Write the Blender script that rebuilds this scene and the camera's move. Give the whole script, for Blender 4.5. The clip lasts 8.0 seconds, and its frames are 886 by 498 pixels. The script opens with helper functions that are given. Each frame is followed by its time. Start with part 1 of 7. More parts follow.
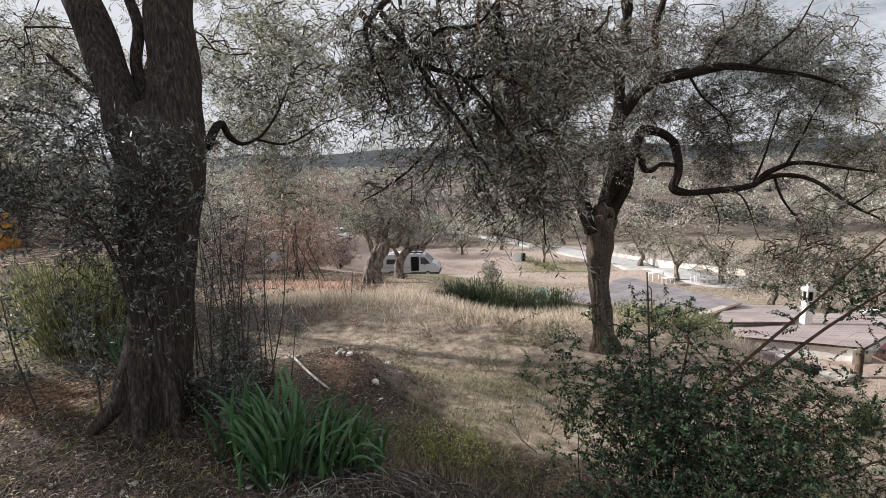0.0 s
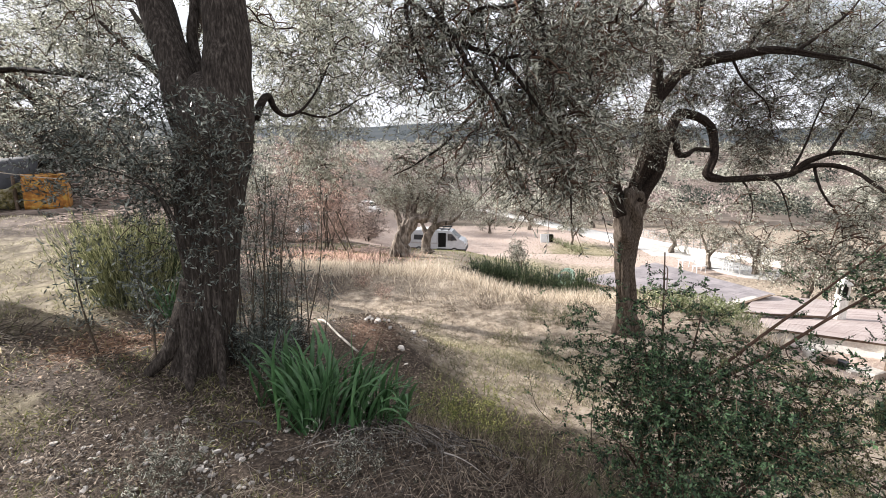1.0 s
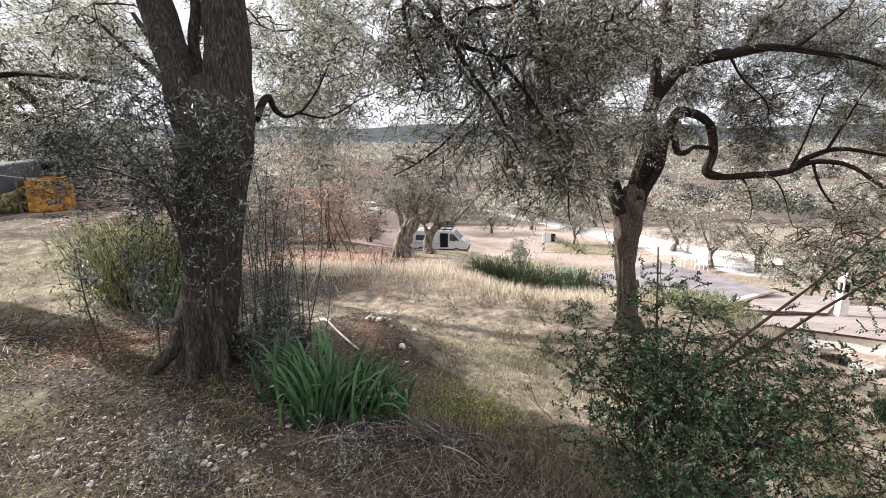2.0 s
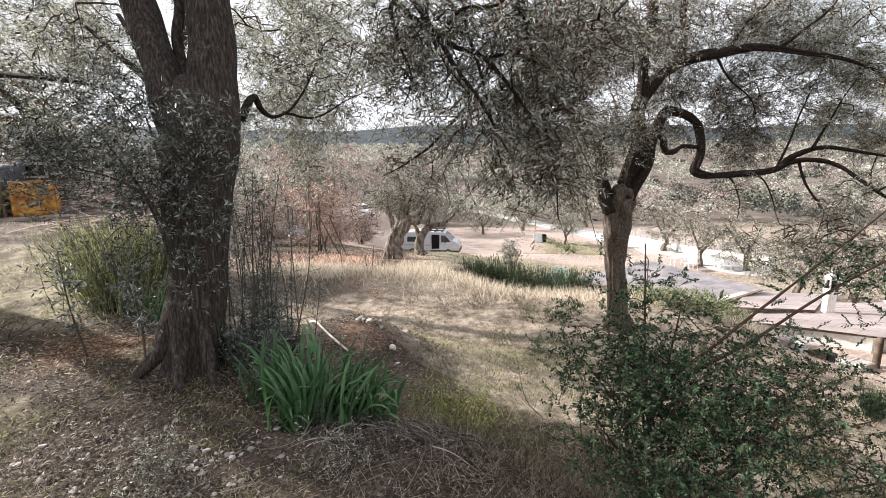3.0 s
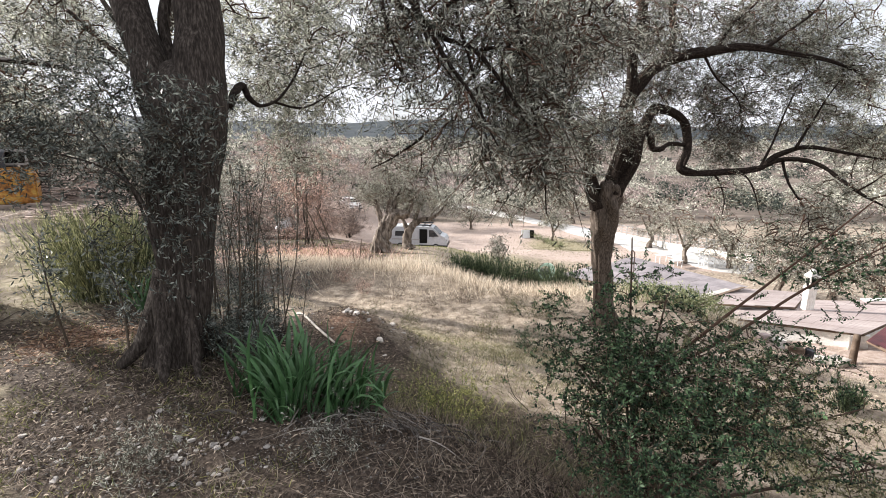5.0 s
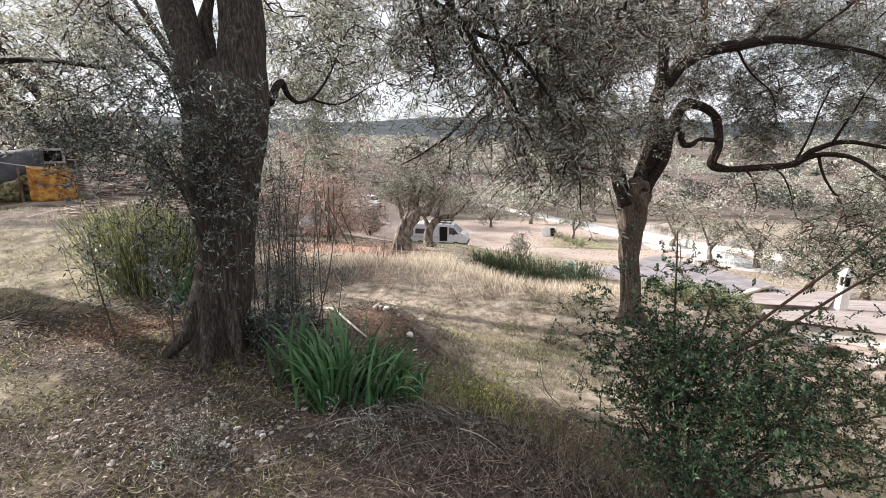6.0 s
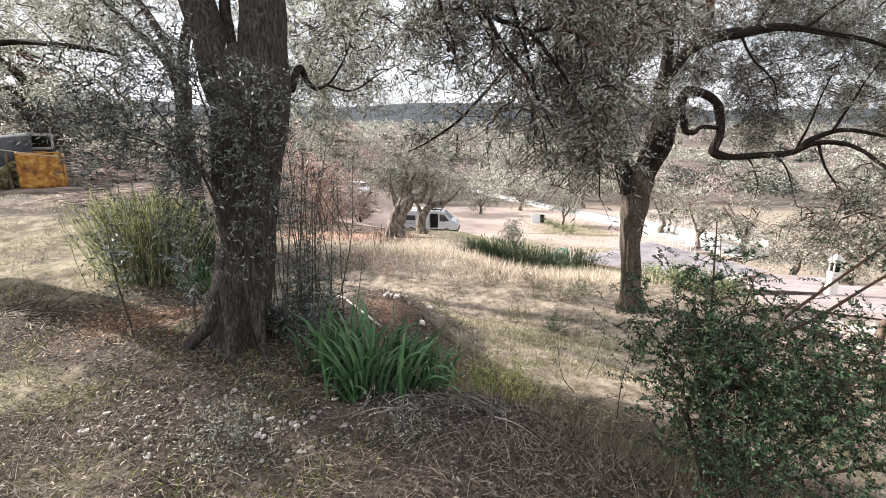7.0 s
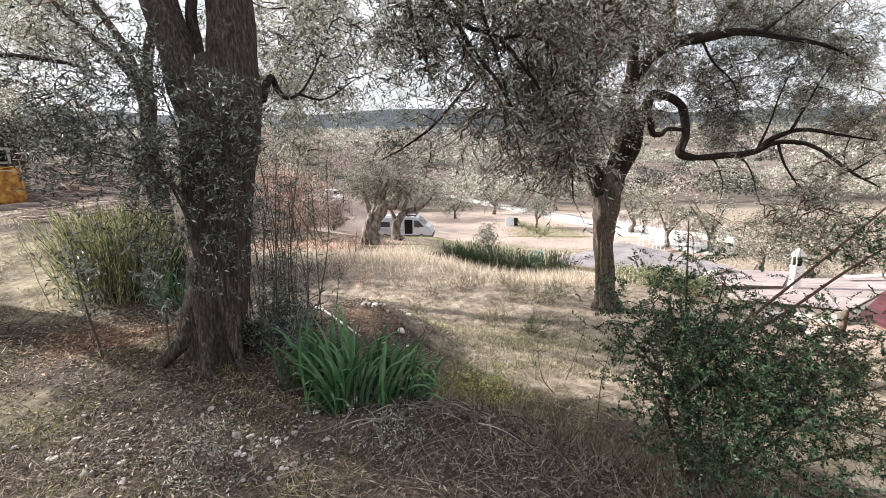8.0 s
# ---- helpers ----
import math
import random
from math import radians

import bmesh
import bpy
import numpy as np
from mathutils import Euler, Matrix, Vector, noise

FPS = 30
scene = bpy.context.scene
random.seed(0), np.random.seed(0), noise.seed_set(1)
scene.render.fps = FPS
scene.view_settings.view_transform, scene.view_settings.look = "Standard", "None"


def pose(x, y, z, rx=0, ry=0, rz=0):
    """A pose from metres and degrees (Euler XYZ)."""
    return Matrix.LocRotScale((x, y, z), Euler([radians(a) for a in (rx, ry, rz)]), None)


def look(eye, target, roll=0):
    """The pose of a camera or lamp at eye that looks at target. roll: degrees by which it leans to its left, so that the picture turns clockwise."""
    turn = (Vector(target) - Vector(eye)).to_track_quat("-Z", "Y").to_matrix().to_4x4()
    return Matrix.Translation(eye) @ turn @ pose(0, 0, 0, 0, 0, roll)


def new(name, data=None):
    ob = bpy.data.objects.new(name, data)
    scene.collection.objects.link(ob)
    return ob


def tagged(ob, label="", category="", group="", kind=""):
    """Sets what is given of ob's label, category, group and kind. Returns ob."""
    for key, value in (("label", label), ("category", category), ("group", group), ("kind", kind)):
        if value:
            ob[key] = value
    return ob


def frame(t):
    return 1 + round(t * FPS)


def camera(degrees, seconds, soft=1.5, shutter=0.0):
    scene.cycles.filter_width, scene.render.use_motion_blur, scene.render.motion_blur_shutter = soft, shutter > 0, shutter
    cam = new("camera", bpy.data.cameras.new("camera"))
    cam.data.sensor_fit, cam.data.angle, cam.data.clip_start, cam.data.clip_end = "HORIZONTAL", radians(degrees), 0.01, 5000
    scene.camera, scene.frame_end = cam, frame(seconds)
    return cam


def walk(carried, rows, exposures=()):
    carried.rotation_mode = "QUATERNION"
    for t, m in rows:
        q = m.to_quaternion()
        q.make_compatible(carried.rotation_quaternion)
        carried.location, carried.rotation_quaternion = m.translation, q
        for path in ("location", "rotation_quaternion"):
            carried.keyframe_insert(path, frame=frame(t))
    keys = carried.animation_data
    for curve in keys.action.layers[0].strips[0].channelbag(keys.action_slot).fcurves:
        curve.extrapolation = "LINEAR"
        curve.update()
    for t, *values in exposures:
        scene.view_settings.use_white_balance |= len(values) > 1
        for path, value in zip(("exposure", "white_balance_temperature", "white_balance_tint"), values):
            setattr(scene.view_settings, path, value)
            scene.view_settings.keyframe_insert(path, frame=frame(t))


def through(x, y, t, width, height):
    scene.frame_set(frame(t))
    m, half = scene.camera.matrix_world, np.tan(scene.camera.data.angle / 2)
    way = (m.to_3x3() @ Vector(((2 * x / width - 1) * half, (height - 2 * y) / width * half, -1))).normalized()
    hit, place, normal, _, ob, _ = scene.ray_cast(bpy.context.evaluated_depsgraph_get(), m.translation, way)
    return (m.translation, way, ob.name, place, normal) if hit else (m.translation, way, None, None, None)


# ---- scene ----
cam = camera(84.1, 8.0, 0.75)
PATH = [
    (0, (0.144, -0.182, 1.692), (0.129, 1.79, 1.36), -1.7),
    (0.5, (0.196, -0.285, 1.682), (0.117, 1.675, 1.292), -0.4),
    (1, (0.136, -0.362, 1.698), (0.011, 1.589, 1.276), 0.3),
    (2.5, (0.182, -0.412, 1.678), (0.055, 1.54, 1.261), -0.5),
    (3, (0.186, -0.397, 1.67), (0.085, 1.557, 1.256), -0.5),
    (3.5, (0.182, -0.386, 1.665), (0.102, 1.566, 1.235), -0.0),
    (4, (0.188, -0.384, 1.656), (0.106, 1.564, 1.211), 0.1),
    (5.5, (0.166, -0.423, 1.649), (0.125, 1.53, 1.218), 0.6),
    (6, (0.056, -0.437, 1.632), (-0.071, 1.509, 1.189), 0.2),
    (6.5, (-0.137, -0.436, 1.636), (-0.293, 1.504, 1.173), 0.2),
    (7, (-0.21, -0.434, 1.644), (-0.287, 1.502, 1.148), 0.4),
    (7.5, (-0.202, -0.424, 1.646), (-0.204, 1.513, 1.148), 0.0),
    (8, (-0.231, -0.429, 1.656), (-0.207, 1.514, 1.181), -0.6),
]
walk(cam, [(t, look(eye, target, roll)) for t, eye, target, roll in PATH], [(0.0, 0.4), (0.5, 0.8), (1.0, 1.08), (4.0, 1.1), (5.5, 1.02), (6.0, 1.02), (6.5, 1.12), (7.0, 1.26), (8.0, 1.16)])


# ---- light ----
SUN_TO = Vector((-0.86, 0.285, 0.42)).normalized()
sun = new("sun", bpy.data.lights.new("sun", "SUN"))
sun.data.energy, sun.data.angle, sun.data.color = 5.0, radians(0.6), (1.0, 0.96, 0.92)
sun.matrix_world = Matrix.Translation((-40, 20, 40)) @ (-SUN_TO).to_track_quat("-Z", "Y").to_matrix().to_4x4()

world = bpy.data.worlds.new("sky")
scene.world = world
world.use_nodes = True
wn, wl = world.node_tree.nodes, world.node_tree.links
wn.clear()
w_out, w_bg, w_sky = wn.new("ShaderNodeOutputWorld"), wn.new("ShaderNodeBackground"), wn.new("ShaderNodeTexSky")
w_sky.sky_type, w_sky.sun_disc = "NISHITA", False
w_sky.sun_elevation = math.asin(SUN_TO.z)
w_sky.sun_rotation = math.atan2(SUN_TO.x, SUN_TO.y)
w_sky.dust_density, w_sky.air_density = 2.0, 1.0
w_co, w_map, w_noise, w_ramp, w_mix = (wn.new("ShaderNodeTexCoord"), wn.new("ShaderNodeMapping"), wn.new("ShaderNodeTexNoise"), wn.new("ShaderNodeValToRGB"), wn.new("ShaderNodeMix"))
w_map.inputs["Scale"].default_value = (1.0, 1.0, 3.0)
w_noise.inputs["Scale"].default_value, w_noise.inputs["Detail"].default_value, w_noise.inputs["Roughness"].default_value = 2.6, 6.0, 0.62
w_ramp.color_ramp.elements[0].position, w_ramp.color_ramp.elements[1].position = 0.26, 0.50
w_mix.data_type = "RGBA"
w_mix.inputs["B"].default_value = (11.0, 11.3, 12.2, 1)
wl.new(w_co.outputs["Generated"], w_map.inputs["Vector"])
wl.new(w_map.outputs["Vector"], w_noise.inputs["Vector"])
wl.new(w_noise.outputs["Fac"], w_ramp.inputs["Fac"])
wl.new(w_ramp.outputs["Color"], w_mix.inputs["Factor"])
wl.new(w_sky.outputs["Color"], w_mix.inputs["A"])
wl.new(w_mix.outputs["Result"], w_bg.inputs["Color"])
wl.new(w_bg.outputs["Background"], w_out.inputs["Surface"])
w_bg.inputs["Strength"].default_value = 0.052


# ---- building helpers ----
def put_mesh(name, verts, faces, material=None, parent=None, label="", smooth=False):
    """One mesh object from an array of corners and arrays of faces with equal corner counts."""
    me = bpy.data.meshes.new(name)
    verts = np.asarray(verts, dtype=np.float32)
    groups = [np.asarray(f, dtype=np.int32) for f in (faces if isinstance(faces, list) else [faces]) if len(f)]
    flat = np.concatenate([g.ravel() for g in groups])
    totals = np.concatenate([np.full(len(g), g.shape[1], dtype=np.int32) for g in groups])
    starts = np.concatenate([[0], np.cumsum(totals)[:-1]]).astype(np.int32)
    me.vertices.add(len(verts))
    me.vertices.foreach_set("co", verts.ravel())
    me.loops.add(len(flat))
    me.loops.foreach_set("vertex_index", flat)
    me.polygons.add(len(totals))
    me.polygons.foreach_set("loop_start", starts)
    me.polygons.foreach_set("loop_total", totals)
    if smooth:
        me.polygons.foreach_set("use_smooth", np.ones(len(totals), dtype=bool))
    me.update(calc_edges=True)
    if material:
        me.materials.append(material)
    ob = new(name, me)
    if parent:
        ob.parent = parent
    if label:
        ob["label"] = label
    return ob


def part(name, bm, material, parent, label="", smooth=False):
    """Links a bmesh as one mesh object under a thing or a part."""
    me = bpy.data.meshes.new(name)
    bmesh.ops.recalc_face_normals(bm, faces=bm.faces[:])
    bm.to_mesh(me)
    bm.free()
    if smooth:
        me.polygons.foreach_set("use_smooth", np.ones(len(me.polygons), dtype=bool))
    me.materials.append(material)
    ob = new(name, me)
    ob.parent = parent
    if label:
        ob["label"] = label
    return ob


def empty(name, label, category, at=(0, 0, 0), turn=0.0, group="", kind=""):
    ob = new(name)
    ob.empty_display_size = 0.1
    ob.matrix_world = pose(*at, 0, 0, turn)
    return tagged(ob, label, category, group, kind)


class Soup:
    """Gathers corner and face arrays into one mesh."""

    def __init__(self):
        self.v, self.f, self.n = [], {}, 0

    def add(self, verts, faces):
        faces = np.asarray(faces)
        self.v.append(np.asarray(verts, dtype=np.float32))
        self.f.setdefault(faces.shape[1], []).append(faces + self.n)
        self.n += len(verts)

    def put(self, name, material, parent=None, label="", smooth=False, kind=""):
        return tagged(put_mesh(name, np.concatenate(self.v), [np.concatenate(f) for f in self.f.values()], material, parent, label, smooth), kind=kind)


def unit(v):
    v = np.asarray(v, dtype=float)
    return v / np.maximum(np.linalg.norm(v, axis=-1, keepdims=True), 1e-9)


def curve(points, n):
    """A smooth line of n places through the given places (Catmull-Rom)."""
    p = np.asarray(points, dtype=float)
    p = np.vstack([2 * p[0] - p[1], p, 2 * p[-1] - p[-2]])
    out = []
    for u in np.linspace(0, len(p) - 3 - 1e-6, n):
        i = int(u)
        t = u - i
        a, b, c, d = p[i : i + 4]
        out.append(0.5 * (2 * b + (c - a) * t + (2 * a - 5 * b + 4 * c - d) * t * t + (3 * b - a - 3 * c + d) * t ** 3))
    return np.array(out)


def tube(path, radii, sides=6, rough=0.0, rng=None, cap=True, flare=0.0):
    """A round bar along a line; rough: how uneven its skin is, as a share of the radius."""
    p = np.asarray(path, dtype=float)
    r = np.asarray(radii, dtype=float) if np.ndim(radii) else np.full(len(p), radii, dtype=float)
    t = unit(np.gradient(p, axis=0))
    ref = np.where(np.abs(t[:, 2:3]) > 0.9, [[1.0, 0, 0]], [[0, 0, 1.0]])
    if abs(t[0, 2]) > 0.9 or np.any(np.abs(t[:, 2]) > 0.9):
        ref = np.tile([[1.0, 0.2, 0.0]], (len(p), 1))
    a = unit(np.cross(t, ref))
    b = np.cross(t, a)
    ang = np.linspace(0, 2 * np.pi, sides, endpoint=False)
    rad = r[:, None] * np.ones((1, sides))
    if rough and rng is not None:
        folds = 1 + rough * (np.sin(ang * 3 + rng.uniform(0, 6))[None] * 0.6 + np.sin(ang * 5 + np.linspace(0, 4, len(p))[:, None]) * 0.5)
        if sides > 30:
            wind = np.linspace(0, 2.2, len(p))[:, None]
            folds = 1 + (folds - 1) * 0.55
            for k, amp in ((9, 0.02), (18, 0.032), (30, 0.034)):
                drift = rng.uniform(0, 6) + wind * rng.uniform(-0.4, 0.4) + 0.3 * np.sin(np.linspace(0, rng.uniform(9, 16), len(p)))[:, None]
                folds = folds - amp * (1 - np.abs(np.sin(k * 0.5 * ang[None] + drift))) ** 2
            if rough > 0.2:
                u = np.linspace(0, 1, len(p))[:, None]
                folds = folds * (1 + 0.17 * np.sin(3 * ang[None] + 9 * u) * np.sin(13 * u + 2 * ang[None]) - 0.16 * np.maximum(0, np.sin(5 * ang[None] - 7 * u + rng.uniform(0, 6))) ** 4 + 0.08 * np.sin(31 * u + 4 * ang[None]))
            rad = rad * folds * (1 + 0.3 * rough * np.sin(np.linspace(0, rng.uniform(8, 14), len(p)) + rng.uniform(0, 6)))[:, None]
        else:
            rad = rad * folds * (1 + rough * rng.normal(0, 0.45, rad.shape))
    if flare and rng is not None:
        low = np.clip(1 - np.linspace(0, 1, len(p)) / 0.34, 0, 1)[:, None] ** 2
        a1, a2 = rng.uniform(0, 6, 2)
        turn = ang[None] + 0.35 * low
        rad = rad * (1 + flare * low * (np.maximum(0, np.sin(3 * turn + a1)) ** 1.5 + 0.7 * np.maximum(0, np.sin(5 * turn + a2)) ** 2))
    v = p[:, None] + rad[..., None] * (np.cos(ang)[None, :, None] * a[:, None] + np.sin(ang)[None, :, None] * b[:, None])
    n = len(p)
    i, j = np.meshgrid(np.arange(n - 1), np.arange(sides), indexing="ij")
    k = (j + 1) % sides
    f = np.stack([i * sides + j, i * sides + k, (i + 1) * sides + k, (i + 1) * sides + j], -1).reshape(-1, 4)
    v = v.reshape(-1, 3)
    if cap:
        v = np.vstack([v, p[-1] + t[-1] * r[-1] * 0.5, p[0] - t[0] * r[0] * 0.3])
        e = (n - 1) * sides
        c1 = np.stack([e + ang.argsort(), e + (ang.argsort() + 1) % sides, np.full(sides, len(v) - 2), np.full(sides, len(v) - 2)], -1)
        c0 = np.stack([(ang.argsort() + 1) % sides, ang.argsort(), np.full(sides, len(v) - 1), np.full(sides, len(v) - 1)], -1)
        return v, f, np.vstack([c1, c0])[:, :3]
    return v, f, None


def add_tube(soup, path, radii, sides=6, rough=0.0, rng=None, flare=0.0):
    v, f, c = tube(path, radii, sides, rough, rng, True, flare)
    base = soup.n
    soup.add(v, f)
    if c is not None:
        soup.f.setdefault(3, []).append(c + base)


def blades(base, way, side, length, width, fold=0.15, mid=0.45):
    """Lens-shaped leaves, two triangles each."""
    length, width = np.asarray(length)[:, None], np.asarray(width)[:, None]
    nor = unit(np.cross(side, way))
    m = base + way * length * mid + nor * width * fold
    v = np.stack([base, m + side * width * 0.5, base + way * length, m - side * width * 0.5], 1).reshape(-1, 3)
    f = np.arange(len(v)).reshape(-1, 4)
    return v, f


def any_side(way, rng):
    return unit(np.cross(way, rng.normal(0, 1, way.shape)))


def twig_leaves(rng, roots, ways, lengths, droop, per_twig, leaf_len, leaf_wid, spread=0.9):
    """Leaves in pairs along drooping twigs. Returns the twigs' lines and the leaves."""
    n = len(roots)
    u = np.linspace(0.12, 1.0, per_twig)
    L = lengths[:, None, None]
    fall = np.zeros((1, 1, 3))
    fall[..., 2] = -1
    pos = roots[:, None] + ways[:, None] * L * u[None, :, None] + fall * (droop * L) * (u ** 2)[None, :, None]
    tan = unit(ways[:, None] + fall * 2 * droop * u[None, :, None])
    side = unit(np.cross(tan, rng.normal(0, 1, (n, 1, 3)) + 0.6 * rng.normal(0, 1, (n, per_twig, 3))))
    sgn = np.where(np.arange(per_twig) % 2, 1.0, -1.0)[None, :, None]
    way = unit(tan * 0.75 + side * sgn * spread + rng.normal(0, 0.25, (n, per_twig, 3)))
    way = way.reshape(-1, 3)
    size = rng.uniform(0.65, 1.25, len(way))
    v, f = blades(pos.reshape(-1, 3), way, any_side(way, rng), leaf_len * size, leaf_wid * size)
    lines = [roots + ways * lengths[:, None] * k + fall[0] * (droop * lengths[:, None]) * k * k for k in (0.0, 0.5, 1.0)]
    return lines, v, f


def thin_sticks(lines, r0, r1):
    """Three-sided sticks along many lines at once; lines: the list of their successive places."""
    p = np.stack(lines, 1)
    n, m = p.shape[:2]
    ang = np.array([0, 2.094, 4.189])
    t = unit(p[:, -1] - p[:, 0])
    a = unit(np.cross(t, np.where(np.abs(t[:, 2:3]) > 0.9, [[1.0, 0, 0]], [[0, 0, 1.0]])))
    b = np.cross(t, a)
    ring = np.cos(ang)[None, :, None] * a[:, None] + np.sin(ang)[None, :, None] * b[:, None]
    rad = np.linspace(1, 0, m)[None, :, None, None] * (np.broadcast_to(r0, (n,))[:, None, None, None] - r1) + r1
    v = (p[:, :, None] + rad * ring[:, None]).reshape(-1, 3)
    o = np.arange(n)[:, None, None] * m * 3
    i, j = np.arange(m - 1)[None, :, None] * 3, np.arange(3)[None, None, :]
    k = (j + 1) % 3
    f = np.stack([o + i + j, o + i + k, o + i + 3 + k, o + i + 3 + j], -1).reshape(-1, 4)
    return v, f


def foliage(rng, volumes, limbs, leaf_len=0.06, leaf_wid=0.013, per_twig=18, twig_len=0.32, droop=0.45, up=0.1, bough_r=0.012, boughs=None, wood=None, leaves=None, clumps_per=1.0):
    """Clumps of leafy twigs in rounded volumes (place, radii, number of clumps, twigs a clump), each clump on a bough that springs from the nearest limb."""
    wood, leaves = wood or Soup(), leaves or Soup()
    pts = np.vstack([curve(l, 24) for l in limbs]) if limbs else None
    for centre, radii, n_clump, n_twig in volumes:
        c = rng.normal(0, 1, (n_clump, 3))
        c = np.asarray(centre) + unit(c) * (rng.uniform(0, 1, (n_clump, 1)) ** 0.45) * np.asarray(radii)
        if pts is not None:
            order = np.argsort([np.linalg.norm(pts - q, axis=1).min() for q in c])
            for q in c[order]:
                d = np.linalg.norm(pts - q, axis=1) + 0.9 * np.maximum(0, q[2] - pts[:, 2])
                s = pts[int(np.argmin(d + rng.uniform(0, 1.3, len(d)) * min(1.0, float(d.min()) * 0.5)))]
                gap = np.linalg.norm(q - s)
                m1 = s + (q - s) * 0.35 + rng.normal(0, 0.13, 3) * gap + [0, 0, 0.16 * gap]
                m2 = s + (q - s) * 0.72 + rng.normal(0, 0.08, 3) * gap + [0, 0, 0.14 * gap]
                line = curve([s, m1, m2, q], 7)
                pts = np.vstack([pts, line[2:]])
                add_tube(wood, line, np.linspace(bough_r * (0.6 + 0.5 * gap), bough_r * 0.35, 7), 4)
        k = np.repeat(c, n_twig, axis=0)
        ways = unit(rng.normal(0, 1, k.shape) * [1, 1, 0.6] + [0, 0, up])
        roots = k + rng.normal(0, 0.1, k.shape)
        lens = twig_len * rng.uniform(0.5, 1.3, len(k))
        lines, v, f = twig_leaves(rng, roots, ways, lens, droop, per_twig, leaf_len, leaf_wid)
        leaves.add(v, f)
        wood.add(*thin_sticks(lines[::2] if leaf_len > 0.055 else lines, bough_r * 0.28, bough_r * 0.1))
    return wood, leaves


# land
def ss(a, b, v):
    u = np.clip((v - a) / (b - a), 0.0, 1.0)
    return u * u * (3 - 2 * u)


def land(x, y):
    """Height of the ground: a stony terrace, a bank, a grassed terrace, a long slope to the track, the valley and its far side."""
    s = y + 0.7 * x
    edge = -0.53 * np.clip(y, 3, 22) - 0.9
    left = ss(edge - 1.0, edge + 0.7, x)
    bank = -(0.8 * ss(1.9, 3.9, s) + 0.85 * ss(4.0, 8.5, s)) * left * ss(1.3, 3.0, y + 0.5 * np.maximum(x, 0))
    terrace = -0.035 * np.clip(y - 6, 0, 6) * left
    mound = 0.5 * np.exp(-((x + 1.15) ** 2 + ((y - 5.1) / 1.2) ** 2) / 0.9) + 0.17 * np.exp(-((x + 2.1) ** 2 + (y - 3.0) ** 2) / 0.5)
    slope = -0.2 * np.clip(y - 12.5, 0, 5.5) - 0.1 * np.clip(y - 18, 0, 6) - 0.24 * np.clip(0.5 * (y - 25 + np.sqrt((y - 25) ** 2 + 16)), 0, 24) - 0.08 * np.clip(y - 62, 0, 35)
    slope = slope - 1.75 * (1 - left) * ss(11, 24, y) + 0.25 * (1 - left) * ss(3, 8, y) * (1 - ss(11, 24, y))
    dip = -(0.75 * ss(9.8, 14.0, y) * ss(-1.0, 2.5, x) + 1.1 * ss(13, 18.5, y) * ss(-1.5, 4.5, x)) * (1 - ss(28, 46, y))
    yard = -1.0 * ss(4.5, 8.0, x) * ss(4.5, 9.5, y) * (1 - ss(28, 46, y))
    rise = 3.0 * ss(-3, -16, x) * ss(36, 62, y)
    rise = rise + 0.5 * np.exp(-(((x + 12) / 5.5) ** 2 + ((y - 41) / 9) ** 2))
    rise = rise - 0.13 * np.exp(-(((x + 0.5) / 4) ** 2 + ((y - 27.5) / 4) ** 2))
    far = 6 * ss(95, 420, y) + 50 * ss(620, 1350, y) + 2 * ss(20, 220, np.abs(x)) * ss(110, 420, y)
    roll = (7 * np.sin(x / 190 + 0.8) + 3.5 * np.sin(x / 71 + 2.1)) * ss(500, 1100, y) + 2.2 * np.sin(x / 47 + y / 70) * ss(120, 400, y)
    far = far + 1.1 * (np.floor(y / 14) + ss(0.8, 1.0, y / 14 - np.floor(y / 14)) - y / 14) * ss(100, 140, y) * (1 - ss(380, 460, y))
    fine = 0.02 * np.sin(x * 2.3 + 1.1 * y) + 0.015 * np.sin(3.7 * x - 2.9 * y + 1) + 0.012 * np.sin(7.1 * x + 5.3 * y)
    fine = fine * (1 - ss(13, 20, y)) * (1 - ss(10, 16, np.abs(x)))
    fine = fine + 0.1 * np.sin(x * 0.55 + 0.4) * np.sin(y * 0.4) * ss(9, 20, y)
    return bank + terrace + mound + slope + dip + yard + rise + far + roll + fine
# end of land


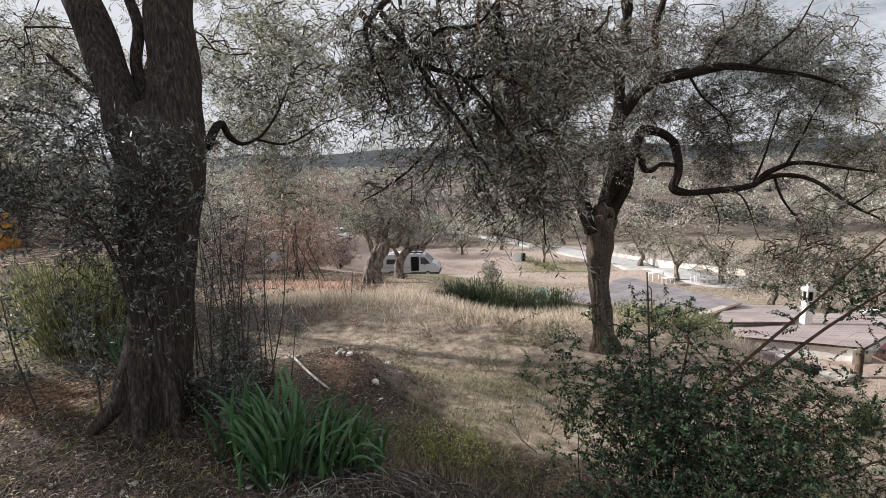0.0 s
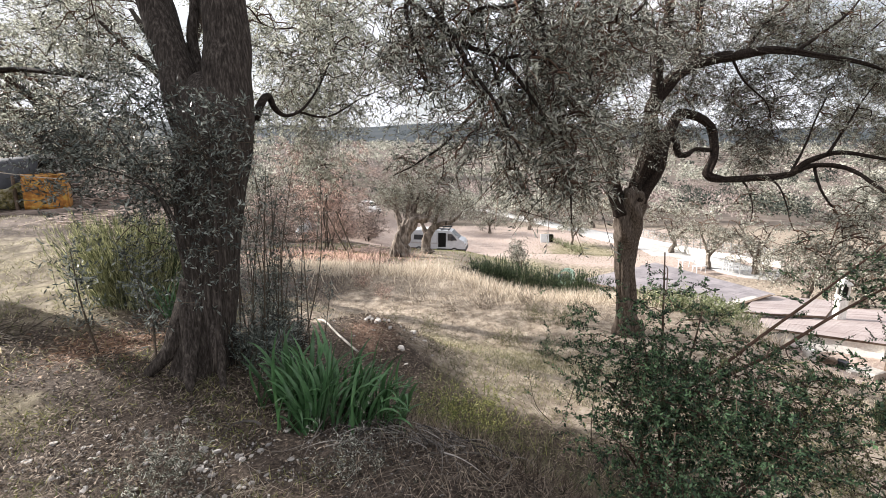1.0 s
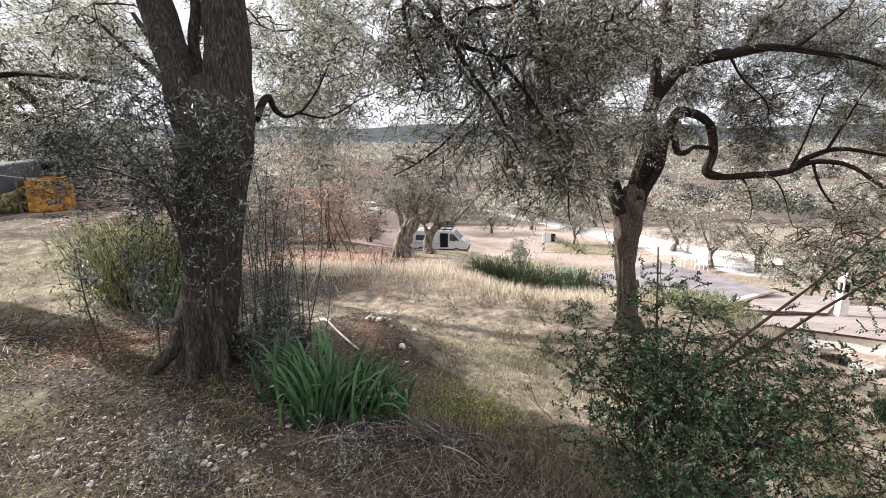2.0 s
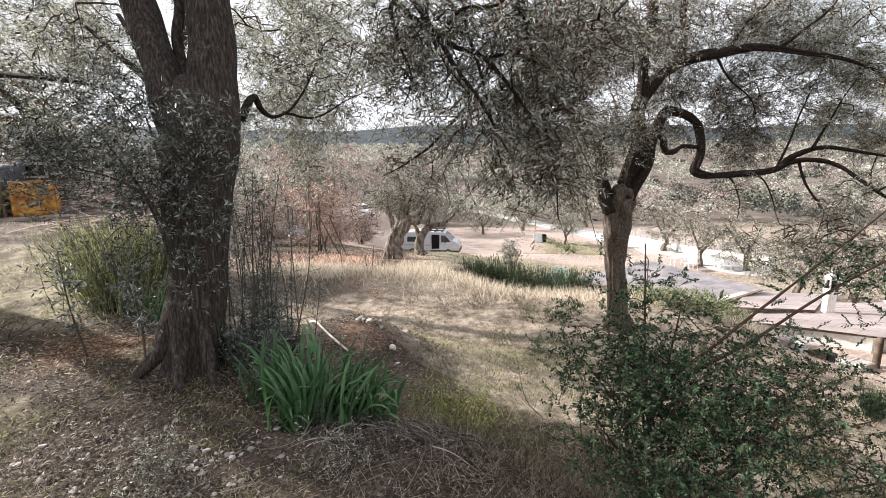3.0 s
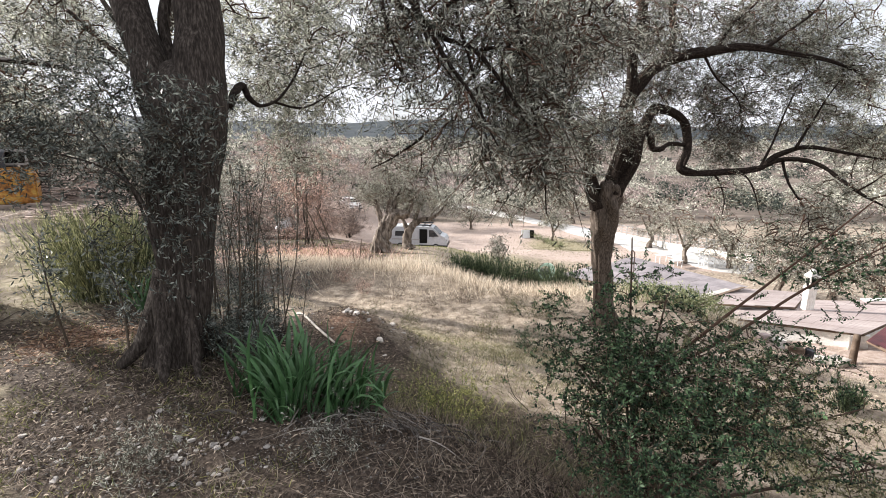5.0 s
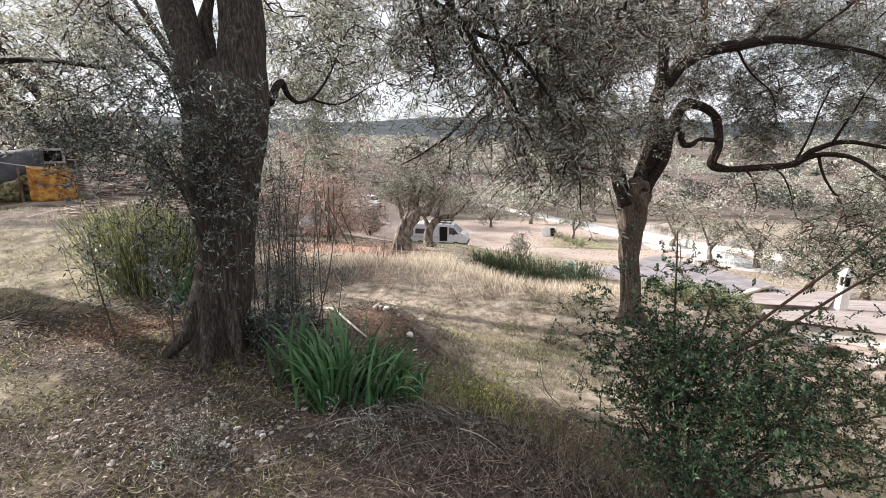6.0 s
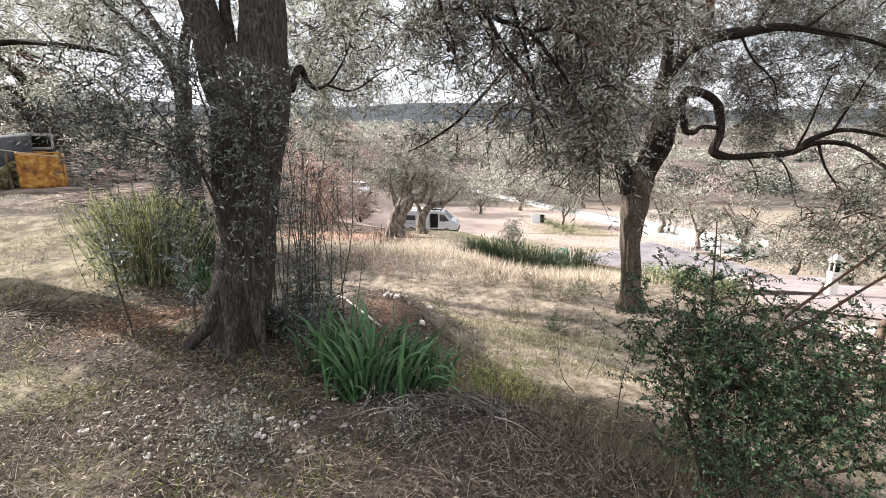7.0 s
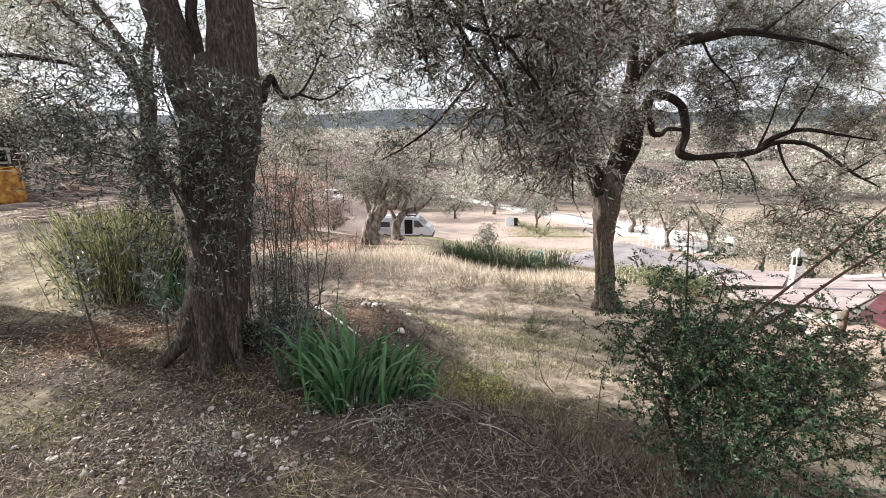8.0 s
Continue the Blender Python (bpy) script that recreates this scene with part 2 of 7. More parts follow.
# ---- materials ----
def surface(name, colours, scale=4.0, rough=0.8, bump=0.3, bump_scale=30.0, metal=0.0, per_piece=0.0, per_object=0.0, stretch=(1, 1, 1), through=0.0, gloss=0.5, sharp=1.0):
    """A rough natural surface: colours blended by noise at two scales, with relief; per_piece and per_object vary its brightness."""
    m = bpy.data.materials.new(name)
    m.use_nodes = True
    n, l = m.node_tree.nodes, m.node_tree.links
    b = n["Principled BSDF"]
    co, mp = n.new("ShaderNodeTexCoord"), n.new("ShaderNodeMapping")
    mp.inputs["Scale"].default_value = stretch
    l.new(co.outputs["Object"], mp.inputs["Vector"])
    big, fine = n.new("ShaderNodeTexNoise"), n.new("ShaderNodeTexNoise")
    big.inputs["Scale"].default_value, big.inputs["Detail"].default_value, big.inputs["Roughness"].default_value = scale, 6.0, 0.65
    fine.inputs["Scale"].default_value, fine.inputs["Detail"].default_value = bump_scale, 4.0
    for t in (big, fine):
        l.new(mp.outputs["Vector"], t.inputs["Vector"])
    ramp = n.new("ShaderNodeValToRGB")
    el = ramp.color_ramp.elements
    while len(el) < len(colours):
        el.new(0.5)
    for i, c in enumerate(colours):
        el[i].position = 0.5 + (0.4 * i / max(1, len(colours) - 1) - 0.2) * sharp
        el[i].color = (*c, 1)
    tone = big.outputs["Fac"]
    if per_piece:
        isl, blend = n.new("ShaderNodeNewGeometry"), n.new("ShaderNodeMix")
        blend.inputs["Factor"].default_value = 0.5
        l.new(big.outputs["Fac"], blend.inputs["A"])
        l.new(isl.outputs["Random Per Island"], blend.inputs["B"])
        tone = blend.outputs["Result"]
    l.new(tone, ramp.inputs["Fac"])
    hsv = n.new("ShaderNodeHueSaturation")
    l.new(ramp.outputs["Color"], hsv.inputs["Color"])
    val = n.new("ShaderNodeMath")
    val.operation = "MULTIPLY_ADD"
    val.inputs[1].default_value, val.inputs[2].default_value = 0.6, 0.7
    l.new(fine.outputs["Fac"], val.inputs[0])
    last = val.outputs[0]
    for amount, node, out in ((per_piece, "ShaderNodeNewGeometry", "Random Per Island"), (per_object, "ShaderNodeObjectInfo", "Random")):
        if amount:
            g, k, mul = n.new(node), n.new("ShaderNodeMath"), n.new("ShaderNodeMath")
            k.operation, mul.operation = "MULTIPLY_ADD", "MULTIPLY"
            k.inputs[1].default_value, k.inputs[2].default_value = 2 * amount, 1 - amount
            l.new(g.outputs[out], k.inputs[0])
            l.new(k.outputs[0], mul.inputs[0])
            l.new(last, mul.inputs[1])
            last = mul.outputs[0]
    l.new(last, hsv.inputs["Value"])
    l.new(hsv.outputs["Color"], b.inputs["Base Color"])
    b.inputs["Roughness"].default_value, b.inputs["Metallic"].default_value = rough, metal
    b.inputs["Specular IOR Level"].default_value = gloss
    if bump:
        bp = n.new("ShaderNodeBump")
        bp.inputs["Strength"].default_value, bp.inputs["Distance"].default_value = bump, 0.3 / bump_scale
        l.new(fine.outputs["Fac"], bp.inputs["Height"])
        l.new(bp.outputs["Normal"], b.inputs["Normal"])
    if through:
        tr, mx = n.new("ShaderNodeBsdfTranslucent"), n.new("ShaderNodeMixShader")
        l.new(hsv.outputs["Color"], tr.inputs["Color"])
        mx.inputs["Fac"].default_value = through
        l.new(b.outputs["BSDF"], mx.inputs[1])
        l.new(tr.outputs["BSDF"], mx.inputs[2])
        l.new(mx.outputs["Shader"], n["Material Output"].inputs["Surface"])
    return m


M_bark = surface("olive_bark", [(0.015, 0.012, 0.010), (0.043, 0.035, 0.030), (0.11, 0.092, 0.079)], 70, 0.95, 1.0, 60, stretch=(1, 1, 0.16), gloss=0.12, sharp=0.9)
# Grey olive bark lightened: the slim trunk's sun put into the colour.
M_bark_lit = surface("sunlit_grey_olive_bark", [(0.036, 0.028, 0.023), (0.095, 0.075, 0.061), (0.205, 0.168, 0.138)], 60, 0.95, 1.0, 50, stretch=(1, 1, 0.16), gloss=0.12, sharp=0.9)
# Olive bark darkened nearly black: the limbs' shade put into the colour.
M_limb_shaded = surface("shaded_olive_limb_bark", [(0.009, 0.0065, 0.005), (0.022, 0.016, 0.013), (0.055, 0.042, 0.034)], 40, 0.95, 1.0, 34, gloss=0.12, sharp=0.9)
# Bark brightened as sunlit, with dark blotches for the trunks' shaded hollows.
M_bark_pale = surface("old_olive_bark", [(0.035, 0.028, 0.022), (0.16, 0.13, 0.105), (0.34, 0.295, 0.25)], 6, 0.95, 1.0, 16, stretch=(1, 1, 0.3), gloss=0.2, sharp=0.75)
M_twig = surface("twig_bark", [(0.05, 0.04, 0.03), (0.12, 0.095, 0.07)], 12, 0.9, 0.4, 50, per_piece=0.3, gloss=0.2)
M_bough = surface("brown_olive_twig", [(0.04, 0.022, 0.015), (0.12, 0.072, 0.05)], 12, 0.9, 0.4, 50, per_piece=0.3, gloss=0.2)
M_twig_red = surface("reddish_twig", [(0.05, 0.033, 0.025), (0.11, 0.075, 0.055)], 12, 0.9, 0.4, 50, per_piece=0.3, gloss=0.2)
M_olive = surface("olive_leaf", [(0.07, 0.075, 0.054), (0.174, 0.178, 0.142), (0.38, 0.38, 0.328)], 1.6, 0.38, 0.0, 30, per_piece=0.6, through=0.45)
# Lighter copy of the olive leaf: sunlight put into its colour.
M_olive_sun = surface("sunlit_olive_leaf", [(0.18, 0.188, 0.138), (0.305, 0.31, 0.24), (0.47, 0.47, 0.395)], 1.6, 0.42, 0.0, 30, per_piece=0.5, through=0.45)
M_sucker = surface("young_olive_leaf", [(0.046, 0.058, 0.049), (0.092, 0.107, 0.092), (0.205, 0.22, 0.192)], 3, 0.45, 0.0, 30, per_piece=0.6, through=0.25)
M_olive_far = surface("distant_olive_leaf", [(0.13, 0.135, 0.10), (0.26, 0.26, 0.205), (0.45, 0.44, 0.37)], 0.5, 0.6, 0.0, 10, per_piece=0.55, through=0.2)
M_lentisk = surface("evergreen_shrub_leaf", [(0.014, 0.036, 0.017), (0.036, 0.07, 0.034), (0.08, 0.13, 0.064)], 4, 0.5, 0.0, 30, per_piece=0.6, through=0.3, gloss=0.3)
M_lentisk_warm = surface("older_shrub_leaf", [(0.05, 0.055, 0.022), (0.10, 0.10, 0.045), (0.17, 0.16, 0.085)], 4, 0.55, 0.0, 30, per_piece=0.6, through=0.3, gloss=0.3)
M_iris = surface("iris_leaf", [(0.045, 0.105, 0.042), (0.07, 0.15, 0.058), (0.11, 0.205, 0.085)], 5, 0.42, 0.25, 60, per_object=0.4, stretch=(3, 3, 0.5), through=0.25)
M_iris_dry = surface("withered_iris_leaf", [(0.06, 0.05, 0.044), (0.125, 0.108, 0.096), (0.24, 0.215, 0.19)], 9, 0.85, 0.3, 50, per_piece=0.5, through=0.15)
M_broom = surface("broom_stem", [(0.11, 0.13, 0.052), (0.24, 0.25, 0.12), (0.42, 0.41, 0.23)], 3, 0.6, 0.0, 30, per_piece=0.45, through=0.35)
M_bush = surface("garden_bush_leaf", [(0.10, 0.125, 0.05), (0.185, 0.215, 0.095), (0.29, 0.31, 0.165)], 2, 0.55, 0.0, 30, per_piece=0.45, through=0.25)
M_whitewash = surface("whitewashed_wall", [(0.55, 0.50, 0.44), (0.76, 0.74, 0.70), (0.84, 0.83, 0.80)], 2.2, 0.9, 0.5, 25, per_object=0.08)
M_reed = surface("reed_leaf", [(0.022, 0.043, 0.02), (0.047, 0.073, 0.034), (0.095, 0.12, 0.058)], 1, 0.6, 0.0, 10, per_piece=0.5, through=0.2)
M_straw = surface("dry_grass", [(0.24, 0.19, 0.135), (0.44, 0.365, 0.27), (0.64, 0.555, 0.43)], 0.9, 0.8, 0.0, 30, per_piece=0.4, through=0.25)
M_tallstraw = surface("tall_pale_grass", [(0.40, 0.32, 0.235), (0.62, 0.525, 0.41), (0.76, 0.68, 0.56)], 0.9, 0.8, 0.0, 30, per_piece=0.3, through=0.4)
M_oldstraw = surface("old_grey_straw", [(0.095, 0.072, 0.054), (0.19, 0.148, 0.113), (0.34, 0.28, 0.222)], 1.2, 0.85, 0.0, 30, per_piece=0.45, through=0.15)
M_palestraw = surface("bleached_straw", [(0.12, 0.095, 0.07), (0.235, 0.19, 0.145), (0.42, 0.36, 0.285)], 1.2, 0.85, 0.0, 30, per_piece=0.5, through=0.15)
M_grass = surface("short_green_grass", [(0.10, 0.13, 0.035), (0.18, 0.20, 0.06), (0.30, 0.28, 0.11)], 1.5, 0.75, 0.0, 30, per_piece=0.4, through=0.25)
M_softgrass = surface("soft_grass", [(0.072, 0.08, 0.037), (0.13, 0.128, 0.062), (0.22, 0.197, 0.115)], 1.5, 0.8, 0.0, 30, per_piece=0.4, through=0.2)
M_yellow = surface("yellow_green_leaf", [(0.14, 0.16, 0.045), (0.24, 0.245, 0.075), (0.37, 0.36, 0.14)], 3, 0.6, 0.0, 30, per_piece=0.45, through=0.35)
M_litter = surface("dead_leaf_litter", [(0.05, 0.034, 0.025), (0.145, 0.102, 0.074), (0.29, 0.235, 0.18)], 5, 0.85, 0.0, 30, per_piece=0.6, through=0.1)
M_redleaf = surface("withered_russet_leaf", [(0.27, 0.165, 0.13), (0.46, 0.31, 0.25), (0.62, 0.46, 0.385)], 2, 0.8, 0.0, 20, per_piece=0.5, through=0.3)
M_russet = surface("russet_dead_leaf", [(0.16, 0.085, 0.052), (0.27, 0.155, 0.095), (0.39, 0.26, 0.17)], 4, 0.8, 0.0, 20, per_piece=0.45, through=0.15)
M_scrub = surface("bare_scrub_twigs", [(0.19, 0.14, 0.12), (0.39, 0.30, 0.262), (0.58, 0.48, 0.425)], 1, 0.85, 0.0, 20, per_piece=0.55, through=0.2)
M_stone = surface("limestone", [(0.12, 0.105, 0.095), (0.23, 0.205, 0.19), (0.37, 0.34, 0.315)], 14, 0.9, 0.7, 60, per_object=0.35, per_piece=0.2)
# Olive leaf set paler with distance, in place of haze.
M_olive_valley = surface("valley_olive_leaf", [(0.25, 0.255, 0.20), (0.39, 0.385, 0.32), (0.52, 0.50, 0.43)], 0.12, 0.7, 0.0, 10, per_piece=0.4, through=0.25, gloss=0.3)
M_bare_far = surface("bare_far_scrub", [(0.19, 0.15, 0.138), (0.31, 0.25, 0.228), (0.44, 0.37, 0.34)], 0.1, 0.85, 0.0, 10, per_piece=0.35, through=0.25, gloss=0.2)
M_evergreen = surface("far_evergreen_leaf", [(0.03, 0.04, 0.034), (0.055, 0.066, 0.055), (0.095, 0.105, 0.085)], 0.1, 0.8, 0.0, 10, per_piece=0.35, through=0.15, gloss=0.2)
M_deadwood = surface("bleached_wood", [(0.30, 0.27, 0.24), (0.48, 0.44, 0.39), (0.62, 0.58, 0.52)], 10, 0.85, 0.6, 50, stretch=(1, 1, 1))
M_wood = surface("weathered_wood", [(0.07, 0.045, 0.03), (0.14, 0.095, 0.065), (0.24, 0.18, 0.135)], 6, 0.85, 0.6, 40, per_object=0.2)
M_silver = surface("silver_van_paint", [(0.42, 0.43, 0.45), (0.52, 0.53, 0.54)], 3, 0.3, 0.0, 20)
M_white = surface("white_paint", [(0.68, 0.69, 0.70), (0.80, 0.80, 0.80)], 3, 0.35, 0.0, 20)
M_offwhite = surface("limewashed_plaster", [(0.55, 0.52, 0.47), (0.70, 0.67, 0.62), (0.78, 0.76, 0.72)], 3, 0.9, 0.5, 25, per_object=0.12)
M_black = surface("black_plastic", [(0.012, 0.012, 0.013), (0.03, 0.03, 0.032)], 6, 0.5, 0.1, 30)
# Near-black for shaded openings; the crate and one brush pile use it too.
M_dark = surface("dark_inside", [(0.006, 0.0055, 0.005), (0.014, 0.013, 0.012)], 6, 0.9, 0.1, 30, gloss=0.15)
M_tyre = surface("tyre_rubber", [(0.015, 0.015, 0.015), (0.03, 0.03, 0.03)], 9, 0.85, 0.3, 60)
M_steel = surface("dull_steel", [(0.35, 0.35, 0.36), (0.5, 0.5, 0.5)], 9, 0.4, 0.1, 60, metal=0.9)
M_roof = surface("weathered_corrugated_roof", [(0.14, 0.125, 0.13), (0.22, 0.195, 0.20), (0.31, 0.275, 0.275)], 1.3, 0.75, 0.4, 30, per_object=0.14)
M_roof_pink = surface("faded_red_roof_sheet", [(0.25, 0.195, 0.18), (0.33, 0.27, 0.252), (0.42, 0.355, 0.335)], 0.9, 0.8, 0.4, 30, per_object=0.05)
M_redroof = surface("dark_red_roof_sheet", [(0.05, 0.008, 0.01), (0.11, 0.016, 0.02), (0.20, 0.06, 0.06)], 3, 0.6, 0.2, 30, per_object=0.2)
M_orange = surface("orange_tarpaulin", [(0.07, 0.03, 0.012), (0.40, 0.16, 0.02), (0.55, 0.38, 0.09)], 8, 0.55, 0.5, 12)
M_tarp = surface("dark_grey_tarpaulin", [(0.012, 0.012, 0.016), (0.026, 0.026, 0.032), (0.065, 0.065, 0.07)], 2.5, 0.55, 0.5, 10)
M_green_hose = surface("pale_green_hose", [(0.36, 0.56, 0.45), (0.52, 0.70, 0.60)], 6, 0.5, 0.1, 30)
M_rope = surface("pale_rope", [(0.35, 0.31, 0.26), (0.52, 0.47, 0.40)], 20, 0.9, 0.3, 90)
M_pattern = surface("faded_patterned_cloth", [(0.03, 0.032, 0.03), (0.20, 0.17, 0.05), (0.40, 0.37, 0.27)], 9, 0.85, 0.3, 40, sharp=0.5)
# Grass copy lightened: the upper terrace's sunshine is put into the colour.
M_lawn = surface("sunny_lawn_grass", [(0.18, 0.16, 0.085), (0.33, 0.295, 0.18), (0.50, 0.45, 0.31)], 1.5, 0.75, 0.0, 30, per_piece=0.4, through=0.3)
M_road = surface("pale_worn_concrete", [(0.34, 0.33, 0.315), (0.46, 0.445, 0.425), (0.56, 0.54, 0.515)], 1.5, 0.9, 0.3, 25)
M_rail = surface("grey_fence_steel", [(0.30, 0.29, 0.28), (0.42, 0.41, 0.40)], 8, 0.6, 0.1, 40)


def glass_material():
    m = bpy.data.materials.new("car_glass")
    m.use_nodes = True
    b = m.node_tree.nodes["Principled BSDF"]
    b.inputs["Base Color"].default_value, b.inputs["Roughness"].default_value = (0.02, 0.025, 0.03, 1), 0.06
    b.inputs["Coat Weight"].default_value = 0.5
    return m


M_glass = glass_material()


def ground_material():
    """Stony litter, dry straw, green patches, russet litter and pale sand, laid out by the zones stored on the sheet."""
    m = bpy.data.materials.new("ground_soil")
    m.use_nodes = True
    n, l = m.node_tree.nodes, m.node_tree.links
    b = n["Principled BSDF"]
    co = n.new("ShaderNodeTexCoord")

    def noise_at(scale, detail=6.0, rough=0.65):
        t = n.new("ShaderNodeTexNoise")
        t.inputs["Scale"].default_value, t.inputs["Detail"].default_value, t.inputs["Roughness"].default_value = scale, detail, rough
        l.new(co.outputs["Object"], t.inputs["Vector"])
        return t.outputs["Fac"]

    def ramp(fac, stops):
        r = n.new("ShaderNodeValToRGB")
        el = r.color_ramp.elements
        while len(el) < len(stops):
            el.new(0.5)
        for i, (p, c) in enumerate(stops):
            el[i].position, el[i].color = p, (*c, 1)
        l.new(fac, r.inputs["Fac"])
        return r.outputs["Color"]

    def mix(fac, a, c):
        x = n.new("ShaderNodeMix")
        x.data_type = "RGBA"
        l.new(fac, x.inputs["Factor"])
        l.new(a, x.inputs["A"])
        l.new(c, x.inputs["B"])
        return x.outputs["Result"]

    fine, mid = noise_at(38, 6, 0.75), noise_at(5, 6, 0.7)
    litter = ramp(fine, [(0.34, (0.022, 0.016, 0.012)), (0.5, (0.075, 0.056, 0.044)), (0.66, (0.21, 0.165, 0.13))])
    straw = ramp(mid, [(0.34, (0.125, 0.096, 0.07)), (0.48, (0.28, 0.225, 0.172)), (0.66, (0.48, 0.405, 0.325))])
    green = ramp(mid, [(0.34, (0.12, 0.105, 0.056)), (0.5, (0.265, 0.228, 0.145)), (0.66, (0.45, 0.39, 0.285))])
    sand = ramp(mid, [(0.3, (0.28, 0.205, 0.165)), (0.5, (0.42, 0.33, 0.28)), (0.7, (0.54, 0.455, 0.405))])
    russet = ramp(fine, [(0.32, (0.18, 0.10, 0.068)), (0.5, (0.37, 0.225, 0.16)), (0.68, (0.53, 0.385, 0.29))])
    zone = n.new("ShaderNodeVertexColor")
    zone.layer_name = "zones"
    zone2 = n.new("ShaderNodeVertexColor")
    zone2.layer_name = "zones_two"
    s1, s2 = n.new("ShaderNodeSeparateColor"), n.new("ShaderNodeSeparateColor")
    l.new(zone.outputs["Color"], s1.inputs["Color"])
    l.new(zone2.outputs["Color"], s2.inputs["Color"])

    def ragged(weight):
        a, c = n.new("ShaderNodeMath"), n.new("ShaderNodeMapRange")
        a.operation = "ADD"
        l.new(weight, a.inputs[0])
        l.new(patch, a.inputs[1])
        c.inputs["From Min"].default_value, c.inputs["From Max"].default_value = 0.85, 1.15
        l.new(a.outputs[0], c.inputs["Value"])
        return c.outputs["Result"]

    patch = noise_at(1.4, 5, 0.7)
    col = mix(ragged(s1.outputs["Red"]), litter, straw)
    col = mix(ragged(s2.outputs["Red"]), col, russet)
    col = mix(ragged(s1.outputs["Blue"]), col, sand)
    col = mix(ragged(s1.outputs["Green"]), col, green)
    # Hill ground darkened to stand for shade between the far trees.
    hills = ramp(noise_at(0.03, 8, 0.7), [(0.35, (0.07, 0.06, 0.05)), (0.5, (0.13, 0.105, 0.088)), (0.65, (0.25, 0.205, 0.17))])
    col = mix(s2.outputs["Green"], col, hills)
    # Dark wooded ground, the blue of distance haze put into its colour.
    hazed_ridge = ramp(noise_at(0.02, 8, 0.7), [(0.35, (0.022, 0.029, 0.036)), (0.5, (0.036, 0.045, 0.052)), (0.65, (0.06, 0.068, 0.072))])
    col = mix(s2.outputs["Blue"], col, hazed_ridge)
    l.new(col, b.inputs["Base Color"])
    b.inputs["Roughness"].default_value, b.inputs["Specular IOR Level"].default_value = 0.95, 0.2
    bp = n.new("ShaderNodeBump")
    bp.inputs["Strength"].default_value, bp.inputs["Distance"].default_value = 0.9, 0.02
    l.new(fine, bp.inputs["Height"])
    l.new(bp.outputs["Normal"], b.inputs["Normal"])
    return m


# ---- ground ----
def spaced(lo, hi, near_lo, near_hi, step, grow):
    mid = list(np.arange(near_lo, near_hi + 1e-6, step))
    up, s = [mid[-1]], step
    while up[-1] < hi:
        s *= grow
        up.append(up[-1] + s)
    down, s = [mid[0]], step
    while down[-1] > lo:
        s *= grow
        down.append(down[-1] - s)
    return np.array(down[:0:-1] + mid + up[1:])


def zones(x, y):
    """Weights of straw, green, sand, russet and distance."""
    s = y + 0.7 * x
    straw = ss(3.6, 5.4, s) * ss(-4, -2, x) * 0.95
    straw = np.maximum(straw, 0.5 * ss(-3.2, -4.0, x) * ss(9, 6.5, y) * ss(2.6, 4.0, y))
    straw = np.maximum(straw, 0.3 * ss(1.2, -1.5, y))
    green = 0.36 * np.exp(-((s - 5.9) / 1.9) ** 2) * ss(-2, 0, x) * (1 - ss(8, 10, y)) + 0.5 * ss(-2.6, -3.6, x) * ss(8.0, 6.5, y) * ss(2.6, 4.0, y)
    green = green + 0.75 * np.exp(-(((x - 3) / 7) ** 2 + ((y - 35) / 6.5) ** 2)) + 0.95 * np.exp(-(((x - 11.5) / 4.5) ** 2 + ((y - 50) / 7) ** 2)) + 0.2 * ss(4, 6, x) * ss(9, 6, y)
    green = green + 0.5 * np.exp(-((y - 7.2 + 0.15 * x) / 0.9) ** 2) * ss(-2, -0.5, x) * ss(4, 2.5, x) + 0.55 * np.exp(-(((x + 2.9) / 0.75) ** 2 + ((y - 2.2) / 0.45) ** 2)) + 0.45 * np.exp(-(((x + 2.1) / 0.5) ** 2 + ((y - 1.5) / 0.35) ** 2))
    sand = ss(39.5, 43, y + 0.25 * x) * ss(72, 66, y) * ss(26, 18, np.abs(x - 6)) + 0.42 * ss(-6, -7.5, x) * ss(6.3, 7.6, y) * ss(16, 12, y) + 0.7 * ss(5.5, 7, x) * ss(7, 8.5, y) * ss(30, 24, y)
    russet = 0.8 * np.exp(-(((x + 6.5) / 3.2) ** 2 + ((y - 22) / 4.5) ** 2)) + 0.62 * np.exp(-(((x + 2.9) / 0.7) ** 2 + ((y - 3.4) / 0.6) ** 2)) + 0.5 * np.exp(-(((x + 0.95) / 0.6) ** 2 + ((y - 5.0) / 0.8) ** 2))
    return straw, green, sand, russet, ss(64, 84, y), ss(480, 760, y)


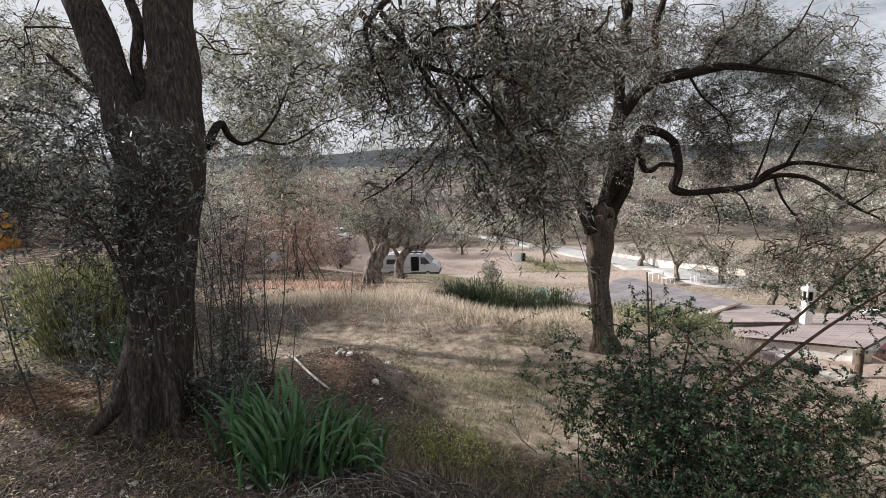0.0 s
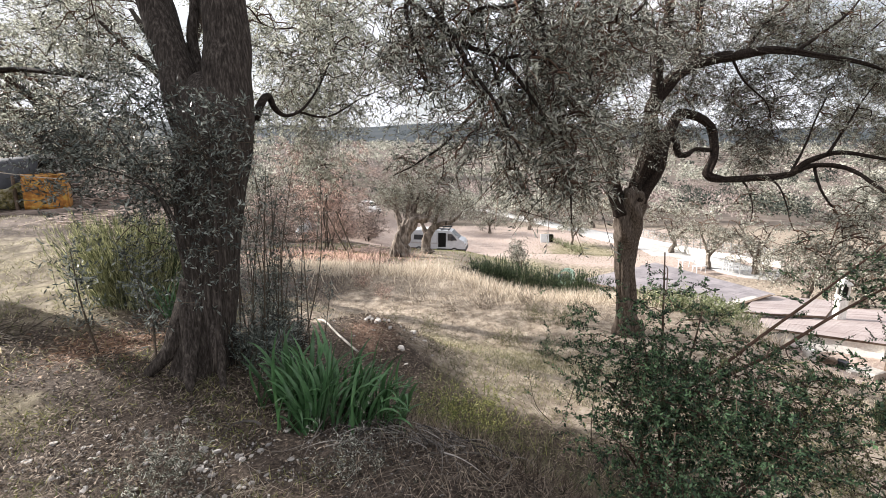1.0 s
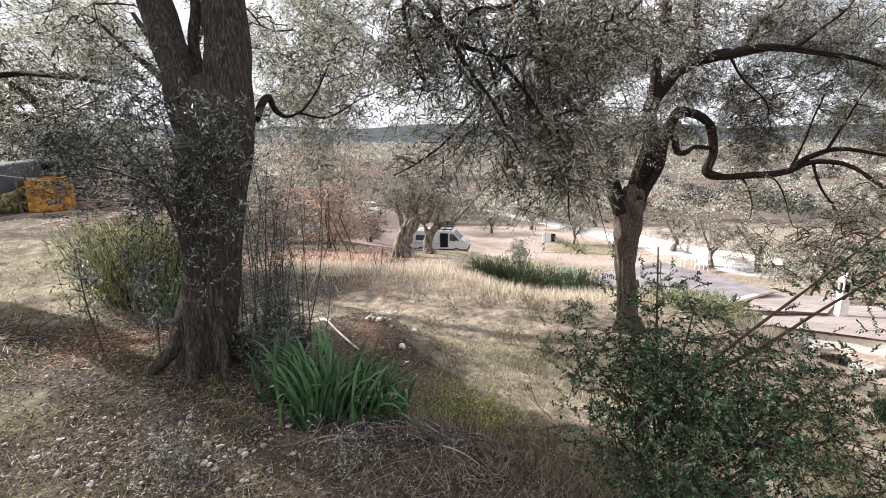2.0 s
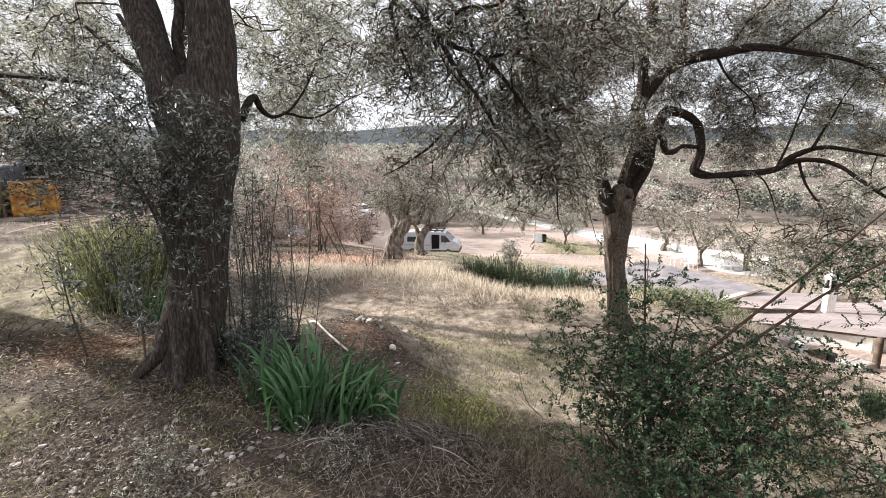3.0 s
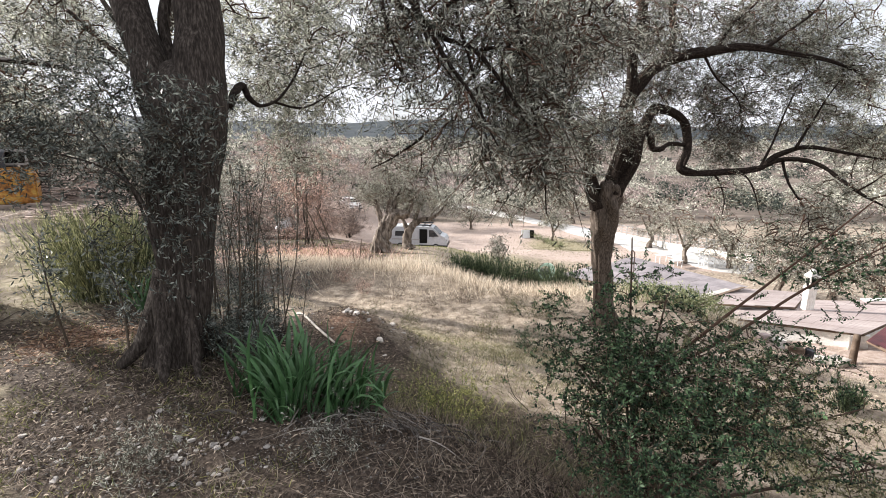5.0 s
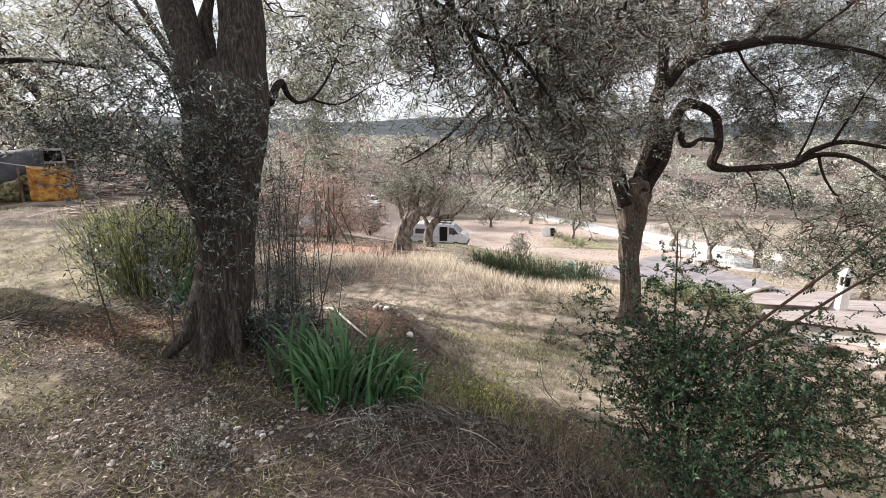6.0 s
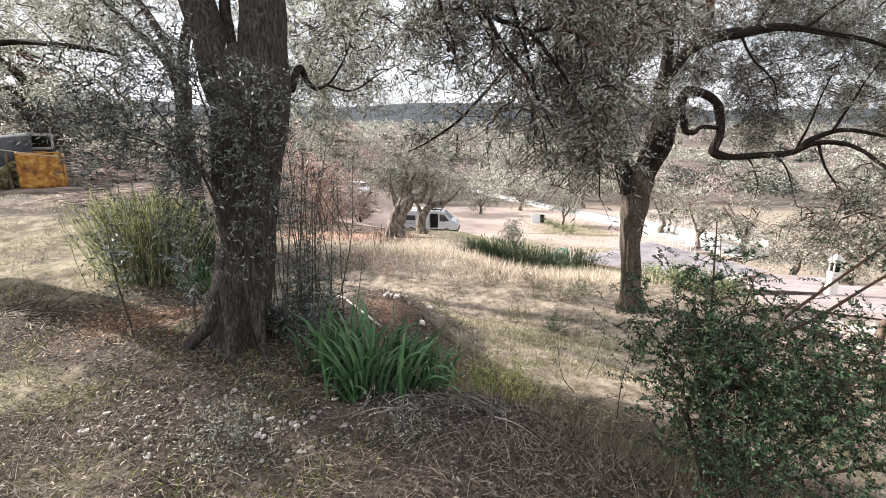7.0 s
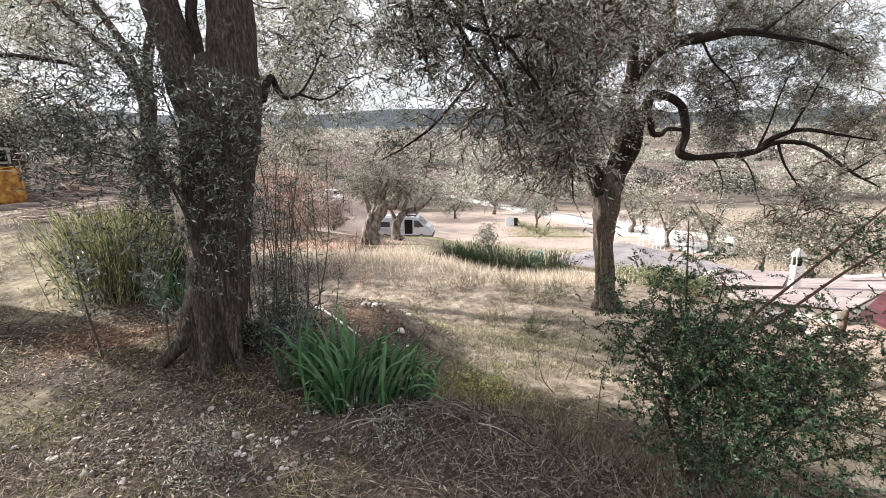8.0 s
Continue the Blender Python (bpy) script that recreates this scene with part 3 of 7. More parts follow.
def build_ground():
    xs = spaced(-2600, 2600, -6, 7, 0.14, 1.06)
    ys = spaced(-120, 2600, 0.6, 11, 0.13, 1.035)
    X, Y = np.meshgrid(xs, ys)
    Z = land(X, Y)
    near = (np.abs(X) < 12) & (Y < 16) & (Y > -2)
    rng = np.random.default_rng(5)
    Z = Z + np.where(near, rng.normal(0, 0.008, Z.shape), 0)
    ny, nx = X.shape
    i, j = np.meshgrid(np.arange(ny - 1), np.arange(nx - 1), indexing="ij")
    a = i * nx + j
    f = np.stack([a, a + 1, a + nx + 1, a + nx], -1).reshape(-1, 4)
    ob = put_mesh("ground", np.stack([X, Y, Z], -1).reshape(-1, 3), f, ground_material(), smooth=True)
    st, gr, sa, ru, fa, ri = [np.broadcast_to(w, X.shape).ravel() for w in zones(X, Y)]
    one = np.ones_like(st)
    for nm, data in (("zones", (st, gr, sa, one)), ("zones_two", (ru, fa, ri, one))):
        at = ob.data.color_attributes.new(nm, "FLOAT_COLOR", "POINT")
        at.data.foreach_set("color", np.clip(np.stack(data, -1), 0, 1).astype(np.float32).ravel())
    return tagged(ob, "stony terraced hillside of leaf litter, dry grass and sand", "ground", kind="structure")


ground = build_ground()


def scatter(rng, n, x0, x1, y0, y1, weight=None):
    """Places on the ground, thinned by a weight of x and y."""
    x, y = rng.uniform(x0, x1, n), rng.uniform(y0, y1, n)
    if weight is not None:
        keep = rng.uniform(0, 1, n) < weight(x, y)
        x, y = x[keep], y[keep]
    return np.stack([x, y, land(x, y)], -1)


def patchy(x, y, k=1.0):
    return 0.5 + 0.28 * np.sin(x * 1.9 * k + 1.3 * np.sin(y * 1.7 * k)) + 0.22 * np.sin(y * 3.1 * k + 2 * np.sin(x * 2.3 * k))


def grass(name, label, category, rng, pts, tall, wide, lean, material):
    n = len(pts)
    way = unit(rng.normal(0, 1, (n, 3)) * [lean, lean, 0.1] + [0, 0, 1])
    size = rng.uniform(0.4, 1.3, n)
    v, f = blades(pts - [0, 0, 0.01], way, any_side(way, rng), tall * size, wide * size, 0.2, 0.3)
    return tagged(put_mesh(name, v, f, material), label, category, kind="stuff")


# ---- the lane in the valley ----
def lane():
    p = curve([(-0.19, 103.76, -12.06), (5.53, 97.93, -12.14), (12.38, 70.97, -10.08), (16.47, 58.54, -9.34), (19.86, 52.68, -9.43), (20.43, 39.99, -7.96), (23.22, 36.78, -7.94)], 60)
    way = unit(np.gradient(p, axis=0) * [1, 1, 0])
    side = np.stack([-way[:, 1], way[:, 0], np.zeros(len(p))], -1)
    rows = []
    for off in (-1.9, -1.0, 0.0, 1.0, 1.9):
        q = p + side * off
        q[:, 2] = land(q[:, 0], q[:, 1]) + 0.06
        rows.append(q)
    low = [r.copy() for r in (rows[0], rows[-1])]
    for r in low:
        r[:, 2] -= 0.3
    rows = [low[0]] + rows + [low[1]]
    v = np.stack(rows, 1).reshape(-1, 3)
    n, m = len(p), len(rows)
    i, j = np.meshgrid(np.arange(n - 1), np.arange(m - 1), indexing="ij")
    a = i * m + j
    f = np.stack([a, a + 1, a + m + 1, a + m], -1).reshape(-1, 4)
    return tagged(put_mesh("road", v, f, M_road, smooth=False), "narrow pale asphalt lane running down the valley", "road", kind="structure")


lane()


# ---- olive trees ----
def olive_tree(name, label, seed, trunk, limbs, volumes, bark, leaf, at_group="", rough=0.12, sides=18, trunk_sides=64, flare=0.0, sunny=None, **kw):
    """trunk: (places, radii); limbs: each (places, radii); volumes: the leafy parts of the crown."""
    rng = np.random.default_rng(seed)
    base = trunk[0][0]
    tree = empty(name, label, "tree", group=at_group)
    s = Soup()
    p = curve(trunk[0], 80)
    r = np.interp(np.linspace(0, 1, 80), np.linspace(0, 1, len(trunk[1])), trunk[1])
    add_tube(s, p, r, trunk_sides, rough, rng, flare)
    s.put("trunk", bark, tree, smooth=True)
    for q, rad in limbs:
        s = Soup()
        big = max(rad) > 0.11
        n = (14 if big else 8) * len(q)
        c = curve(q, n)
        wob = np.linspace(0, 1, n)[:, None] * rng.uniform(9, 15, (1, 3)) * len(q) / 4 + rng.uniform(0, 6, (1, 3))
        c = c + (0.06 if big and len(q) < 8 else 0.25) * np.sin(wob) * np.interp(np.linspace(0, 1, n), np.linspace(0, 1, len(rad)), rad)[:, None]
        add_tube(s, c, np.interp(np.linspace(0, 1, n), np.linspace(0, 1, len(rad)), rad), (40 if sides > 12 and big else sides) if rad[0] > 0.05 else 8, rough * 0.9, rng)
        # Limbs of the lit-bark tree, and flat limbs, take the shade-darkened bark.
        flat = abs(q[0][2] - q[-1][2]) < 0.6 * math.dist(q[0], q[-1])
        s.put("limb", M_limb_shaded if bark is M_bark_lit or (bark is M_bark and flat) else bark, tree, smooth=True)
    wood, leaves = foliage(rng, volumes, [l[0] for l in limbs] + [trunk[0]], **kw)
    wood.put("bough", M_bough, tree, kind="stuff")
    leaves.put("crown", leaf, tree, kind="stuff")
    # sunny: crown volumes whose leaves take the sun-lightened colour.
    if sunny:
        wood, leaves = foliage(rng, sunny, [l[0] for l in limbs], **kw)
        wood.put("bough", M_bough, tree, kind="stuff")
        leaves.put("crown", M_olive_sun, tree, "outer leaves in the sun-lightened colour", kind="stuff")
    return tree


old_tree = olive_tree("olive_tree", "old olive tree with a thick dark forked trunk and silvery leaves", 11,
    ([(-1.88, 2.88, -0.18), (-1.86, 2.92, 0.10), (-1.81, 2.94, 0.37), (-1.76, 2.97, 0.67), (-1.76, 2.98, 0.92), (-1.76, 3.01, 1.14), (-1.74, 3.03, 1.39), (-1.71, 3.06, 1.63), (-1.69, 3.08, 1.84), (-1.74, 3.12, 2.01), (-1.80, 3.15, 2.13)], [0.25, 0.215, 0.185, 0.178, 0.197, 0.22, 0.235, 0.26, 0.26, 0.19, 0.1]),
    [([(-1.67, 3.05, 1.43), (-1.63, 3.05, 1.63), (-1.59, 3.07, 1.86), (-1.60, 3.14, 2.16), (-1.62, 3.19, 2.43), (-1.63, 3.30, 2.89), (-1.57, 3.56, 3.63)], [0.1, 0.15, 0.17, 0.16, 0.153, 0.145, 0.1]),
     ([(-1.79, 3.05, 1.55), (-1.86, 3.07, 1.82), (-1.94, 3.11, 2.08), (-2.01, 3.16, 2.31), (-2.11, 3.22, 2.58), (-2.22, 3.27, 2.84), (-2.54, 3.39, 3.41)], [0.09, 0.135, 0.125, 0.118, 0.122, 0.11, 0.08]),
     ([(-1.86, 3.16, 2.05), (-1.90, 3.28, 2.37), (-1.92, 3.35, 2.69), (-2.01, 3.43, 3.08)], [0.045, 0.04, 0.038, 0.03]),
     ([(-1.45, 3.18, 1.87), (-1.44, 3.42, 2.04), (-1.42, 3.50, 1.94), (-1.40, 3.70, 1.91), (-1.35, 4.03, 2.02), (-1.30, 4.40, 2.30), (-1.34, 4.91, 2.75), (-1.57, 5.44, 3.33)], [0.034, 0.026, 0.022, 0.014, 0.011, 0.009, 0.007, 0.004]),
     ([(-1.39, 3.86, 1.95), (-1.24, 4.32, 1.94), (-1.07, 4.99, 2.16), (-0.88, 5.65, 2.35)], [0.012, 0.009, 0.007, 0.004])],
    [((-2.0, 3.4, 4.1), (2.4, 2.0, 0.9), 60, 11),
     ((-2.77, 3.81, 2.56), (0.7, 0.6, 0.5), 9, 10),
     ((-1.59, 4.67, 2.60), (0.9, 0.8, 0.75), 10, 10)],
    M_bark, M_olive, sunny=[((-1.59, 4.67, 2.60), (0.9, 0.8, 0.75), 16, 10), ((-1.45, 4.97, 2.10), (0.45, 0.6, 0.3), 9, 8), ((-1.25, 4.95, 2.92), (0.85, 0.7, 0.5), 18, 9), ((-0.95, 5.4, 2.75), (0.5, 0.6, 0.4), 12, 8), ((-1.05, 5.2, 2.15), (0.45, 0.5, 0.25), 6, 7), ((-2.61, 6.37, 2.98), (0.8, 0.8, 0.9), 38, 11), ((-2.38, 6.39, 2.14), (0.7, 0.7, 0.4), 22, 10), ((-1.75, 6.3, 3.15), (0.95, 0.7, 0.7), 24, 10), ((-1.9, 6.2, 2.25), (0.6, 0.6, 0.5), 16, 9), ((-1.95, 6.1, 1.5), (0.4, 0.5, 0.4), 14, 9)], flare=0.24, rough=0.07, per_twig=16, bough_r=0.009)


def roots(tree, feet, bark, seed):
    """Root flares running out from the trunk's foot."""
    rng = np.random.default_rng(seed)
    for line, r0 in feet:
        s = Soup()
        p = curve(line, 16)
        add_tube(s, p, r0 * np.linspace(1, 0.35, 16) ** 1.2 * (1 + 0.1 * np.sin(np.linspace(0, 9, 16) + rng.uniform(0, 6))), 34, 0.14, rng)
        s.put("root", bark, tree, smooth=True)


roots(old_tree, [([(-1.90, 2.99, 0.70), (-1.93, 2.88, 0.44), (-1.99, 2.80, 0.27), (-2.07, 2.75, 0.17), (-2.16, 2.72, 0.08)], 0.12),
                 ([(-1.80, 3.02, 0.50), (-1.72, 3.02, 0.32), (-1.62, 3.02, 0.18), (-1.52, 3.02, 0.04)], 0.085),
                 ([(-1.84, 2.84, 0.62), (-1.82, 2.74, 0.36), (-1.80, 2.66, 0.17), (-1.77, 2.58, 0.03)], 0.085),
                 ([(-1.74, 2.86, 0.50), (-1.66, 2.78, 0.28), (-1.60, 2.70, 0.12), (-1.55, 2.62, 0.01)], 0.06)], M_bark, 14)

olive_tree("olive_tree", "olive tree with a slim trunk, crooked limbs and drooping boughs", 12,
    ([(3.09, 8.6, -1.94), (3.04, 8.55, -1.6), (2.97, 8.5, -1.19), (2.88, 8.4, -0.62), (2.81, 8.3, -0.08), (2.77, 8.15, 0.3), (2.75, 8.05, 0.66), (2.74, 7.95, 0.95)], [0.3, 0.22, 0.18, 0.172, 0.185, 0.215, 0.24, 0.17]),
    [([(2.8, 7.97, 0.73), (2.89, 7.97, 1.3), (2.92, 7.87, 1.85), (2.98, 7.98, 2.35), (3.28, 8.08, 2.75), (3.65, 8.14, 2.97), (4.10, 8.06, 3.03), (4.64, 8.10, 3.15), (5.22, 7.98, 3.05), (5.94, 7.97, 2.95), (6.66, 7.93, 2.67)], [0.15, 0.125, 0.108, 0.1, 0.095, 0.1, 0.082, 0.06, 0.04, 0.03, 0.015]),
     ([(2.87, 7.97, 0.79), (3.06, 7.97, 1.31), (3.23, 8.08, 1.81), (3.46, 8.26, 2.14), (3.83, 8.37, 2.15), (4.14, 8.43, 1.92), (4.13, 8.34, 1.54), (4.03, 8.17, 1.24), (4.24, 8.15, 1.12), (4.71, 8.07, 1.17), (5.16, 7.89, 1.24), (5.37, 7.84, 1.46), (5.76, 7.77, 1.59), (6.23, 7.66, 1.51), (6.86, 7.55, 1.41)], [0.15, 0.125, 0.1, 0.08, 0.068, 0.072, 0.062, 0.078, 0.056, 0.05, 0.046, 0.038, 0.032, 0.024, 0.012]),
     ([(3.33, 8.08, 1.84), (3.42, 8.09, 1.63), (3.56, 8.12, 1.51), (3.74, 8.24, 1.60), (4.09, 8.36, 1.61)], [0.05, 0.055, 0.05, 0.035, 0.035]),
     ([(5.11, 7.89, 1.24), (5.37, 7.82, 1.36), (5.60, 7.63, 1.40), (5.81, 7.40, 1.29), (6.09, 7.14, 1.00), (6.44, 6.88, 0.74)], [0.045, 0.04, 0.035, 0.03, 0.025, 0.012]),
     ([(2.6, 7.97, 0.54), (2.41, 7.97, 1.11), (2.30, 7.80, 1.58), (1.91, 7.68, 2.01), (1.30, 7.38, 2.57), (0.91, 7.13, 3.30), (0.69, 6.64, 3.88)], [0.13, 0.11, 0.09, 0.07, 0.06, 0.05, 0.04]),
     ([(2.97, 7.95, 2.21), (2.92, 7.90, 2.90), (2.96, 7.73, 3.53), (2.75, 7.38, 4.27), (1.88, 6.46, 4.83), (0.5, 4.2, 3.3), (0.0, 3.4, 2.9)], [0.09, 0.08, 0.07, 0.07, 0.06, 0.045, 0.02]),
     ([(3.60, 8.14, 2.97), (3.62, 8.12, 3.37), (3.59, 8.13, 3.87), (3.89, 8.20, 4.62)], [0.06, 0.05, 0.045, 0.03]),
     ((([(-0.39, 4.39, 3.07), (-0.06, 4.07, 2.54), (0.13, 3.91, 2.24), (0.32, 3.75, 1.96), (0.51, 3.67, 1.61)]), [0.025, 0.022, 0.018, 0.014, 0.006])),
     (([(2.75, 7.38, 4.27), (0.74, 5.89, 4.23), (-0.39, 4.39, 3.07), (-0.42, 4.06, 2.6), (-0.30, 4.0, 2.25), (-0.36, 3.95, 2.0)], [0.05, 0.045, 0.028, 0.014, 0.008, 0.004])),
     ([(-0.55, 4.42, 3.05), (-0.28, 4.25, 2.75), (0.05, 4.12, 2.52), (0.30, 4.05, 2.40), (0.62, 3.98, 2.05), (0.80, 3.92, 1.72)], [0.03, 0.028, 0.024, 0.02, 0.014, 0.006]),
     ([(0.30, 4.05, 2.40), (0.62, 4.10, 2.42), (0.95, 4.16, 2.30), (1.20, 4.22, 2.34)], [0.016, 0.014, 0.011, 0.006]),
     ([(-0.05, 4.16, 2.58), (0.12, 4.05, 2.78), (0.42, 4.02, 2.80), (0.60, 4.00, 2.98)], [0.018, 0.016, 0.013, 0.008]),
     ([(0.72, 4.60, 3.30), (0.62, 4.35, 2.92), (0.70, 4.15, 2.60), (0.55, 4.00, 2.32), (0.60, 3.92, 1.95)], [0.022, 0.02, 0.016, 0.012, 0.006]),
     ([(-0.20, 4.30, 3.14), (-0.15, 4.10, 2.68), (-0.03, 3.93, 2.38), (0.19, 3.87, 2.08)], [0.016, 0.014, 0.011, 0.005]),
     ([(0.12, 4.31, 3.14), (0.17, 4.11, 2.68), (0.28, 3.97, 2.30), (0.38, 3.83, 1.88), (0.48, 3.73, 1.42)], [0.018, 0.015, 0.012, 0.009, 0.004]),
     ([(0.63, 4.56, 3.32), (0.71, 4.32, 2.69), (0.80, 4.09, 2.09), (0.92, 3.84, 1.42), (0.95, 3.76, 1.04)], [0.018, 0.015, 0.012, 0.009, 0.004]),
     ([(1.30, 5.02, 3.47), (1.23, 4.74, 2.68), (1.14, 4.49, 2.03), (1.20, 4.24, 1.35)], [0.018, 0.015, 0.011, 0.005]),
     ([(4.50, 8.11, 1.14), (4.60, 8.03, 0.99), (4.63, 7.87, 0.72), (4.59, 7.80, 0.45)], [0.02, 0.014, 0.01, 0.005]),
     ([(4.84, 7.97, 1.19), (4.96, 7.84, 1.06), (5.03, 7.68, 0.79), (5.09, 7.63, 0.53)], [0.02, 0.014, 0.01, 0.005]),
     ([(5.46, 7.81, 1.34), (5.43, 7.53, 1.00), (5.56, 7.25, 0.63), (5.54, 7.09, 0.35)], [0.024, 0.017, 0.012, 0.005]),
     ([(5.58, 7.76, 1.56), (5.82, 7.77, 2.05), (6.05, 7.86, 2.41), (6.31, 7.85, 2.83)], [0.024, 0.017, 0.012, 0.005]),
     ([(5.16, 7.89, 1.26), (5.41, 8.01, 1.79), (5.66, 8.22, 2.25), (5.95, 8.35, 2.81)], [0.022, 0.016, 0.011, 0.005]),
     ([(4.10, 8.06, 3.03), (4.36, 8.09, 2.68), (4.83, 8.23, 2.34), (5.04, 8.33, 1.88)], [0.022, 0.016, 0.011, 0.005]),
     ([(4.99, 7.99, 3.10), (5.39, 8.05, 3.36), (5.83, 8.14, 3.72), (6.19, 8.27, 4.25)], [0.03, 0.022, 0.016, 0.008]),
     ([(4.28, 8.07, 3.05), (4.60, 8.27, 3.49), (5.06, 8.38, 3.94), (5.23, 8.50, 4.48)], [0.03, 0.022, 0.016, 0.008]),
     ([(0.69, 6.64, 3.88), (0.41, 6.24, 2.57), (-0.17, 6.16, 1.79), (-0.61, 6.18, 1.45), (-0.95, 6.13, 1.27)], [0.03, 0.022, 0.018, 0.013, 0.006])],
    [((0.42, 4.21, 2.66), (1.25, 0.8, 0.65), 78, 8), ((0.58, 4.03, 1.84), (0.85, 0.65, 0.6), 32, 8), ((-0.3, 4.3, 2.35), (0.45, 0.4, 0.4), 9, 7), ((0.93, 4.86, 2.33), (0.8, 0.75, 0.8), 48, 8), ((2.4, 7.3, 1.9), (0.6, 0.4, 0.5), 22, 9), ((4.7, 8.7, 2.2), (0.6, 0.5, 0.4), 16, 9), ((-0.23, 4.31, 2.73), (0.5, 0.4, 0.4), 18, 7), ((-0.36, 4.05, 2.25), (0.14, 0.15, 0.3), 9, 6),
     ((0.80, 3.85, 1.42), (0.45, 0.35, 0.15), 12, 8),
     ((2.78, 9.28, 3.59), (1.7, 0.8, 1.2), 84, 12), ((1.49, 6.05, 3.01), (1.0, 0.8, 0.7), 74, 9), ((4.74, 9.39, 3.91), (1.7, 0.9, 1.0), 40, 11), ((5.18, 9.08, 2.45), (1.3, 0.8, 0.6), 50, 10), ((4.88, 8.32, 3.67), (1.4, 0.8, 0.6), 26, 10), ((3.17, 7.36, 3.21), (0.7, 0.4, 0.5), 14, 9), ((3.55, 8.6, 2.55), (0.5, 0.4, 0.5), 26, 10), ((3.7, 8.8, 1.9), (0.4, 0.4, 0.35), 12, 10), ((2.47, 7.20, 2.08), (0.4, 0.3, 0.5), 12, 9),
     ((5.67, 7.06, 0.70), (1.1, 0.8, 0.6), 12, 10),
     ((4.91, 8.6, 1.66), (0.5, 0.5, 0.45), 28, 10), ((4.6, 9.3, 2.75), (0.8, 0.6, 0.55), 22, 10), ((3.9, 9.0, 3.5), (0.8, 0.7, 0.6), 30, 10), ((1.88, 7.29, 1.15), (0.6, 0.6, 0.4), 20, 14), ((-0.40, 6.29, 1.49), (0.6, 0.5, 0.3), 6, 10), ((2.6, 7.4, 4.9), (2.6, 2.4, 0.8), 36, 11)],
    M_bark_lit, M_olive, sunny=[((0.75, 4.3, 1.75), (0.7, 0.6, 0.4), 16, 8), ((1.0, 4.9, 2.1), (0.6, 0.6, 0.5), 12, 8), ((0.1, 4.1, 2.3), (0.6, 0.5, 0.4), 8, 8), ((4.89, 8.0, 0.79), (0.5, 0.5, 0.35), 6, 9), ((5.6, 7.6, 0.43), (0.6, 0.5, 0.35), 9, 9), ((6.2, 7.6, 0.79), (0.6, 0.5, 0.4), 11, 9), ((5.1, 7.0, 0.1), (0.5, 0.5, 0.3), 5, 9), ((5.7, 6.6, 0.2), (0.6, 0.5, 0.35), 8, 9), ((6.9, 8.2, 1.57), (0.6, 0.6, 0.4), 20, 10), ((6.5, 9.0, 2.1), (0.7, 0.6, 0.4), 18, 10), ((6.6, 8.0, 2.7), (0.5, 0.5, 0.4), 30, 10), ((5.83, 8.52, 3.10), (1.1, 0.7, 0.5), 34, 10), ((5.2, 9.0, 3.7), (1.2, 0.8, 0.6), 26, 10), ((6.6, 9.0, 3.5), (0.9, 0.7, 0.7), 18, 10), ((6.27, 8.74, 3.59), (1.4, 1.0, 1.0), 28, 11), ((6.31, 7.79, 2.06), (0.9, 0.8, 0.6), 22, 11), ((6.31, 6.68, 1.71), (0.5, 0.8, 0.9), 14, 11)], rough=0.23, per_twig=16, bough_r=0.016)

broom_olive = olive_tree("olive_tree", "olive tree behind the broom with a pale straight trunk", 13,
    ([(-7.0, 11.6, -0.6), (-7.05, 11.55, 1.2), (-6.9, 11.5, 2.4)], [0.26, 0.17, 0.17]),
    [([(-6.95, 11.5, 2.2), (-6.6, 11.3, 3.4), (-6.0, 11.2, 4.6), (-5.6, 11.1, 5.4)], [0.13, 0.11, 0.08, 0.04]),
     ([(-6.95, 11.5, 2.2), (-7.4, 11.8, 3.4), (-8.2, 12.0, 4.6)], [0.12, 0.09, 0.05]),
     ([(-6.95, 11.5, 2.2), (-7.0, 10.9, 3.0), (-7.2, 9.6, 3.8)], [0.09, 0.07, 0.03])],
    [((-6.2, 11.2, 5.2), (1.7, 1.3, 0.8), 14, 11), ((-8.4, 11.8, 4.4), (1.6, 1.5, 1.1), 6, 10), ((-7.4, 9.4, 3.4), (1.2, 0.9, 0.8), 12, 10), ((-9.54, 11.13, 3.89), (1.6, 1.2, 1.0), 30, 11), ((-10.42, 14.33, 4.52), (2.0, 1.5, 1.2), 36, 12), ((-10.16, 12.88, 4.91), (2.0, 1.4, 0.8), 30, 12), ((-8.01, 11.01, 3.16), (1.2, 1.0, 0.9), 12, 11), ((-10.40, 11.80, 2.34), (1.6, 1.0, 0.5), 14, 11)],
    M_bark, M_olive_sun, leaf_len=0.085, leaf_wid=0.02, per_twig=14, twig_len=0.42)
broom_olive.location = (0.54, -0.9, 0.0)


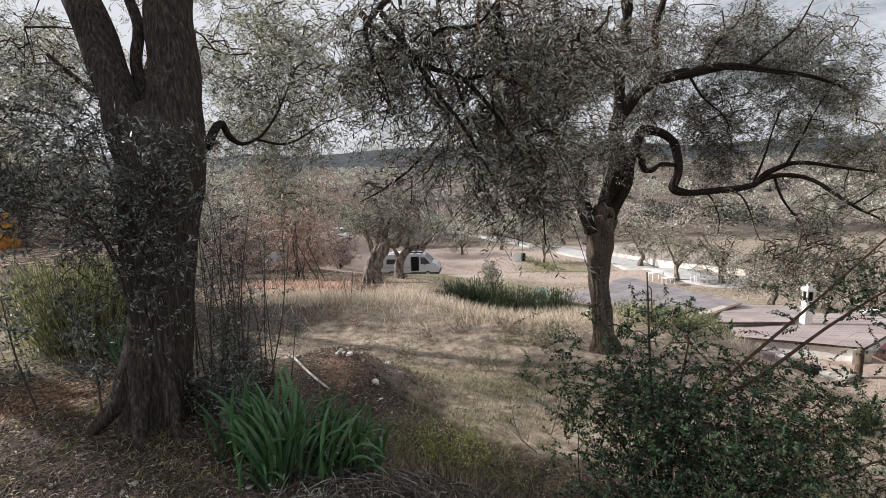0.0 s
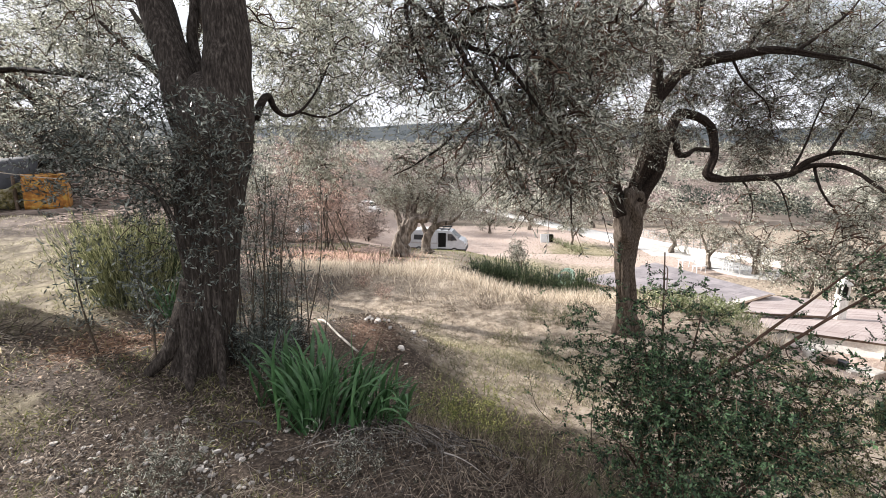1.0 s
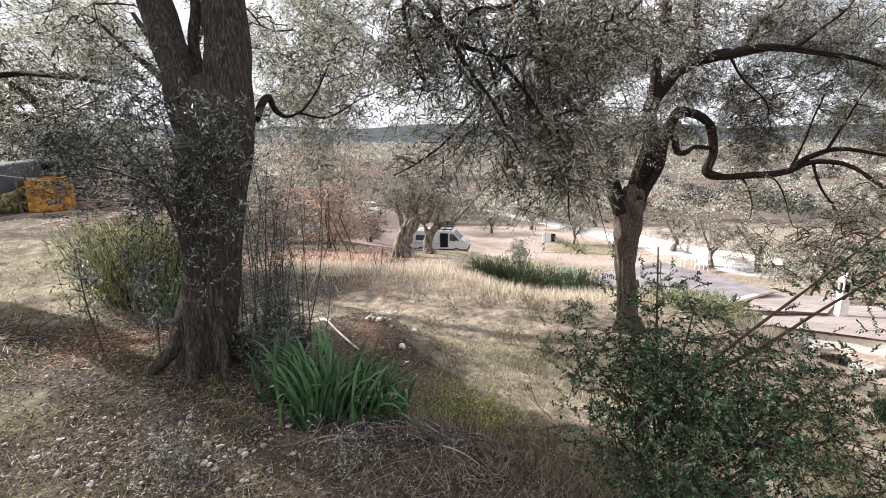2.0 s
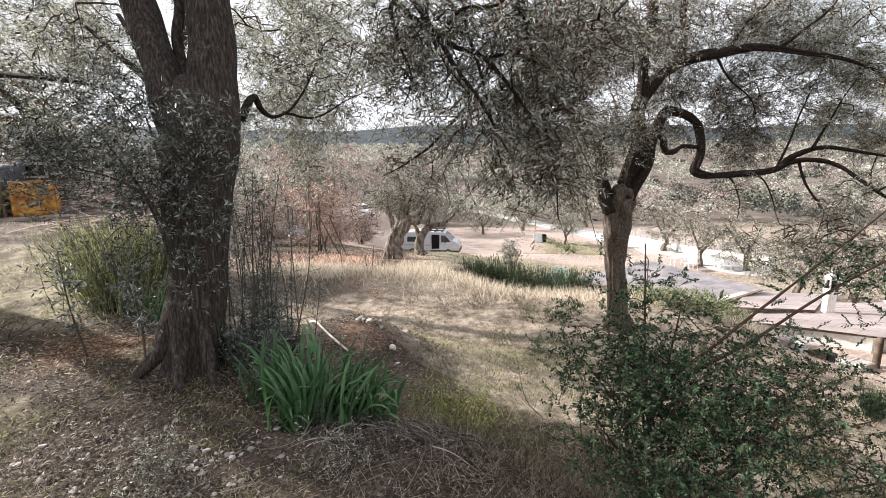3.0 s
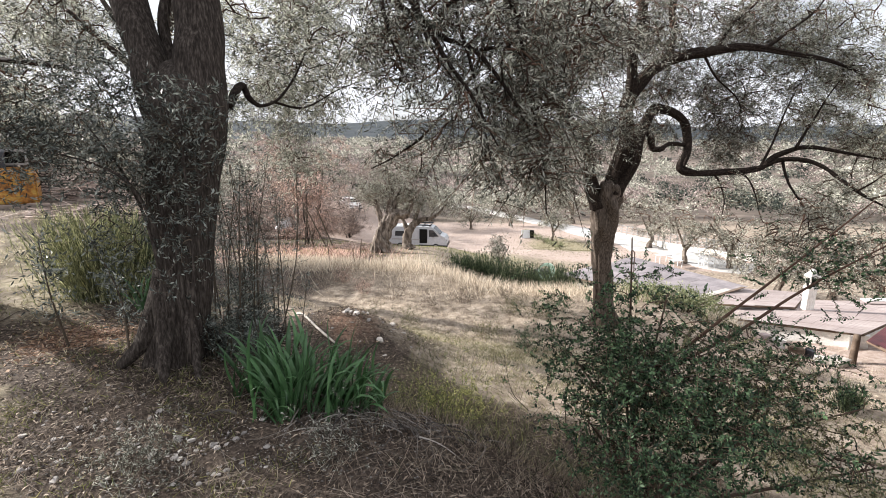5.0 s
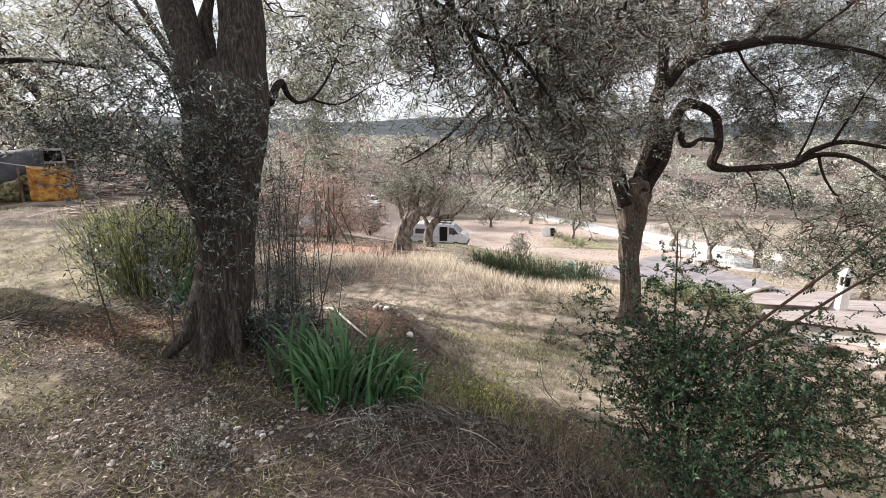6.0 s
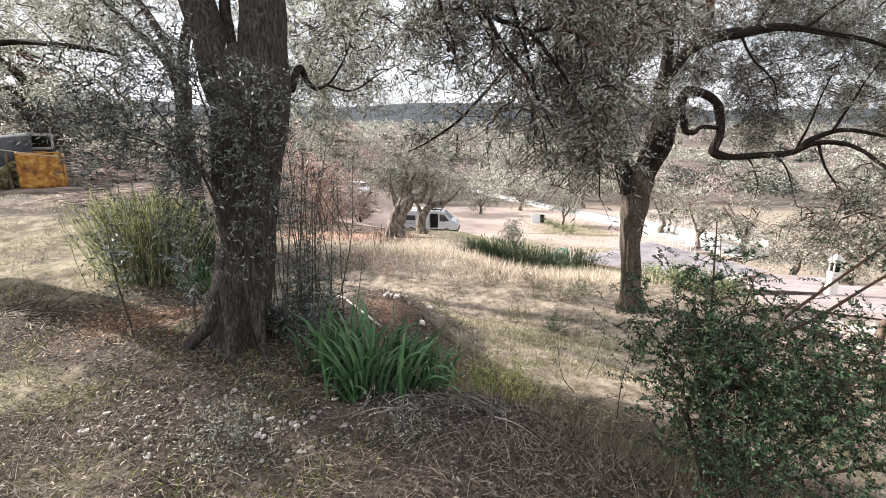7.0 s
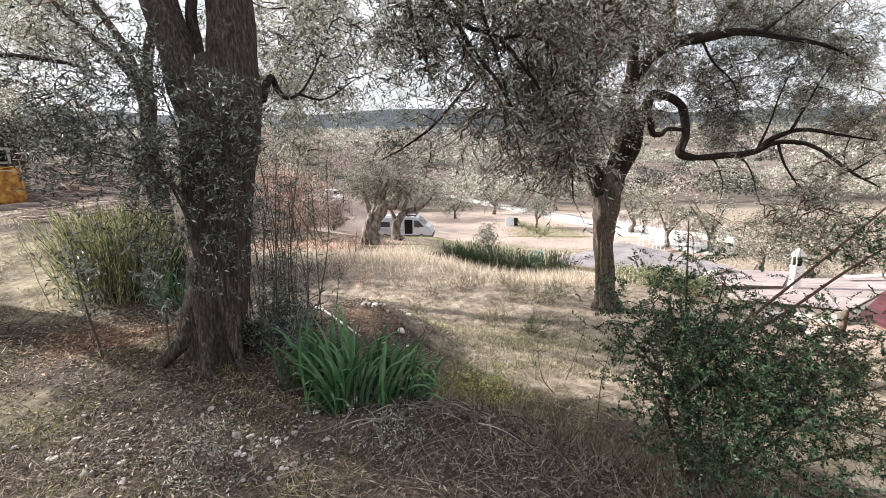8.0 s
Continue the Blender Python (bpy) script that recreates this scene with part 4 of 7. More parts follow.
# Mostly unseen; a bough and trunk shadow imply it, crown clumps added for shade.
olive_tree("olive_tree", "mostly unseen olive tree with low boughs, crown filled out to shade the near terrace", 15,
    ([(-7.5, 4.9, -0.15), (-7.45, 4.9, 1.0), (-7.4, 4.85, 2.0)], [0.42, 0.3, 0.27]),
    [([(-7.4, 4.85, 1.9), (-6.6, 4.9, 2.7), (-5.8, 4.9, 3.4)], [0.14, 0.09, 0.04]), ([(-7.4, 4.85, 1.9), (-8.0, 4.6, 3.0), (-8.6, 4.4, 4.0)], [0.16, 0.1, 0.04]), ([(-7.4, 4.85, 1.9), (-8.4, 5.0, 2.5), (-9.4, 5.2, 2.9)], [0.13, 0.08, 0.03]),
     ([(-7.4, 4.85, 1.9), (-6.4, 5.0, 2.3), (-6.02, 6.01, 2.59), (-5.19, 5.81, 2.55), (-4.63, 5.70, 2.46), (-4.28, 5.59, 2.39)], [0.08, 0.05, 0.035, 0.03, 0.025, 0.01])],
    [((-6.7, 4.7, 3.9), (2.1, 1.2, 0.9), 90, 11), ((-8.9, 4.7, 3.2), (1.2, 1.1, 0.6), 5, 10), ((-6.0, 3.6, 3.2), (1.0, 0.8, 0.6), 22, 10), ((-4.7, 4.5, 4.4), (1.4, 0.9, 0.45), 26, 11), ((-7.3, 6.4, 4.3), (1.4, 1.0, 0.6), 20, 11), ((-6.6, 5.7, 2.95), (0.8, 0.6, 0.5), 14, 11)],
    M_bark, M_olive, per_twig=14, leaf_len=0.09, leaf_wid=0.021)


def stand(p):
    return (p[0], p[1], float(land(p[0], p[1])))


def field_olive(name, label, seed, foot, height, spread, lean=0.0, bark=None, leaf=None, dense=1.0, stems=2, leaf_len=0.1, group="olive trees on the slope", fork=0.32, thick=1.0, skirt=0.0):
    """A smaller, more distant olive: a short gnarled trunk that splits low, and a loose crown."""
    rng = np.random.default_rng(seed)
    foot = np.asarray(foot, dtype=float)
    tops, limbs = [], []
    f0 = foot + [lean * 0.3, 0, height * fork]
    r = height * 0.05 * thick
    for i in range(stems + 2):
        a = rng.uniform(0, 6.28)
        top = foot + [lean + np.cos(a) * spread * 0.6, np.sin(a) * spread * 0.5, height * rng.uniform(0.62, 0.85)]
        m = f0 * 0.5 + top * 0.5 + rng.normal(0, 0.05, 3) * height
        limbs.append(([tuple(f0 - [0, 0, 0.1 * height]), tuple(m), tuple(top)], [r * 0.75, r * 0.5, r * 0.15]))
    c = foot + [lean, 0, height * (0.68 - 0.16 * skirt)]
    vols = [(tuple(c), (spread, spread, height * (0.3 + 0.16 * skirt)), int(24 * dense), 11), (tuple(c + [spread * 0.4, 0, -height * 0.14]), (spread * 0.8, spread * 0.7, height * 0.18), int(11 * dense), 10),
            (tuple(c + [-spread * 0.5, 0, -height * 0.1]), (spread * 0.7, spread * 0.7, height * 0.2), int(11 * dense), 10)]
    return olive_tree(name, label, seed, ([tuple(foot - [0, 0, 0.1]), tuple(foot + [lean * 0.1, 0, height * 0.08]), tuple((foot + f0) / 2 + rng.normal(0, 0.03, 3) * height), tuple(f0)], [r * 1.9, r * 1.3, r, r * 1.15]),
        limbs, vols, bark or M_bark_pale, leaf or M_olive_far, group, rough=0.2, sides=10, trunk_sides=14, leaf_len=leaf_len * 1.25, leaf_wid=leaf_len * 0.38, per_twig=8, twig_len=height * 0.13, droop=0.5, bough_r=height * 0.006)


olive_tree("olive_tree", "gnarled pale-trunked olive tree with dark bark blotches as shaded hollows beside the parked van", 21,
    ([stand((-3.49, 23.43, -3.63)), (-3.47, 23.50, -3.30), (-3.31, 23.62, -2.81), (-3.15, 23.73, -2.31), (-2.99, 23.85, -1.76)], [0.5, 0.4, 0.33, 0.31, 0.25]),
    [([(-3.16, 23.61, -2.40), (-2.77, 23.71, -1.96), (-2.37, 23.62, -1.97), (-2.18, 23.66, -1.78), (-1.93, 23.78, -1.28), (-1.60, 23.81, -0.70)], [0.3, 0.27, 0.22, 0.15, 0.1, 0.05]),
     ([(-3.30, 23.74, -2.69), (-3.59, 23.85, -2.16), (-3.77, 23.97, -1.61), (-4.00, 24.11, -0.95)], [0.2, 0.13, 0.1, 0.05]),
     ([(-3.07, 23.80, -1.98), (-3.13, 23.92, -1.43), (-3.04, 24.15, -0.89), (-3.22, 24.28, -0.28)], [0.22, 0.14, 0.09, 0.04]),
     ([(-3.01, 23.83, -1.87), (-2.74, 23.98, -1.20), (-2.58, 24.12, -0.60)], [0.18, 0.1, 0.05]),
     ([stand((-3.75, 23.13, -3.57)), (-3.62, 23.25, -3.03), (-3.48, 23.47, -2.50), (-3.33, 23.65, -2.19)], [0.22, 0.16, 0.16, 0.12])],
    [((-3.04, 24.21, -0.61), (1.7, 1.2, 0.8), 46, 11), ((-4.03, 24.09, -1.04), (0.9, 0.9, 0.6), 18, 10), ((-1.74, 23.82, -1.12), (0.9, 0.9, 0.5), 18, 10), ((-2.77, 24.40, 0.22), (1.8, 1.2, 0.6), 26, 10)],
    M_bark_pale, M_olive_far, "olive trees on the slope", rough=0.3, sides=14, trunk_sides=36, leaf_len=0.1, leaf_wid=0.026, per_twig=12, twig_len=0.5, droop=0.5, bough_r=0.024)
olive_tree("olive_tree", "leaning pale-trunked olive tree in front of the van", 22,
    ([stand((-2.36, 25.39, -4.14)), (-2.42, 25.46, -3.81), (-2.40, 25.55, -3.40), (-2.22, 25.65, -2.98), (-2.04, 25.71, -2.71)], [0.42, 0.26, 0.22, 0.2, 0.15]),
    [([(-2.16, 25.67, -2.89), (-1.67, 25.65, -2.57), (-1.21, 25.58, -2.46), (-0.76, 25.54, -2.20), (-0.43, 25.54, -1.78)], [0.16, 0.12, 0.09, 0.07, 0.03]),
     ([(-2.34, 25.59, -3.22), (-2.60, 25.79, -2.76), (-2.80, 25.92, -2.16), (-2.75, 26.08, -1.45)], [0.16, 0.1, 0.07, 0.03]),
     ([(-2.10, 25.69, -2.80), (-1.87, 25.84, -2.14), (-1.52, 26.01, -1.42)], [0.13, 0.08, 0.03])],
    [((-1.60, 25.95, -1.20), (1.3, 1.0, 0.6), 20, 9), ((-0.38, 25.53, -1.35), (0.9, 0.8, 0.5), 14, 9), ((-2.53, 26.03, -1.68), (0.8, 0.8, 0.5), 10, 9)],
    M_bark_pale, M_olive_far, "olive trees on the slope", rough=0.3, sides=12, trunk_sides=34, leaf_len=0.1, leaf_wid=0.026, per_twig=12, twig_len=0.5, droop=0.5, bough_r=0.02)
for k, (foot, h, w) in enumerate([((10.98, 54.02, -9.34), 3.6, 1.9), ((18.79, 38.83, -7.99), 4.6, 2.6), ((20.67, 51.12, -8.11), 6.0, 3.6), ((21.50, 37.20, -6.27), 5.0, 3.0), ((20.12, 29.28, -4.91), 4.6, 2.8), ((21.23, 26.38, -4.22), 5.0, 2.8), ((21.09, 23.51, -3.28), 4.8, 2.6),
                                  ((2.13, 60.81, -8.82), 4.0, 2.6), ((7.55, 65.21, -7.96), 5.0, 3.4), ((16.86, 69.31, -8.84), 6.0, 4.0), ((-3.39, 71.09, -8.14), 5.0, 3.4), ((-8.72, 74.13, -7.76), 6.0, 4.0), ((24.08, 74.53, -9.11), 6.0, 4.2)]):
    x, y = foot[0], foot[1]
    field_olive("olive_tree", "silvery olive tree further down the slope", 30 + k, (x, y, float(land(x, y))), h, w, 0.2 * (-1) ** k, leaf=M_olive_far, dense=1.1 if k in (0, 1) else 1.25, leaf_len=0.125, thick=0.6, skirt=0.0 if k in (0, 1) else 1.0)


field_olive("young_tree", "young pale-leaved tree on two thin stems above the reeds", 49, stand((2.45, 24.4)), 2.7, 0.55, leaf=M_olive_far, dense=0.55, leaf_len=0.08, fork=0.5, thick=0.35)


def thicket_tree(label, seed, foot, height, spread, leaf, leaf_len=0.17, dense=1.0):
    """Many slender stems from one stool, twiggy from the ground up."""
    rng = np.random.default_rng(seed)
    foot = np.array(stand(foot))
    t = empty("thicket_tree", label, "tree", group="trees of the thicket")
    lines = []
    for k in range(7):
        a = rng.uniform(0, 6.28)
        top = foot + [np.cos(a) * spread * 0.7, np.sin(a) * spread * 0.6, height * rng.uniform(0.6, 1.0)]
        m = (foot + top) / 2 + rng.normal(0, 0.06, 3) * height
        line = [tuple(foot + rng.normal(0, 0.12, 3) * [1, 1, 0] - [0, 0, 0.1]), tuple(m), tuple(top)]
        s = Soup()
        add_tube(s, curve(line, 12), np.linspace(0.032, 0.01, 12), 6, 0.1, rng)
        s.put("stem", M_bark, t, smooth=True)
        lines.append(line)
    c = foot + [0, 0, height * 0.55]
    wood, leaves = foliage(rng, [(tuple(c), (spread, spread * 0.8, height * 0.45), int(46 * dense), 12), (tuple(foot + [0, 0, 0.7]), (spread * 1.1, spread, 0.6), int(14 * dense), 12)], lines, leaf_len=leaf_len, leaf_wid=leaf_len * 0.2, per_twig=8, twig_len=0.65, droop=0.1, up=0.35, bough_r=0.026)
    wood.put("bough", M_twig, t, kind="stuff")
    leaves.put("crown", leaf, t, kind="stuff")
    return t


for k, (foot, h, w, lf) in enumerate([((-9.18, 29.84, -4.21), 5.0, 1.7, "russet"), ((-11.52, 36.71, -5.33), 5.4, 2.2, "scrub"), ((-12.84, 50.66, -6.99), 4.0, 2.0, "scrub"), ((-10.46, 47.81, -6.20), 3.4, 1.6, "scrub"), ((-19.34, 58.64, -7.35), 9.0, 3.4, "scrub"), ((-15.98, 64.70, -8.05), 8.6, 3.4, "russet"), ((-11.74, 68.84, -8.27), 8.0, 3.2, "scrub"), ((-20.76, 70.51, -9.13), 10.5, 4.0, "far"), ((-21.36, 56.53, -7.41), 9.0, 3.2, "russet"), ((-8.82, 74.90, -8.91), 8.0, 3.4, "far"), ((-12.32, 28.67, -4.57), 3.4, 1.4, "scrub"), ((-10.36, 46.85, -5.93), 4.0, 2.2, "scrub"), ((-15.87, 40.34, -7.04), 7.0, 3.0, "far"),
                                      ((-13.12, 42.80, -5.44), 6.0, 3.0, "scrub"), ((-13.13, 58.78, -7.29), 6.0, 3.4, "far"), ((-13.75, 38.73, -5.26), 7.0, 2.4, "russet"), ((-10.99, 38.84, -5.01), 3.0, 1.6, "russet"), ((-16.53, 36.41, -6.23), 5.0, 2.4, "far"), ((-8.88, 62.98, -7.26), 6.0, 3.2, "far")]):
    label = {"russet": "half-bare tree with withered russet leaves", "scrub": "leafless grey-brown tree in a thicket", "far": "dull green tree above the thicket"}[lf]
    thicket_tree(label, 50 + k, foot, h, w, {"russet": M_redleaf, "scrub": M_scrub, "far": M_olive_far}[lf], dense=1.1)
for k, (foot, h, w) in enumerate([((-14.37, 16.31, -0.04), 6.5, 3.2), ((-26.65, 37.12, -2.07), 7.5, 3.4), ((-16.83, 15.25, 0.03), 7.0, 3.4), ((-19.32, 41.20, -2.82), 7.0, 3.2), ((-26.59, 41.45, -1.01), 9.0, 4.4), ((-25.08, 27.32, -0.20), 9.0, 4.5)]):
    x, y = foot[0], foot[1]
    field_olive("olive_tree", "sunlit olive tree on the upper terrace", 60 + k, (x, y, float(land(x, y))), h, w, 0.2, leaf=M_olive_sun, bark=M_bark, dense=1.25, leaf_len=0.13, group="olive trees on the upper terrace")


# ---- near plants ----
def iris_leaf_mesh(seed):
    """One long sword-shaped leaf with a keel, arching over."""
    r = random.Random(seed)
    length, wide, bend = r.uniform(0.42, 0.66), r.uniform(0.024, 0.036), r.uniform(0.3, 1.35) + (1.2 if seed % 4 == 3 else 0)
    n, v, f = 9, [], []
    ang, p = radians(r.uniform(8, 26)), Vector((0, 0, 0))
    tilt = ang
    for i in range(n + 1):
        t = i / n
        w = wide * 0.5 * (0.75 + 0.5 * t) * (1 - max(0, (t - 0.45) / 0.55) ** 1.7)
        side = Vector((0, 1, 0))
        nor = Vector((-math.cos(tilt), 0, math.sin(tilt)))
        v += [p - side * w + nor * w * 0.35, p, p + side * w + nor * w * 0.35]
        p = p + Vector((math.sin(tilt), 0, math.cos(tilt))) * (length / n)
        tilt += bend * (t ** 1.5) * 0.55
    for i in range(n):
        a = 3 * i
        f += [(a, a + 1, a + 4, a + 3), (a + 1, a + 2, a + 5, a + 4)]
    me = bpy.data.meshes.new("leaf")
    me.from_pydata([tuple(q) for q in v], [], f)
    me.polygons.foreach_set("use_smooth", [True] * len(f))
    me.materials.append(M_iris)
    return me


IRIS = [iris_leaf_mesh(s) for s in range(14)]


def iris_clump(label, at, rx, ry, fans, size=1.0, seed=3):
    r = random.Random(seed)
    c = empty("iris_plant", label, "plant", at)
    for k in range(fans):
        a, d = r.uniform(0, 6.283), math.sqrt(r.random())
        x, y = rx * d * math.cos(a), ry * d * math.sin(a)
        z = float(land(at[0] + x, at[1] + y)) - at[2] - 0.02
        heading = r.uniform(-70, 70) + (0 if x > 0 else 180) * (r.random() < 0.72)
        for j in range(r.randint(4, 6)):
            leaf = new("leaf", r.choice(IRIS))
            leaf.parent = c
            s = size * r.uniform(0.8, 1.15) * (1 - 0.08 * j)
            leaf.matrix_basis = pose(x + r.gauss(0, 0.02), y + r.gauss(0, 0.02), z, r.gauss(0, 9), (j - 2) * 9 + r.gauss(0, 6), heading + r.gauss(0, 14)) @ Matrix.Scale(s, 4)
    return c


iris_clump("dense clump of broad green iris leaves on the litter", (-0.8, 2.48, -0.02), 0.5, 0.27, 60, 0.93, 3)
iris_clump("small iris clump behind the trunk", (-2.90, 4.27, -0.04), 0.14, 0.2, 6, 0.95, 4)


def withered_leaves():
    """Dry strap leaves lying round the iris."""
    rng = np.random.default_rng(8)
    s = Soup()
    cx, cy, _ = (-0.55, 2.28, -0.03)
    for k in range(190):
        x, y = cx + rng.normal(0.22, 0.32), cy + rng.normal(-0.02, 0.13)
        a, L, w = rng.normal(-0.5, 0.6) + (np.pi if rng.random() < 0.25 else 0), rng.uniform(0.12, 0.38), rng.uniform(0.002, 0.0055)
        t = np.linspace(0, 1, 6)
        bend = rng.normal(0, 0.5)
        px, py = x + np.cos(a + bend * t) * L * t, y + np.sin(a + bend * t) * L * t
        pz = land(px, py) + 0.012 + rng.uniform(0.0, 0.05) * np.sin(np.pi * t) + rng.uniform(0, 0.05) * (1 - t)
        side = np.stack([-np.sin(a + bend * t), np.cos(a + bend * t), rng.normal(0, 0.5) * np.ones(6)], -1) * (w * (1 - 0.7 * t))[:, None]
        c = np.stack([px, py, pz], -1)
        s.add(np.vstack([c - side, c + side]), np.array([[i, i + 1, i + 7, i + 6] for i in range(5)]))
    return tagged(s.put("withered_leaves", M_iris_dry), "withered grey strap leaves lying round the iris", "dead leaves", kind="stuff")


withered_leaves()


def stone_mesh(seed, detail=2):
    bm = bmesh.new()
    bmesh.ops.create_icosphere(bm, subdivisions=detail, radius=1.0)
    r = random.Random(seed)
    sx, sy, sz = 1, r.uniform(0.5, 0.95), r.uniform(0.28, 0.55)
    cuts = [(Vector((r.gauss(0, 1), r.gauss(0, 1), r.gauss(0, 1))).normalized(), r.uniform(0.42, 0.8)) for _ in range(9)]
    for v in bm.verts:
        for d, h in cuts:
            k = v.co.dot(d)
            if k > h:
                v.co -= d * (k - h)
        v.co += Vector((r.gauss(0, 0.03), r.gauss(0, 0.03), r.gauss(0, 0.03)))
        v.co = Vector((v.co.x * sx, v.co.y * sy, v.co.z * sz))
    me = bpy.data.meshes.new("stone")
    bm.to_mesh(me)
    bm.free()
    me.materials.append(M_stone)
    return me


STONES = [stone_mesh(s) for s in range(9)]


def loose_stones():
    r = random.Random(12)
    spots = [(r.gauss(-1.84, 0.34), r.gauss(1.98, 0.2), 0.007 + 0.026 * r.random() ** 3) for _ in range(110)]
    spots += [(r.gauss(-1.05, 0.2), r.gauss(1.94, 0.12), 0.008 + 0.02 * r.random() ** 2.4) for _ in range(60)]
    spots += [(r.gauss(-2.0, 0.5), r.gauss(2.1, 0.35), 0.007 + 0.022 * r.random() ** 3) for _ in range(50)]
    for x, y, size in spots:
        ob = new("stone", r.choice(STONES))
        ob.matrix_world = pose(x, y, float(land(x, y)) + size * 0.15, r.gauss(0, 12), r.gauss(0, 12), r.uniform(0, 360)) @ Matrix.Scale(size, 4)
        tagged(ob, "loose pale limestone pebble lying on the litter", "stone", "loose stones")
    bx, by, _ = (-0.77, 5.02, -0.74)
    for _ in range(26):
        x, y, size = bx + r.gauss(0, 0.35), by + r.gauss(0, 0.3), r.uniform(0.02, 0.055)
        ob = new("stone", r.choice(STONES))
        ob.matrix_world = pose(x, y, float(land(x, y)) + size * 0.25, r.gauss(0, 10), r.gauss(0, 10), r.uniform(0, 360)) @ Matrix.Scale(size, 4)
        tagged(ob, "rough field stone at the edge of the bank", "stone", "stones on the bank")


loose_stones()


def gravel():
    rng = np.random.default_rng(41)
    n = 3600
    x, y = rng.normal(-1.3, 0.9, n), rng.normal(1.85, 0.45, n)
    p = np.stack([x, y, land(x, y)], -1)
    d = np.array([[1, 0, 0], [-1, 0, 0], [0, 1, 0], [0, -1, 0], [0, 0, 0.7], [0, 0, -0.7]])
    v = p[:, None] + d[None] * rng.uniform(0.5, 1.2, (n, 6, 1)) * rng.uniform(0.003, 0.010, (n, 1, 1)) + [0, 0, 0.003]
    t = np.array([[0, 2, 4], [2, 1, 4], [1, 3, 4], [3, 0, 4], [2, 0, 5], [1, 2, 5], [3, 1, 5], [0, 3, 5]])
    f = (t[None] + 6 * np.arange(n)[:, None, None]).reshape(-1, 3)
    return tagged(put_mesh("gravel", v.reshape(-1, 3), f, M_stone), "small pale gravel among dead leaves", "gravel", kind="stuff")


gravel()


def russet_litter():
    rng = np.random.default_rng(45)
    p = scatter(rng, 9000, -4.2, -1.8, 2.6, 4.4, lambda x, y: np.exp(-(((x + 2.85) / 0.55) ** 2 + ((y - 3.35) / 0.4) ** 2)))
    way = unit(rng.normal(0, 1, p.shape) * [1, 1, 0.25])
    size = rng.uniform(0.5, 1.2, len(p))
    v, f = blades(p + [0, 0, 0.012], way, unit(np.cross(way, [0, 0, 1]) + rng.normal(0, 0.3, p.shape)), 0.05 * size, 0.016 * size, 0.4)
    return tagged(put_mesh("russet_litter", v, f, M_russet), "russet dead leaves beside the old trunk", "leaf litter", kind="stuff")


russet_litter()


def litter():
    rng = np.random.default_rng(42)
    p = scatter(rng, 60000, -5, 3.2, 0.6, 4.2, lambda x, y: (0.35 + 0.65 * patchy(x, y)) * ss(4.6, 3.4, y + 0.7 * x))
    q = scatter(rng, 15000, -1.9, 0.1, 3.8, 6.4, lambda x, y: np.exp(-((x + 1.0) ** 2 + ((y - 5.1) / 1.3) ** 2) / 0.45))
    p = np.vstack([p, q])
    way = unit(rng.normal(0, 1, p.shape) * [1, 1, 0.28])
    size = rng.uniform(0.5, 1.3, len(p))
    v, f = blades(p + [0, 0, 0.008] + np.abs(rng.normal(0, 0.006, p.shape)) * [0, 0, 1], way, unit(np.cross(way, [0, 0, 1]) + rng.normal(0, 0.3, p.shape)), 0.035 * size, 0.0095 * size, 0.4)
    return tagged(put_mesh("leaf_litter", v, f, M_litter), "dead brown olive leaves covering the stony soil", "leaf litter", kind="stuff")


litter()


def fallen_straw():
    rng = np.random.default_rng(43)
    p = scatter(rng, 11000, -3.6, 2.4, 0.8, 4.0, lambda x, y: 0.8 * patchy(x, y, 0.8) * ss(-3.4, -1.4, x) + 0.8 * ss(2.0, 1.3, y))
    a = rng.uniform(0, 6.28, len(p))
    L = rng.uniform(0.05, 0.22, len(p))
    end = p + np.stack([np.cos(a) * L, np.sin(a) * L, rng.uniform(0, 0.25, len(p)) * L], -1)
    end[:, 2] = land(end[:, 0], end[:, 1]) + rng.uniform(0.005, 0.05, len(p))
    v, f = thin_sticks([p + [0, 0, 0.01], end], 0.0017, 0.0006)
    return tagged(put_mesh("fallen_straw", v, f, M_oldstraw), "dry straw stalks fallen across the litter", "straw", kind="stuff")


fallen_straw()
rng0 = np.random.default_rng(44)
grass("dry_meadow_grass", "dry straw-coloured meadow grass on the terrace", "grass", rng0, scatter(rng0, 90000, -4.5, 9, 4.2, 15, lambda x, y: ss(4.0, 5.6, y + 0.7 * x) * (0.25 + 0.75 * patchy(x, y, 0.7)) * ss(-4.5, -3, x)), 0.085, 0.005, 0.9, M_straw)
grass("tall_dry_grass", "tall pale dry grass along the edge of the terrace", "grass", rng0, scatter(rng0, 90000, -7, 7, 10, 21, lambda x, y: (0.2 + 0.8 * patchy(x, y, 0.5)) * np.exp(-((y - 13.6 + 0.35 * x) / 2.0) ** 2)), 0.4, 0.011, 0.5, M_tallstraw)
grass("green_grass", "short yellow-green grass between the dry stalks", "grass", rng0, scatter(rng0, 60000, -6, 6, 1.5, 9, lambda x, y: np.clip(zones(x, y)[1] * 1.3, 0, 1) * patchy(x, y, 1.3)), 0.07, 0.006, 0.8, M_grass)
grass("bank_grass", "withered grass hanging over the bank", "grass", rng0, scatter(rng0, 26000, -0.4, 3.6, 1.6, 4.6, lambda x, y: np.exp(-((y + 0.7 * x - 3.6) / 0.8) ** 2) * (0.3 + 0.7 * patchy(x, y))), 0.17, 0.004, 0.9, M_softgrass)
